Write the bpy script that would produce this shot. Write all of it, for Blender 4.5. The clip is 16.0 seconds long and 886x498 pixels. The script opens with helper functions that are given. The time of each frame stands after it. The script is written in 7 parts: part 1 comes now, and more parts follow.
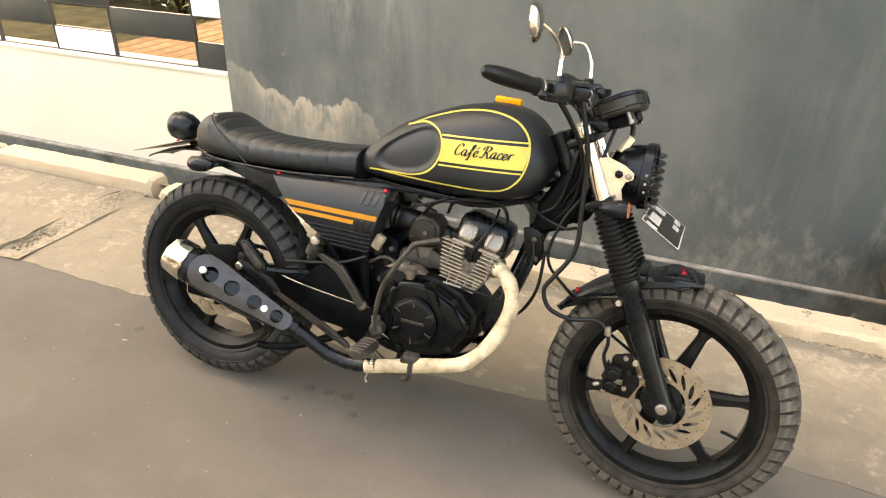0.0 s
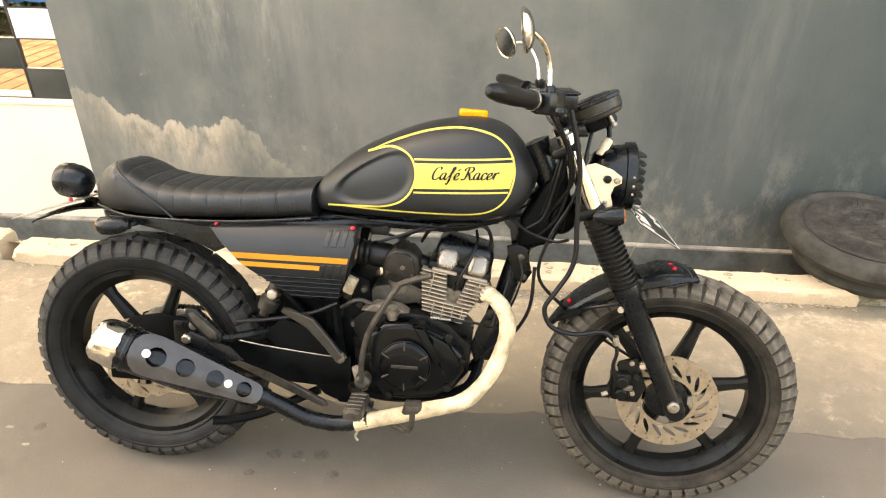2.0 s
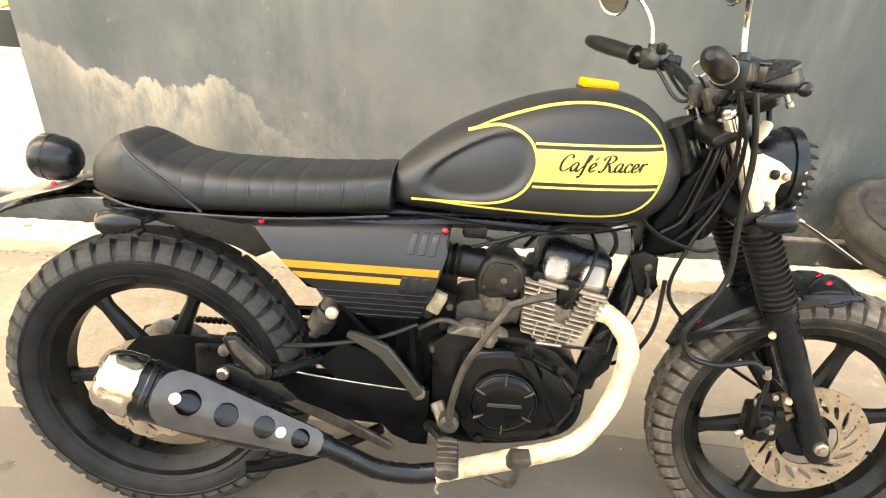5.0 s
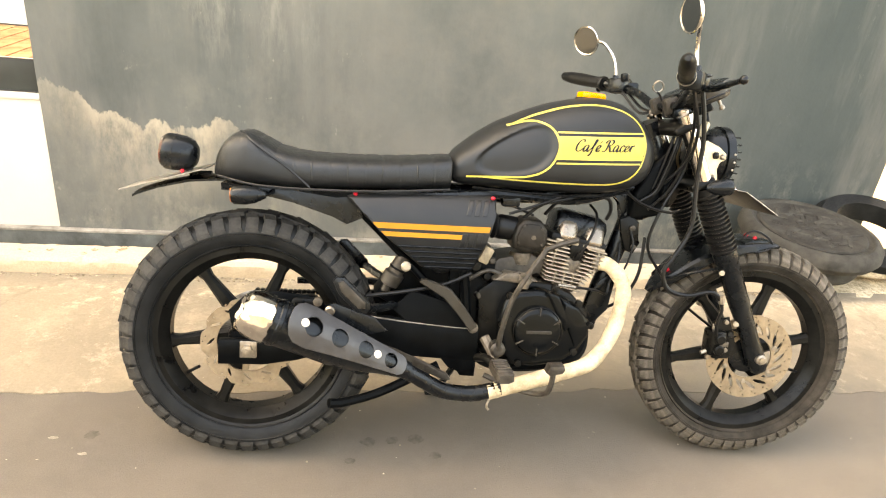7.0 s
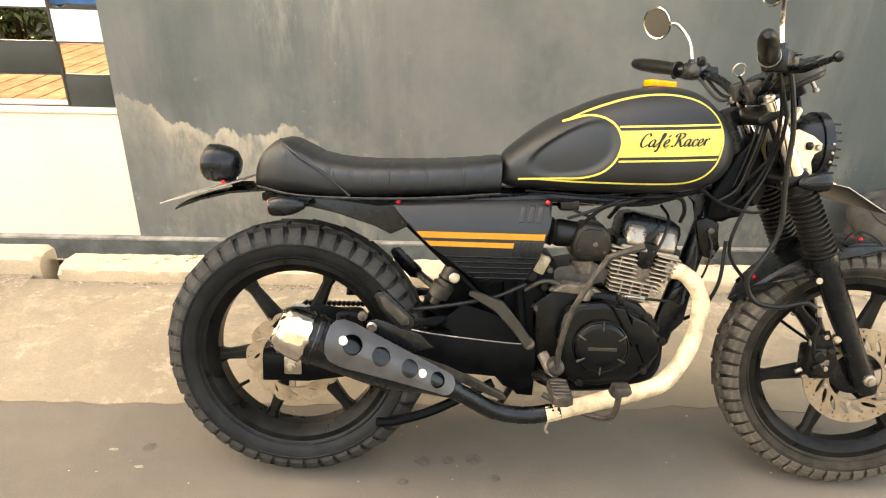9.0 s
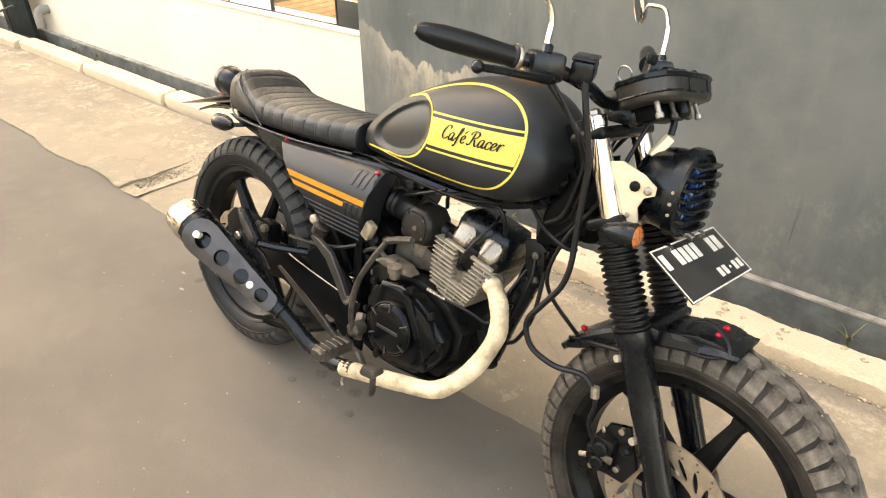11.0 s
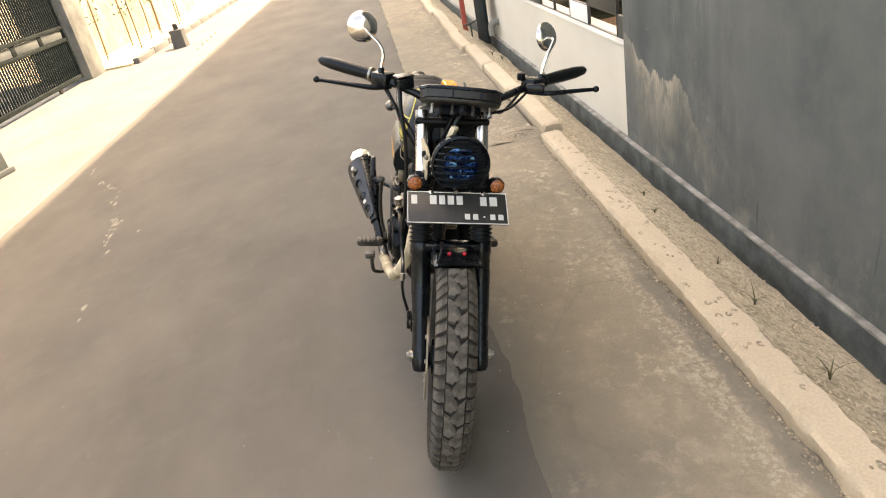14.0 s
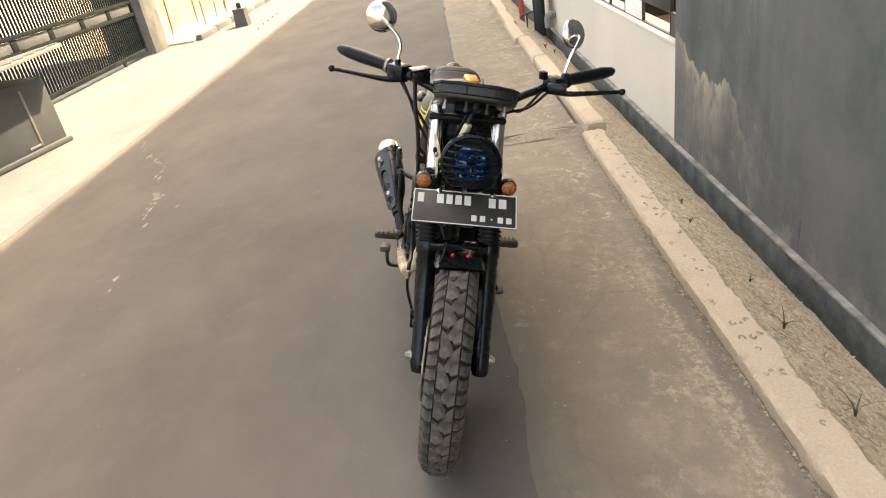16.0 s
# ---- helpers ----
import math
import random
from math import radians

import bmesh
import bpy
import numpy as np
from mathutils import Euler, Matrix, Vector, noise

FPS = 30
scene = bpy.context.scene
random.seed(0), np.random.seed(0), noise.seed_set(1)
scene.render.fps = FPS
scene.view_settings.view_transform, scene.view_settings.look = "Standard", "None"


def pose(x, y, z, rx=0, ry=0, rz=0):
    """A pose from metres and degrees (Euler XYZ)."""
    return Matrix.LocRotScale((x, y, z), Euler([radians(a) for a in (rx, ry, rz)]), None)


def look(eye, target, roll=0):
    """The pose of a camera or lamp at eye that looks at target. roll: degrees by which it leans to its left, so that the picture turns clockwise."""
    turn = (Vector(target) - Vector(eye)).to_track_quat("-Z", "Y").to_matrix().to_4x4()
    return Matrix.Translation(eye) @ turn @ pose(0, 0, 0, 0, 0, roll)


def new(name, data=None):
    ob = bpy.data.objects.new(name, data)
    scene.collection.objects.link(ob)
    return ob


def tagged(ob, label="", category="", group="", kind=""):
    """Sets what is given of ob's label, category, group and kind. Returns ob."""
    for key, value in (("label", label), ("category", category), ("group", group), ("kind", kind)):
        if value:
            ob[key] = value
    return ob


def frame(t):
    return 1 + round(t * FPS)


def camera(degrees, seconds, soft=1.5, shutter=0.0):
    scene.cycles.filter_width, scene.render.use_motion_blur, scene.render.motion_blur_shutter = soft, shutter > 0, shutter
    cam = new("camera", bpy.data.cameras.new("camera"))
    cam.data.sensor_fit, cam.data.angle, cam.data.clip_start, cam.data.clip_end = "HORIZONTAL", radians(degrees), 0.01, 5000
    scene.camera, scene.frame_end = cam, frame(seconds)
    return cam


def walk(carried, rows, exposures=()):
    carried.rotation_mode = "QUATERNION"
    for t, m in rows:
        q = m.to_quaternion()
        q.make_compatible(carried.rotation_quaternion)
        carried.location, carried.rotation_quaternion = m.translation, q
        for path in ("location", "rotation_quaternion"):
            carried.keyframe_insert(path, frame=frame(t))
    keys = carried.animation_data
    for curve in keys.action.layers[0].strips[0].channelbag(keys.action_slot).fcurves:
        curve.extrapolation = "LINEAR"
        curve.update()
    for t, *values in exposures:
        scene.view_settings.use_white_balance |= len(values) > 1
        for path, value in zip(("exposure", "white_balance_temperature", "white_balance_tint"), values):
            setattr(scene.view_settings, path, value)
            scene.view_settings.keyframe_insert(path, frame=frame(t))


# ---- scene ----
cam = camera(68.4, 16.0, 1.1)
PATH = [
    (0, (1.251, -1.385, 1.398), (0.652, 0.263, 0.437), 1.8),
    (0.5, (1.174, -1.274, 1.396), (0.647, 0.398, 0.433), 2.5),
    (1, (1.022, -1.263, 1.409), (0.715, 0.465, 0.448), -0.3),
    (1.5, (0.931, -1.299, 1.418), (0.763, 0.432, 0.431), 0.1),
    (2, (0.897, -1.288, 1.417), (0.753, 0.444, 0.428), 0.4),
    (2.5, (0.878, -1.27, 1.416), (0.782, 0.458, 0.414), 0.5),
    (3, (0.833, -1.258, 1.406), (0.73, 0.456, 0.38), 1.0),
    (3.5, (0.787, -1.169, 1.401), (0.662, 0.53, 0.354), 2.3),
    (4, (0.736, -0.956, 1.377), (0.631, 0.726, 0.299), 2.4),
    (4.5, (0.638, -0.831, 1.329), (0.642, 0.833, 0.219), 1.8),
    (5, (0.557, -0.975, 1.307), (0.595, 0.712, 0.234), 4.2),
    (5.2, (0.525, -1.071, 1.308), (0.614, 0.619, 0.242), 4.6),
    (7.3, (0.203, -1.421, 1.228), (0.525, 0.383, 0.428), 6.1),
    (7.5, (0.199, -1.428, 1.204), (0.487, 0.393, 0.43), 4.8),
    (7.7, (0.191, -1.432, 1.186), (0.432, 0.404, 0.431), 4.5),
    (8, (0.178, -1.431, 1.185), (0.392, 0.409, 0.432), 4.4),
    (8.2, (0.172, -1.42, 1.187), (0.382, 0.419, 0.427), 4.4),
    (10.3, (1.025, -1.059, 1.331), (0.425, 0.542, 0.293), -2.0),
    (10.5, (1.161, -1.03, 1.331), (0.44, 0.525, 0.3), -0.9),
    (11, (1.542, -0.889, 1.319), (0.429, 0.407, 0.278), -0.4),
    (11.5, (1.831, -0.683, 1.334), (0.481, 0.36, 0.29), 2.2),
    (12, (2.139, -0.513, 1.341), (0.569, 0.099, 0.263), 4.3),
    (12.5, (2.331, -0.299, 1.333), (0.718, 0.255, 0.29), 3.2),
    (13, (2.57, -0.127, 1.348), (0.888, 0.135, 0.297), 6.4),
    (13.5, (2.74, -0.078, 1.375), (0.994, 0.06, 0.409), -2.4),
    (14, (2.865, 0.002, 1.423), (1.086, 0.063, 0.511), -11.2),
    (14.5, (2.894, 0.052, 1.425), (1.114, 0.056, 0.513), -12.5),
    (15, (2.9, 0.048, 1.431), (1.119, 0.013, 0.522), -12.8),
    (15.5, (2.874, 0.065, 1.43), (1.095, 0.029, 0.517), -12.0),
    (16, (2.815, 0.127, 1.408), (1.041, 0.031, 0.491), -9.7),
]
walk(cam, [(t, look(eye, target, roll)) for t, eye, target, roll in PATH], [(0.0, 3.78, 14000, 16), (1.5, 3.96, 14000, 16), (2.0, 4.08, 15200, 16), (2.5, 4.2, 15200, 16), (3.5, 4.1, 15200, 16), (4.0, 4.0, 15200, 16), (4.5, 4.26, 15200, 16), (5.0, 4.5, 15200, 16), (5.2, 4.45, 15200, 16), (7.7, 4.25, 16700, 16), (10.5, 3.9, 14500, 16), (11.4, 4.0, 13900, 16), (12.0, 4.0, 13100, 16), (13.0, 3.6, 12600, 16), (13.5, 3.50, 12700, 16), (14.0, 3.25, 12000, 16), (16.0, 3.12, 11600, 16)])

# ---- world and light ----
world = bpy.data.worlds.new("world")
scene.world = world
world.use_nodes = True
sky = world.node_tree.nodes.new("ShaderNodeTexSky")
sky.sky_type, sky.sun_disc = "NISHITA", False
sky.sun_elevation, sky.sun_rotation = radians(50), radians(-53)
sky.air_density, sky.dust_density, sky.ozone_density = 1.0, 3.0, 1.0
back = world.node_tree.nodes["Background"]
back.inputs["Strength"].default_value = 0.13
world.node_tree.links.new(sky.outputs["Color"], back.inputs["Color"])
sun_data = bpy.data.lights.new("sun", "SUN")
sun_data.energy, sun_data.angle, sun_data.color = 2.0, radians(0.6), (1.0, 0.98, 0.94)
sun_lamp = new("sun", sun_data)
sun_lamp.matrix_world = look((-5.14, 3.86, 7.66), (0, 0, 0))


# ---- materials ----
def material(name, base, rough=0.6, metal=0.0, vary=0.12, scale=30.0, bump=0.15, fine=400.0, tint=None, spots=0.0, gloss=0.5, random_by="", sheen=(1, 1, 1)):
    """A surface whose colour and gloss vary at two scales, with fine relief."""
    m = bpy.data.materials.new(name)
    m.use_nodes = True
    nt = m.node_tree
    N, L = nt.nodes, nt.links
    b = N["Principled BSDF"]
    b.inputs["Metallic"].default_value = metal
    b.inputs["Specular IOR Level"].default_value = gloss
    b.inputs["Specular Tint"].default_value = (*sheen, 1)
    tc = N.new("ShaderNodeTexCoord")
    n1 = N.new("ShaderNodeTexNoise")
    n1.inputs["Scale"].default_value, n1.inputs["Detail"].default_value, n1.inputs["Roughness"].default_value = scale, 6, 0.62
    n2 = N.new("ShaderNodeTexNoise")
    n2.inputs["Scale"].default_value, n2.inputs["Detail"].default_value = fine, 3
    L.new(tc.outputs["Object"], n1.inputs["Vector"])
    L.new(tc.outputs["Object"], n2.inputs["Vector"])
    r = N.new("ShaderNodeValToRGB")
    t = tint or base
    lo = [max(0.0, c * (1 - 1.6 * vary)) for c in base]
    hi = [min(1.0, c * (1 + 1.6 * vary)) for c in t]
    r.color_ramp.elements[0].position, r.color_ramp.elements[1].position = 0.3, 0.72
    r.color_ramp.elements[0].color, r.color_ramp.elements[1].color = (*lo, 1), (*hi, 1)
    L.new(n1.outputs["Fac"], r.inputs["Fac"])
    out = r.outputs["Color"]
    if random_by:
        info = N.new("ShaderNodeObjectInfo" if random_by == "object" else "ShaderNodeNewGeometry")
        hs = N.new("ShaderNodeHueSaturation")
        mr = N.new("ShaderNodeMapRange")
        mr.inputs["To Min"].default_value, mr.inputs["To Max"].default_value = 0.82, 1.18
        L.new(info.outputs["Random" if random_by == "object" else "Random Per Island"], mr.inputs["Value"])
        L.new(mr.outputs["Result"], hs.inputs["Value"])
        L.new(out, hs.inputs["Color"])
        out = hs.outputs["Color"]
    mx = N.new("ShaderNodeMix")
    mx.data_type, mx.blend_type = "RGBA", "OVERLAY"
    mx.inputs["Factor"].default_value = spots
    L.new(out, mx.inputs["A"])
    L.new(n2.outputs["Fac"], mx.inputs["B"])
    L.new(mx.outputs["Result"], b.inputs["Base Color"])
    rr = N.new("ShaderNodeMapRange")
    rr.inputs["To Min"].default_value, rr.inputs["To Max"].default_value = max(0.02, rough - 0.12), min(1.0, rough + 0.12)
    L.new(n1.outputs["Fac"], rr.inputs["Value"])
    L.new(rr.outputs["Result"], b.inputs["Roughness"])
    if bump:
        bp = N.new("ShaderNodeBump")
        bp.inputs["Strength"].default_value, bp.inputs["Distance"].default_value = bump, 0.004
        L.new(n2.outputs["Fac"], bp.inputs["Height"])
        L.new(bp.outputs["Normal"], b.inputs["Normal"])
    return m


# Cool tint of reflected light put into the black paints' highlights.
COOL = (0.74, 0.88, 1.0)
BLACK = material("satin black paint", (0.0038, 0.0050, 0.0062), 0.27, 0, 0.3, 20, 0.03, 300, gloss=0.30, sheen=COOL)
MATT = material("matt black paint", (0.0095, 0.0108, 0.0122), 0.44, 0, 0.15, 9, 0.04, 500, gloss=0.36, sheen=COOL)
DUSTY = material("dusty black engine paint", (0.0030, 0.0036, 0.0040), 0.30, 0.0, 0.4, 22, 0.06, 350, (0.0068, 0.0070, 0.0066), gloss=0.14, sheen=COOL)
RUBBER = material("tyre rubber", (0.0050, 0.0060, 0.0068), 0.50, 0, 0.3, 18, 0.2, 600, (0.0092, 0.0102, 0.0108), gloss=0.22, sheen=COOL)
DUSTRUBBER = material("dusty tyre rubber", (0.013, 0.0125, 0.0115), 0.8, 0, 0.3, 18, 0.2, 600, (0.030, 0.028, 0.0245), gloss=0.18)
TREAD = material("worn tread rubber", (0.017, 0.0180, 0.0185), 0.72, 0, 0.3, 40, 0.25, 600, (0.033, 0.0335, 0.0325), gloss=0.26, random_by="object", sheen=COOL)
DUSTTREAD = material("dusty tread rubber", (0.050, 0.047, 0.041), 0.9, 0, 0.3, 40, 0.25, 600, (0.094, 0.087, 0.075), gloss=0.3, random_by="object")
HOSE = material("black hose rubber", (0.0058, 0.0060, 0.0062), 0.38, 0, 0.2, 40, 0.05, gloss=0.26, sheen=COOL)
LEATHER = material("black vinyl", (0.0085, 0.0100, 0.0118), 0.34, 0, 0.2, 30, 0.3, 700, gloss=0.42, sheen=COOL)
# Darker black: the shaded look of low and inner parts put into colour.
DULL = material("extra dark dull black", (0.0016, 0.0022, 0.0027), 0.40, 0, 0.4, 30, 0.08, 300, gloss=0.07, sheen=COOL)
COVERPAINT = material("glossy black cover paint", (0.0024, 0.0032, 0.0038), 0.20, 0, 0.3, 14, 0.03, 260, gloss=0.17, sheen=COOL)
DUSTGREY2 = material("dull grey carburettor alloy", (0.0085, 0.0085, 0.0078), 0.45, 0.1, 0.3, 40, 0.1, 300, (0.016, 0.0155, 0.014), gloss=0.25)
STEEL = material("worn bare steel", (0.30, 0.285, 0.26), 0.38, 0.9, 0.25, 60, 0.05)
CHROME = material("chrome", (0.62, 0.60, 0.57), 0.14, 1.0, 0.12, 50, 0.03, 160)
DISC = material("tan-tinted brake steel", (0.24, 0.20, 0.15), 0.36, 0.6, 0.12, 30, 0.03, 500, (0.31, 0.265, 0.205))
ALLOY = material("dirty cast alloy", (0.060, 0.054, 0.046), 0.48, 0.3, 0.30, 60, 0.15, 400, (0.12, 0.107, 0.089))
FINMETAL = material("warm grey fin alloy", (0.22, 0.195, 0.158), 0.5, 0.3, 0.12, 25, 0.06, 400, (0.30, 0.268, 0.22))
CAPMETAL = material("bright polished cap", (0.20, 0.182, 0.158), 0.27, 0.8, 0.10, 25, 0.04, 400, (0.26, 0.238, 0.208))
GREYPL = material("dark grey plastic", (0.016, 0.017, 0.016), 0.42, 0, 0.2, 30, 0.06, gloss=0.4)
DUSTGREY = material("dusty grey metal", (0.020, 0.0195, 0.018), 0.45, 0.2, 0.3, 40, 0.1, 300, (0.042, 0.040, 0.036), gloss=0.35)
SHIELD = material("brushed dark heat shield", (0.030, 0.034, 0.040), 0.34, 0.35, 0.2, 25, 0.06, gloss=0.6)
YELLOW = material("yellow tank vinyl", (0.84, 0.73, 0.20), 0.45, 0, 0.04, 10, 0.03)
GOLD = material("orange stripe vinyl", (0.42, 0.17, 0.012), 0.45, 0, 0.08, 20, 0.03)
WRAP = material("cream exhaust wrap", (0.42, 0.345, 0.235), 0.9, 0, 0.25, 22, 0.6, 500, (0.54, 0.46, 0.33), spots=0.35)
RED = material("red anodised bolt", (0.65, 0.02, 0.04), 0.3, 0.5, 0.1)
AMBER = material("amber lens", (0.80, 0.27, 0.004), 0.18, 0, 0.1, 60, 0.2)
BROWNLENS = material("brown orange lens", (0.24, 0.055, 0.014), 0.2, 0, 0.45, 160, 0.4, 300, (0.34, 0.10, 0.03))
WHITEMARK = material("white plate paint", (0.55, 0.54, 0.50), 0.5, 0, 0.08)
BOLTCREAM = material("pale cream bolt head", (0.34, 0.31, 0.26), 0.4, 0.3, 0.15, 60, 0.05)
PLINTH = material("dark grey painted plinth", (0.048, 0.058, 0.058), 0.8, 0, 0.25, 8, 0.3, 120, (0.084, 0.096, 0.093))
WHITEWALL = material("off-white wall paint", (0.60, 0.57, 0.50), 0.85, 0, 0.04, 1.5, 0.15, 90)
FRAMEDARK = material("dark window frame", (0.03, 0.03, 0.032), 0.5, 0, 0.2)
PANELWHITE = material("white window panel", (0.80, 0.80, 0.77), 0.5, 0, 0.04)


# ---- mesh helpers ----
def finish(name, bm, mat, smooth=35):
    me = bpy.data.meshes.new(name)
    bmesh.ops.recalc_face_normals(bm, faces=bm.faces)
    bm.to_mesh(me)
    bm.free()
    me.materials.append(mat)
    if smooth:
        me.shade_smooth()
        me.set_sharp_from_angle(angle=radians(smooth))
    return me


def part(name, bm, mat, parent=None, label="", smooth=35):
    ob = new(name, finish(name, bm, mat, smooth) if isinstance(bm, bmesh.types.BMesh) else bm)
    ob.parent = parent
    if label:
        ob["label"] = label
    return ob


def thing(name, label, category, m=None, group="", kind=""):
    ob = new(name)
    ob.empty_display_size = 0.1
    if m is not None:
        ob.matrix_world = m
    return tagged(ob, label, category, group, kind)


def fresh():
    return bmesh.new()


def add_box(bm, lo, hi, bevel=0.0, m=None, seg=2):
    lo, hi = Vector(lo), Vector(hi)
    r = bmesh.ops.create_cube(bm, size=1, matrix=Matrix.Translation((lo + hi) / 2) @ Matrix.Diagonal((*(hi - lo), 1)))
    vs = r["verts"]
    if bevel:
        es = list({e for v in vs for e in v.link_edges})
        r = bmesh.ops.bevel(bm, geom=es, offset=bevel, segments=seg, affect="EDGES", profile=0.5)
        vs = list({v for f_ in r["faces"] for v in f_.verts} | {v for v in vs if v.is_valid})
    if m is not None:
        bmesh.ops.transform(bm, matrix=m, verts=vs)
    return bm


def box(lo, hi, bevel=0.0, m=None, seg=2):
    return add_box(fresh(), lo, hi, bevel, m, seg)


def smooth_path(pts, step=6):
    """Catmull-Rom through the points."""
    p = [Vector(q) for q in pts]
    if len(p) < 3:
        return p
    p = [2 * p[0] - p[1], *p, 2 * p[-1] - p[-2]]
    out = []
    for i in range(1, len(p) - 2):
        a, b, c, d = p[i - 1 : i + 3]
        for k in range(step):
            s = k / step
            out.append(0.5 * (2 * b + (c - a) * s + (2 * a - 5 * b + 4 * c - d) * s * s + (3 * b - a - 3 * c + d) * s**3))
    return out + [p[-2]]


def add_tube(bm, pts, r, n=10, step=6, closed=False, caps=True):
    """A round tube along a path; r is a number or a function of the run from 0 to 1."""
    q = smooth_path(pts, step) if step else [Vector(a) for a in pts]
    rings, up = [], None
    for i, c in enumerate(q):
        a, b = q[max(i - 1, 0)], q[min(i + 1, len(q) - 1)]
        if closed:
            a, b = q[i - 1], q[(i + 1) % len(q)]
        t = (b - a).normalized()
        if up is None:
            up = t.orthogonal().normalized()
        up = (up - t * up.dot(t)).normalized()
        side = t.cross(up)
        rad = r(i / (len(q) - 1)) if callable(r) else r
        rings.append([bm.verts.new(c + (up * math.cos(2 * math.pi * k / n) + side * math.sin(2 * math.pi * k / n)) * rad) for k in range(n)])
    for i in range(len(rings) - (0 if closed else 1)):
        A, B = rings[i], rings[(i + 1) % len(rings)]
        for k in range(n):
            bm.faces.new((A[k], A[(k + 1) % n], B[(k + 1) % n], B[k]))
    if caps and not closed:
        bm.faces.new(rings[0])
        bm.faces.new(rings[-1])
    return bm


def tube(pts, r, n=10, step=6, closed=False):
    return add_tube(fresh(), pts, r, n, step, closed)


def axis_frame(origin, axis):
    return Matrix.Translation(origin) @ Vector(axis).to_track_quat("Z", "Y").to_matrix().to_4x4()


def add_lathe(bm, profile, origin=(0, 0, 0), axis=(0, 0, 1), n=24, loop=False):
    """Turns rows of (radius, height) round an axis; loop closes the profile into a ring."""
    m = axis_frame(origin, axis)
    rings = []
    for r, h in profile:
        if r < 1e-6:
            rings.append([bm.verts.new(m @ Vector((0, 0, h)))])
        else:
            rings.append([bm.verts.new(m @ Vector((r * math.cos(2 * math.pi * k / n), r * math.sin(2 * math.pi * k / n), h))) for k in range(n)])
    pairs = list(zip(rings, rings[1:])) + ([(rings[-1], rings[0])] if loop else [])
    for A, B in pairs:
        for k in range(n):
            a, b = A[k % len(A)], A[(k + 1) % len(A)]
            c, d = B[(k + 1) % len(B)], B[k % len(B)]
            vs = []
            for v in (a, b, c, d):
                if v not in vs:
                    vs.append(v)
            if len(vs) > 2:
                bm.faces.new(vs)
    if not loop:
        for R in (rings[0], rings[-1]):
            if len(R) > 2:
                bm.faces.new(R)
    return bm


def lathe(profile, origin=(0, 0, 0), axis=(0, 0, 1), n=24, loop=False):
    return add_lathe(fresh(), profile, origin, axis, n, loop)


def add_prism(bm, outline, y0, y1, bevel=0.0, seg=2):
    """A plate with an outline in (x, z), from y0 to y1."""
    a = [bm.verts.new((x, y0, z)) for x, z in outline]
    b = [bm.verts.new((x, y1, z)) for x, z in outline]
    n = len(a)
    fs = [bm.faces.new(a), bm.faces.new(b)] + [bm.faces.new((a[i], a[(i + 1) % n], b[(i + 1) % n], b[i])) for i in range(n)]
    if bevel:
        es = [e for e in fs[0].edges] + [e for e in fs[1].edges]
        bmesh.ops.bevel(bm, geom=es, offset=bevel, segments=seg, affect="EDGES", profile=0.5)
    return bm


def prism(outline, y0, y1, bevel=0.0, seg=2):
    return add_prism(fresh(), outline, y0, y1, bevel, seg)


def ball(c, r, n=16, squash=(1, 1, 1), m=None):
    bm = fresh()
    bmesh.ops.create_uvsphere(bm, u_segments=n, v_segments=max(6, n // 2), radius=r, matrix=Matrix.Translation(c) @ (m or Matrix()) @ Matrix.Diagonal((*squash, 1)))
    return bm


def piecewise(x, table):
    """A smooth curve through rows of (x, value)."""
    if x <= table[0][0]:
        return table[0][1]
    for i in range(len(table) - 1):
        (a, u), (b, v) = table[i], table[i + 1]
        if x <= b:
            su = (v - table[i - 1][1]) / (b - table[i - 1][0]) if i else (v - u) / (b - a)
            sv = (table[i + 2][1] - u) / (table[i + 2][0] - a) if i + 2 < len(table) else (v - u) / (b - a)
            s, h = (x - a) / (b - a), b - a
            return u * (1 + 2 * s) * (1 - s) ** 2 + su * h * s * (1 - s) ** 2 + v * s * s * (3 - 2 * s) + sv * h * s * s * (s - 1)
    return table[-1][1]


def loft(sections, closed_ends=True):
    bm = fresh()
    rings = [[bm.verts.new(p) for p in s] for s in sections]
    n = len(rings[0])
    for A, B in zip(rings, rings[1:]):
        for k in range(n):
            bm.faces.new((A[k], A[(k + 1) % n], B[(k + 1) % n], B[k]))
    if closed_ends:
        bm.faces.new(rings[0])
        bm.faces.new(rings[-1])
    return bm


# ---- the street ----
WALL_Y, KERB_Y, KERB_W, EDGE_Y, CORNER_X, PLINTH_TOP = 1.43, 0.888, 0.130, 0.2, -1.0, -0.06


def sheet(x0, x1, y0, y1, z, nx=2, ny=2, wave=0.0, seed=0.0):
    bm = fresh()
    g = [[bm.verts.new((x0 + (x1 - x0) * i / nx, y0 + (y1 - y0) * j / ny,
                        z + wave * noise.noise(Vector((4 * (x0 + (x1 - x0) * i / nx), 4 * (y0 + (y1 - y0) * j / ny), seed))))) for j in range(ny + 1)] for i in range(nx + 1)]
    for i in range(nx):
        for j in range(ny):
            bm.faces.new((g[i][j], g[i + 1][j], g[i + 1][j + 1], g[i][j + 1]))
    return bm




def ramp(N, L, source, stops):
    r = N.new("ShaderNodeValToRGB")
    while len(r.color_ramp.elements) < len(stops):
        r.color_ramp.elements.new(0.5)
    for e, (p, v) in zip(r.color_ramp.elements, stops):
        e.position, e.color = p, (v, v, v, 1) if not isinstance(v, tuple) else (*v, 1)
    L.new(source, r.inputs["Fac"])
    return r.outputs["Color"]


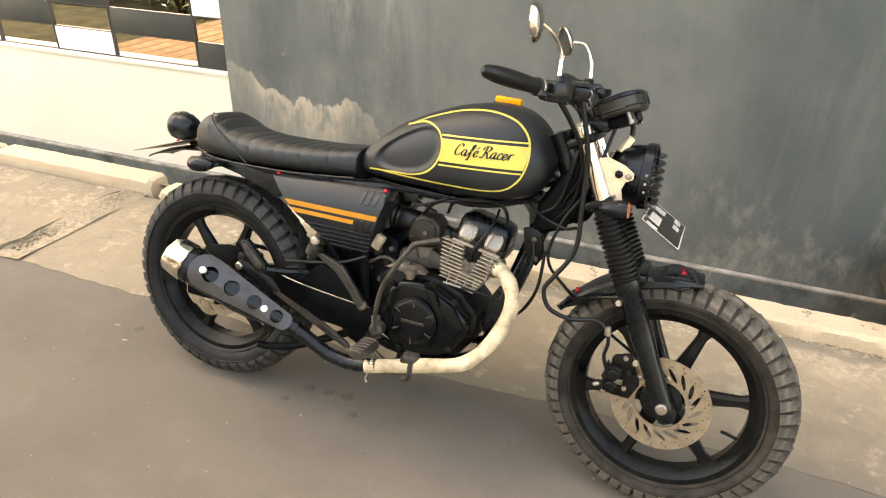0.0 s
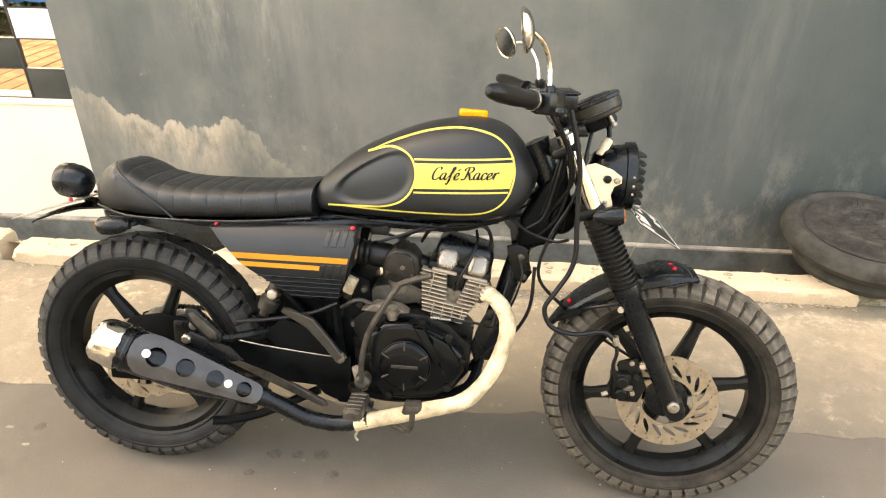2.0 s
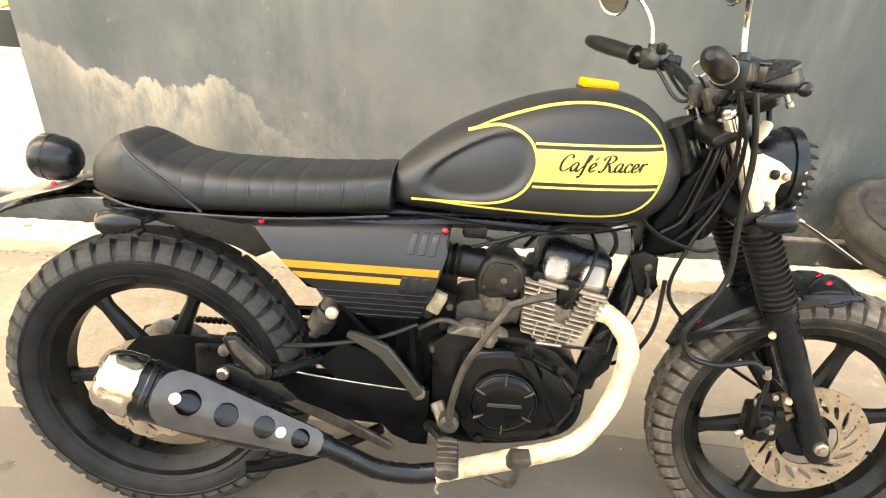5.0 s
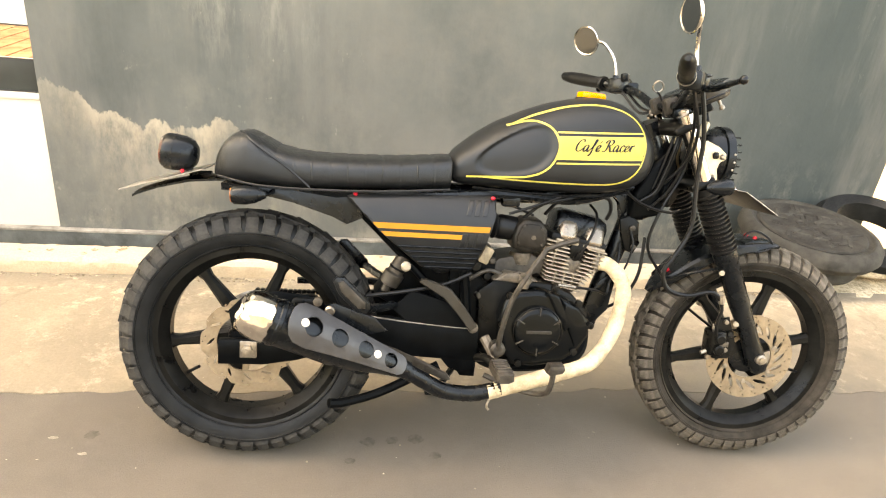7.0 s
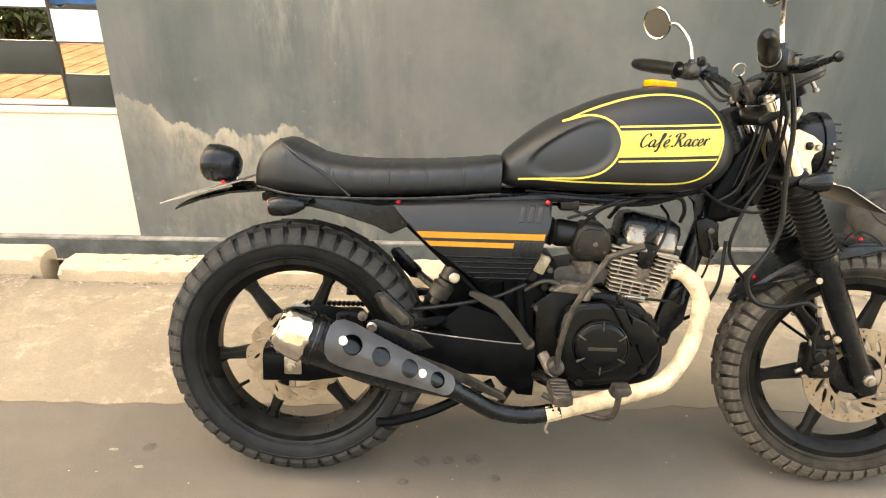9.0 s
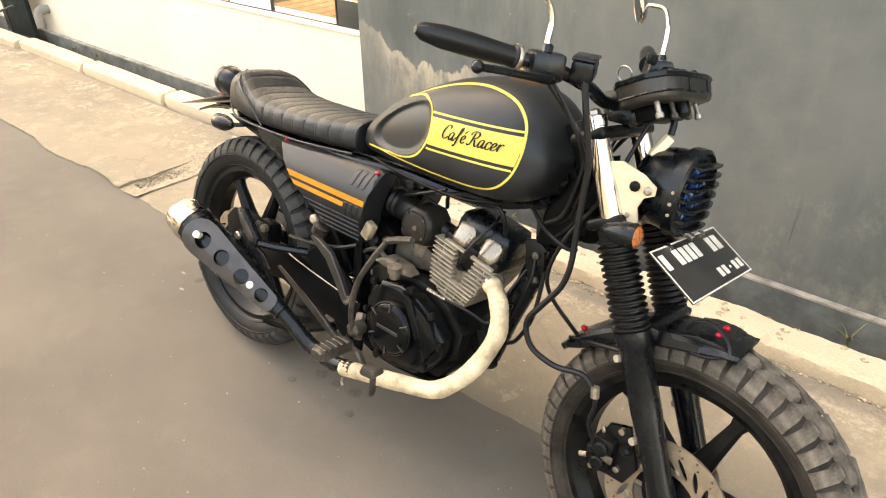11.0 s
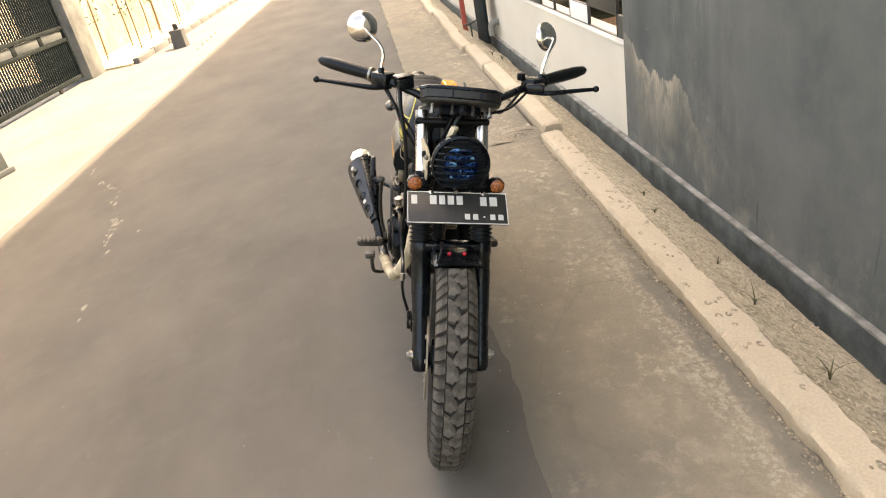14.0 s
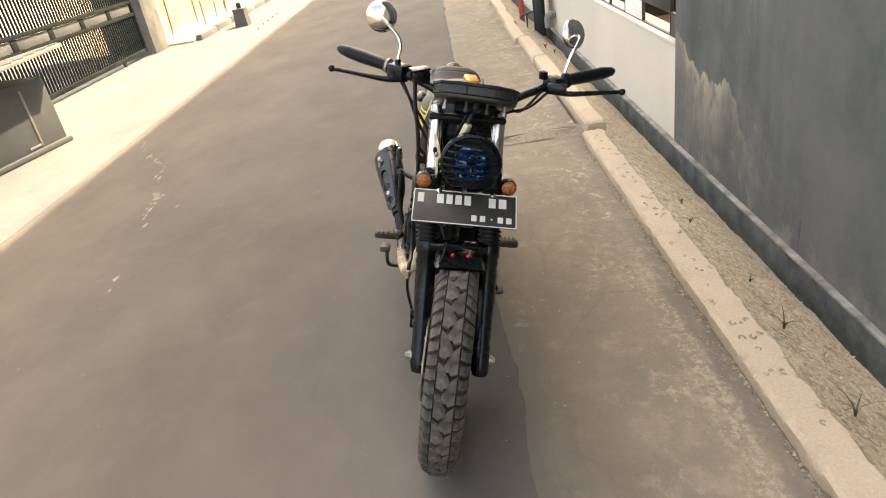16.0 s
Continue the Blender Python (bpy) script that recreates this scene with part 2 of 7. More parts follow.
def math_node(N, L, op, a, b=None, c=None):
    n = N.new("ShaderNodeMath")
    n.operation = op
    for k, v in enumerate((a, b, c)):
        if v is None:
            continue
        if isinstance(v, (int, float)):
            n.inputs[k].default_value = v
        else:
            L.new(v, n.inputs[k])
    return n.outputs[0]


def mix_color(N, L, fac, a, b, blend="MIX"):
    n = N.new("ShaderNodeMix")
    n.data_type, n.blend_type = "RGBA", blend
    for key, v in (("Factor", fac), ("A", a), ("B", b)):
        if isinstance(v, (int, float)):
            n.inputs[key].default_value = v
        elif isinstance(v, tuple):
            n.inputs[key].default_value = (*v, 1)
        else:
            L.new(v, n.inputs[key])
    return n.outputs["Result"]


def noise_node(N, L, vector, scale, detail=6, rough=0.6):
    n = N.new("ShaderNodeTexNoise")
    n.inputs["Scale"].default_value, n.inputs["Detail"].default_value, n.inputs["Roughness"].default_value = scale, detail, rough
    L.new(vector, n.inputs["Vector"])
    return n.outputs["Fac"]


def stretched(N, L, vector, sx, sy, sz):
    n = N.new("ShaderNodeMapping")
    n.inputs["Scale"].default_value = (sx, sy, sz)
    L.new(vector, n.inputs["Vector"])
    return n.outputs["Vector"]


def begin(name, rough):
    m = bpy.data.materials.new(name)
    m.use_nodes = True
    N, L = m.node_tree.nodes, m.node_tree.links
    b = N["Principled BSDF"]
    b.inputs["Roughness"].default_value = rough
    pos = N.new("ShaderNodeNewGeometry").outputs["Position"]
    sep = N.new("ShaderNodeSeparateXYZ")
    L.new(pos, sep.inputs[0])
    return m, N, L, b, pos, sep.outputs


def relief(N, L, b, height, strength, distance=0.01):
    bp = N.new("ShaderNodeBump")
    bp.inputs["Strength"].default_value, bp.inputs["Distance"].default_value = strength, distance
    L.new(height, bp.inputs["Height"])
    L.new(bp.outputs["Normal"], b.inputs["Normal"])


def wall_paint():
    """Dark paint with drip streaks, a peeled pale patch and a weathered foot."""
    m, N, L, b, pos, (X, Y, Z) = begin("weathered dark wall paint", 0.85)
    b.inputs["Specular IOR Level"].default_value = 0.03
    streak = noise_node(N, L, stretched(N, L, pos, 7.0, 1, 0.7), 1.0, 7, 0.65)
    cloud = noise_node(N, L, pos, 1.7, 6, 0.6)
    grit = noise_node(N, L, pos, 60, 4)
    base = mix_color(N, L, ramp(N, L, cloud, [(0.3, 0.0), (0.7, 1.0)]), (0.079, 0.091, 0.090), (0.131, 0.143, 0.139))
    base = mix_color(N, L, math_node(N, L, "MULTIPLY", ramp(N, L, streak, [(0.52, 0.0), (0.74, 1.0)]), 0.17), base, (0.20, 0.202, 0.188))
    smear = noise_node(N, L, stretched(N, L, pos, 2.6, 1, 1.9), 1.0, 9, 0.68)
    dim = ramp(N, L, noise_node(N, L, stretched(N, L, pos, 4.2, 1, 1.3), 1.0, 8, 0.7), [(0.50, 0.0), (0.66, 1.0)])
    base = mix_color(N, L, math_node(N, L, "MULTIPLY", dim, 0.32), base, (0.050, 0.060, 0.061))
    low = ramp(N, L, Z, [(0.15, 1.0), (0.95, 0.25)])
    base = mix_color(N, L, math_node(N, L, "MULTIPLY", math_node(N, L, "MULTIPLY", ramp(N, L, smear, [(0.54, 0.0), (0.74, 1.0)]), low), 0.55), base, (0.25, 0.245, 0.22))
    chip = noise_node(N, L, stretched(N, L, pos, 34, 1, 20), 1.0, 4, 0.6)
    base = mix_color(N, L, math_node(N, L, "MULTIPLY", math_node(N, L, "MULTIPLY", ramp(N, L, chip, [(0.66, 0.0), (0.70, 1.0)]), ramp(N, L, smear, [(0.50, 0.0), (0.60, 1.0)])), 0.28), base, (0.34, 0.325, 0.285))
    rag = noise_node(N, L, stretched(N, L, pos, 11, 1, 7), 1.0, 10, 0.72)
    run = math_node(N, L, "DIVIDE", math_node(N, L, "ADD", X, 1.0), 1.6)
    edge = ramp(N, L, run, [(0.0, 0.60), (0.08, 0.565), (0.125, 0.485), (0.22, 0.452), (0.39, 0.445), (0.43, 0.485), (0.47, 0.458), (0.52, 0.40), (0.56, 0.30), (0.63, 0.20), (0.80, 0.08), (1.0, -0.05)])
    edge = math_node(N, L, "ADD", edge, math_node(N, L, "MULTIPLY", math_node(N, L, "SUBTRACT", rag, 0.5), 0.20))
    below = math_node(N, L, "SUBTRACT", edge, Z)
    patch = ramp(N, L, below, [(0.0, 0.0), (0.014, 0.8), (0.075, 0.85), (0.18, 0.42), (0.40, 0.08)])
    grey = ramp(N, L, math_node(N, L, "ADD", X, 1.0), [(0.0, 0.30), (0.15, 0.45), (0.26, 0.9), (0.60, 0.88), (0.74, 0.45), (0.88, 0.22), (1.0, 0.06)])
    scuff = ramp(N, L, noise_node(N, L, stretched(N, L, pos, 9, 1, 3.6), 1.0, 10, 0.74), [(0.36, 0.06), (0.58, 1.0)])
    patch = math_node(N, L, "MULTIPLY", math_node(N, L, "MULTIPLY", patch, grey), scuff)
    base = mix_color(N, L, patch, base, (0.46, 0.395, 0.305))
    foot = math_node(N, L, "MULTIPLY", ramp(N, L, math_node(N, L, "ADD", Z, 0.06), [(0.0, 0.5), (0.12, 0.3), (0.30, 0.0)]), ramp(N, L, noise_node(N, L, stretched(N, L, pos, 6, 1, 4), 1.0, 8, 0.75), [(0.5, 0.0), (0.68, 1.0)]))
    base = mix_color(N, L, foot, base, (0.30, 0.28, 0.235))
    drip = math_node(N, L, "MULTIPLY", ramp(N, L, noise_node(N, L, stretched(N, L, pos, 26, 1, 2.2), 1.0, 3, 0.5), [(0.70, 0.0), (0.74, 1.0)]), ramp(N, L, Z, [(0.05, 1.0), (0.35, 0.0)]))
    base = mix_color(N, L, math_node(N, L, "MULTIPLY", drip, 0.8), base, (0.022, 0.022, 0.021))
    # Dimmer look in raking view painted in towards larger X, not aged paint.
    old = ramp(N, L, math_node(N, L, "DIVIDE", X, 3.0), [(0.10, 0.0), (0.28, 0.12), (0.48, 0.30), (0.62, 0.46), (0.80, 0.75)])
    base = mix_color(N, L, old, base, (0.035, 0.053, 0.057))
    runs = noise_node(N, L, stretched(N, L, pos, 10, 1, 2.0), 1.0, 9, 0.72)
    high = math_node(N, L, "MULTIPLY", ramp(N, L, Z, [(0.62, 0.0), (0.95, 1.0)]), ramp(N, L, math_node(N, L, "ADD", math_node(N, L, "MULTIPLY", X, 0.5), 0.5), [(0.22, 0.0), (0.32, 1.0), (0.52, 0.8), (0.64, 0.0)]))
    base = mix_color(N, L, math_node(N, L, "MULTIPLY", math_node(N, L, "MULTIPLY", ramp(N, L, runs, [(0.50, 0.0), (0.66, 1.0)]), high), 0.45), base, (0.33, 0.32, 0.29))
    wash = noise_node(N, L, stretched(N, L, pos, 3.2, 1, 0.55), 1.0, 7, 0.62)
    base = mix_color(N, L, math_node(N, L, "MULTIPLY", ramp(N, L, wash, [(0.50, 0.0), (0.66, 1.0)]), 0.30), base, (0.195, 0.192, 0.180))
    # Glare over the wall's middle stretch painted in as a lighter band.
    pale = math_node(N, L, "MULTIPLY", ramp(N, L, math_node(N, L, "ADD", math_node(N, L, "MULTIPLY", X, 0.5), 0.2), [(0.10, 0.0), (0.36, 1.0), (0.74, 1.0), (0.98, 0.0)]), ramp(N, L, noise_node(N, L, pos, 2.6, 7, 0.66), [(0.38, 0.10), (0.62, 0.55)]))
    base = mix_color(N, L, pale, base, (0.168, 0.166, 0.155))
    bloom = math_node(N, L, "MULTIPLY", ramp(N, L, noise_node(N, L, stretched(N, L, pos, 5.5, 1, 3.2), 1.0, 9, 0.74), [(0.53, 0.0), (0.68, 1.0)]), ramp(N, L, Z, [(0.0, 0.9), (0.30, 0.5), (0.48, 0.0)]))
    base = mix_color(N, L, math_node(N, L, "MULTIPLY", bloom, 0.55), base, (0.27, 0.26, 0.225))
    lip = math_node(N, L, "MULTIPLY", ramp(N, L, below, [(0.0, 0.0), (0.006, 1.0), (0.030, 0.7), (0.060, 0.0)]), math_node(N, L, "MULTIPLY", grey, ramp(N, L, rag, [(0.40, 0.25), (0.58, 1.0)])))
    base = mix_color(N, L, math_node(N, L, "MULTIPLY", lip, 0.40), base, (0.56, 0.49, 0.38))
    L.new(base, b.inputs["Base Color"])
    relief(N, L, b, math_node(N, L, "ADD", math_node(N, L, "MULTIPLY", grit, 0.5), cloud), 0.18)
    return m


def street_surface(name, low, high, dust, cracks, grain, split=0.0, crumb=0.0, bike_shade=0.0):
    m, N, L, b, pos, (X, Y, Z) = begin(name, 0.93)
    big = noise_node(N, L, stretched(N, L, pos, 0.7, 1.2, 1), 1.3, 7, 0.62)
    mid = noise_node(N, L, pos, 6.0, 8, 0.68)
    fine = noise_node(N, L, pos, grain, 4, 0.7)
    base = mix_color(N, L, ramp(N, L, big, [(0.35, 0.0), (0.68, 1.0)]), low, high)
    base = mix_color(N, L, math_node(N, L, "MULTIPLY", ramp(N, L, mid, [(0.52, 0.0), (0.70, 1.0)]), cracks), base, dust)
    base = mix_color(N, L, 0.30, base, fine, "OVERLAY")
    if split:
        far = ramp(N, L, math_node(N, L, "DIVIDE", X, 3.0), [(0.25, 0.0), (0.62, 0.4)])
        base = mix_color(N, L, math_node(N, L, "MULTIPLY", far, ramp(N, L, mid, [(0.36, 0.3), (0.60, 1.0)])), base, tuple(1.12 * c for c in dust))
    if crumb:
        small = noise_node(N, L, pos, 38.0, 5, 0.75)
        base = mix_color(N, L, math_node(N, L, "MULTIPLY", ramp(N, L, small, [(0.50, 0.0), (0.58, 1.0)]), crumb), base, tuple(0.55 * c for c in low))
        base = mix_color(N, L, math_node(N, L, "MULTIPLY", ramp(N, L, noise_node(N, L, pos, 17.0, 9, 0.78), [(0.50, 0.0), (0.60, 1.0)]), crumb), base, (0.20, 0.162, 0.105))
        base = mix_color(N, L, math_node(N, L, "MULTIPLY", ramp(N, L, noise_node(N, L, pos, 60.0, 4, 0.7), [(0.53, 0.0), (0.60, 1.0)]), crumb), base, dust)
    if split:
        warp = N.new("ShaderNodeTexNoise")
        warp.inputs["Scale"].default_value, warp.inputs["Detail"].default_value = 4.0, 5
        L.new(pos, warp.inputs["Vector"])
        shift = N.new("ShaderNodeVectorMath")
        shift.operation = "MULTIPLY_ADD"
        L.new(warp.outputs["Color"], shift.inputs[0])
        shift.inputs[1].default_value = (0.30, 0.30, 0.0)
        L.new(pos, shift.inputs[2])
        vor = N.new("ShaderNodeTexVoronoi")
        vor.feature = "DISTANCE_TO_EDGE"
        vor.inputs["Scale"].default_value = 1.25
        L.new(shift.outputs[0], vor.inputs["Vector"])
        line = math_node(N, L, "MULTIPLY", ramp(N, L, vor.outputs["Distance"], [(0.0, 1.0), (0.011, 0.0)]), ramp(N, L, big, [(0.42, 0.0), (0.52, split)]))
        base = mix_color(N, L, line, base, tuple(0.45 * c for c in low))
        rub = math_node(N, L, "MULTIPLY", ramp(N, L, noise_node(N, L, pos, 20.0, 9, 0.80), [(0.51, 0.0), (0.60, 1.0)]), math_node(N, L, "MULTIPLY", ramp(N, L, noise_node(N, L, stretched(N, L, pos, 1.3, 2.3, 1), 2.2, 5, 0.65), [(0.46, 0.0), (0.60, 1.0)]), ramp(N, L, Y, [(0.40, 0.10), (0.80, 0.8)])))
        base = mix_color(N, L, rub, base, tuple(min(0.60, 1.5 * c) for c in dust))
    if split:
        # Dark edge: stain plus the soft shade beside the bike, painted in colour.
        stain_and_shade = math_node(N, L, "MULTIPLY", ramp(N, L, math_node(N, L, "ADD", Y, math_node(N, L, "MULTIPLY", math_node(N, L, "SUBTRACT", noise_node(N, L, pos, 2.4, 8, 0.7), 0.5), 0.6)), [(0.22, 0.92), (0.45, 0.50), (0.75, 0.0)]), ramp(N, L, X, [(0.0, 0.35), (0.9, 1.0)]))
        base = mix_color(N, L, stain_and_shade, base, (0.124, 0.115, 0.096))
    if split:
        wob = math_node(N, L, "ADD", Y, math_node(N, L, "MULTIPLY", math_node(N, L, "SUBTRACT", noise_node(N, L, pos, 5.0, 7, 0.7), 0.5), 0.16))
        right = ramp(N, L, math_node(N, L, "DIVIDE", X, 3.0), [(0.0, 0.15), (0.30, 1.0)])
        base = mix_color(N, L, math_node(N, L, "MULTIPLY", ramp(N, L, wob, [(0.80, 0.0), (0.835, 0.65)]), right), base, (0.125, 0.117, 0.100))
        chalk = math_node(N, L, "MULTIPLY", ramp(N, L, wob, [(0.70, 0.0), (0.775, 1.0), (0.805, 1.0), (0.83, 0.0)]), ramp(N, L, noise_node(N, L, pos, 44.0, 8, 0.8), [(0.50, 0.0), (0.57, 1.0)]))
        base = mix_color(N, L, math_node(N, L, "MULTIPLY", math_node(N, L, "MULTIPLY", chalk, right), 0.6), base, (0.44, 0.385, 0.30))
        spall = math_node(N, L, "MULTIPLY", ramp(N, L, noise_node(N, L, pos, 9.0, 10, 0.80), [(0.54, 0.0), (0.62, 1.0)]), ramp(N, L, noise_node(N, L, pos, 1.7, 4, 0.6), [(0.46, 0.0), (0.60, 1.0)]))
        base = mix_color(N, L, math_node(N, L, "MULTIPLY", spall, 0.45), base, (0.43, 0.372, 0.29))
        dark = math_node(N, L, "MULTIPLY", ramp(N, L, noise_node(N, L, pos, 13.0, 9, 0.78), [(0.55, 0.0), (0.66, 1.0)]), ramp(N, L, noise_node(N, L, stretched(N, L, pos, 1.0, 1.6, 1), 2.6, 5, 0.6), [(0.46, 0.0), (0.62, 1.0)]))
        base = mix_color(N, L, math_node(N, L, "MULTIPLY", dark, 0.45), base, (0.105, 0.094, 0.076))
    # Soft shade round the standing bike painted into the road colour.
    if bike_shade:
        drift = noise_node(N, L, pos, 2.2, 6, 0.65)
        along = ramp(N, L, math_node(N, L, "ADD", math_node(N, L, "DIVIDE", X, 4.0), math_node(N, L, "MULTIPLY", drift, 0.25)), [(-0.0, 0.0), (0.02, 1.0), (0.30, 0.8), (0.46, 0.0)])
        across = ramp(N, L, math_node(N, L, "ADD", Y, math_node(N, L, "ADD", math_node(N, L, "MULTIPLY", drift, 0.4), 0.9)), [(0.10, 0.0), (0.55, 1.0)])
        base = mix_color(N, L, math_node(N, L, "MULTIPLY", math_node(N, L, "MULTIPLY", along, across), bike_shade), base, (0.062, 0.058, 0.053))
    sp = ramp(N, L, noise_node(N, L, pos, 55.0, 2, 0.4), [(0.765, 0.0), (0.785, 1.0)])
    base = mix_color(N, L, math_node(N, L, "MULTIPLY", sp, 0.6), base, (0.5, 0.46, 0.38))
    L.new(base, b.inputs["Base Color"])
    relief(N, L, b, math_node(N, L, "ADD", math_node(N, L, "MULTIPLY", fine, 0.5), mid), 0.35)
    return m




def facet_glass():
    """Blue reflector glass: each facet's own tint, navy to cyan, paints in its reflections."""
    m = bpy.data.materials.new("blue tinted lamp glass")
    m.use_nodes = True
    N, L = m.node_tree.nodes, m.node_tree.links
    b = N["Principled BSDF"]
    geo = N.new("ShaderNodeNewGeometry")
    cr = N.new("ShaderNodeValToRGB")
    stops = ((0.0, (0.0006, 0.0015, 0.008)), (0.45, (0.001, 0.008, 0.045)), (0.72, (0.003, 0.045, 0.19)), (0.88, (0.010, 0.14, 0.46)), (0.97, (0.22, 0.60, 0.85)))
    while len(cr.color_ramp.elements) < len(stops):
        cr.color_ramp.elements.new(0.5)
    for e, (p, c) in zip(cr.color_ramp.elements, stops):
        e.position, e.color = p, (*c, 1)
    L.new(geo.outputs["Random Per Island"], cr.inputs["Fac"])
    L.new(cr.outputs["Color"], b.inputs["Base Color"])
    b.inputs["Roughness"].default_value, b.inputs["Metallic"].default_value = 0.12, 0.35
    b.inputs["Specular Tint"].default_value = (0.4, 0.65, 1.0, 1)
    return m


BLUELENS = facet_glass()
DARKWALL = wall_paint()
ASPHALT = street_surface("grey asphalt", (0.083, 0.077, 0.068), (0.123, 0.112, 0.097), (0.139, 0.127, 0.110), 0.35, 240, bike_shade=0.24)
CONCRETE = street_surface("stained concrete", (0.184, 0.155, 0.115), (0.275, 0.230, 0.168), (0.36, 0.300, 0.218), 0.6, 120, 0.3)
PALEWALK = street_surface("pale sunlit concrete", (0.098, 0.100, 0.102), (0.134, 0.136, 0.138), (0.17, 0.171, 0.172), 0.5, 90)
SAND = street_surface("dry dirt and sand", (0.47, 0.390, 0.272), (0.61, 0.512, 0.368), (0.75, 0.645, 0.485), 0.9, 70, 0.0, 0.65)
JOINT = street_surface("packed joint dirt", (0.20, 0.168, 0.125), (0.28, 0.238, 0.18), (0.38, 0.32, 0.245), 0.8, 80, 0.0, 0.5)
KERB = street_surface("cream kerb concrete", (0.475, 0.388, 0.285), (0.60, 0.493, 0.366), (0.38, 0.30, 0.214), 0.45, 110)
WOOD = material("weathered brown boards", (0.080, 0.053, 0.036), 0.9, 0, 0.3, 12, 0.3, 120, gloss=0.02, random_by="object")
LEAF = material("dark green leaves", (0.03, 0.06, 0.018), 0.6, 0, 0.35, 9, 0.1, 60, (0.06, 0.10, 0.03), random_by="island")
WEEDLEAF = material("dry olive blades", (0.050, 0.055, 0.020), 0.7, 0, 0.35, 30, 0.1, 60, (0.12, 0.105, 0.048), random_by="island")
GATE = material("dark grey-green gate paint", (0.018, 0.024, 0.025), 0.9, 0, 0.25, 6, 0.1, 80, gloss=0.06)
PALEPAINT = material("pale grey pillar paint", (0.20, 0.20, 0.185), 0.8, 0, 0.08, 3, 0.2, 60)
PILLARGREY = material("blue-grey pillar paint", (0.125, 0.135, 0.138), 0.85, 0, 0.2, 3, 0.2, 60, (0.17, 0.18, 0.178))
GATEPANEL = material("weathered grey-blue gate panel", (0.085, 0.098, 0.105), 0.7, 0, 0.15, 5, 0.2, 60)
CREAM = material("cream boundary wall", (0.28, 0.255, 0.205), 0.85, 0, 0.2, 2.5, 0.2, 60, (0.33, 0.305, 0.255))
BINGREY = material("grey painted concrete box", (0.060, 0.072, 0.078), 0.8, 0, 0.1, 4, 0.2, 60)
OLDRUBBER = material("faded grey rubber", (0.036, 0.037, 0.034), 0.8, 0, 0.35, 12, 0.3, 120, gloss=0.25)

PLEDGE = material("grey mortar ledge", (0.25, 0.235, 0.205), 0.9, 0, 0.35, 12, 0.4, 100)

# ---- setting ----
tagged(part("ground", sheet(-400, 400, -400, 400, -0.33, 8, 8), SAND), "bare dirt that reaches the horizon", "ground", kind="structure")
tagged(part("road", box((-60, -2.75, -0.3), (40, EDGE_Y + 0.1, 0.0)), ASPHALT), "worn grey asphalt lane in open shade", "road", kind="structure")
tagged(part("pavement", box((-60, -4.75, -0.3), (40, -2.75, 0.003)), PALEWALK), "sunlit pale concrete pavement across the lane", "pavement", kind="structure")


def apron_slab(x0, x1, seed, lift):
    """A concrete slab with a ragged edge against the asphalt and chipped ends."""
    bm = fresh()
    nx = int((x1 - x0) / 0.04)
    rows = []
    for i in range(nx + 1):
        x = x0 + (x1 - x0) * i / nx
        e = EDGE_Y + 0.030 * noise.noise(Vector((x * 2.2, seed, 0))) + 0.014 * noise.noise(Vector((x * 11, seed, 3)))
        row = []
        for j in range(11):
            y = e + (KERB_Y + 0.02 - e) * j / 10
            xe = x + (0.05 * noise.noise(Vector((y * 7, seed, 5))) if i in (0, nx) else 0)
            row.append(bm.verts.new((xe, y, lift + 0.004 * noise.noise(Vector((x * 3, y * 3, seed))) + (0.0 if j else -0.004))))
        rows.append(row)
    for A, B in zip(rows, rows[1:]):
        for j in range(10):
            bm.faces.new((A[j], B[j], B[j + 1], A[j + 1]))
    r = bmesh.ops.extrude_face_region(bm, geom=bm.faces[:])
    for v in r["geom"]:
        if isinstance(v, bmesh.types.BMVert):
            v.co.z -= 0.08
    return bm


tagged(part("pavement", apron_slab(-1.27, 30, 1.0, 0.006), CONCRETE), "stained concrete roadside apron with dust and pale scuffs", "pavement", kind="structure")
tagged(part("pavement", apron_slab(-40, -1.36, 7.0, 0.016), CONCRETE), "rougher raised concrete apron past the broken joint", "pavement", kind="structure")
tagged(part("joint", sheet(-1.42, -1.2, EDGE_Y, KERB_Y + 0.05, 0.0085, 24, 80, 0.014, 2.0), JOINT), "crumbled dirt-filled joint across the apron", "ground", kind="structure")

dirt = fresh()
g = []
for i in range(521):
    x = -24 + 44 * i / 520
    row = []
    for j in range(9):
        y = KERB_Y + 0.105 + (WALL_Y - KERB_Y - 0.105) * j / 8
        z = 0.045 - 0.27 * (j / 8) ** 1.15 + 0.014 * noise.noise(Vector((x * 9, y * 9, 0))) + 0.02 * noise.noise(Vector((x * 2.3, y * 3, 4)))
        row.append(dirt.verts.new((x, y, z)))
    g.append(row)
for A, B in zip(g, g[1:]):
    for j in range(8):
        dirt.faces.new((A[j], B[j], B[j + 1], A[j + 1]))
tagged(part("dirt_strip", dirt, SAND), "dry sandy dirt strip between kerb and wall", "ground", kind="structure")
tagged(part("dirt_patch", sheet(2.3, 12, KERB_Y - 0.02, WALL_Y + 0.3, 0.0, 120, 10, 0.03, 9.0), SAND), "bare dirt past the end of the kerb", "ground", kind="structure")
tagged(part("plinth", box((-24, WALL_Y - 0.028, -0.3), (2.95, WALL_Y + 0.1, PLINTH_TOP), 0.006), PLINTH), "grey painted plinth along the wall foot", "plinth", kind="structure")
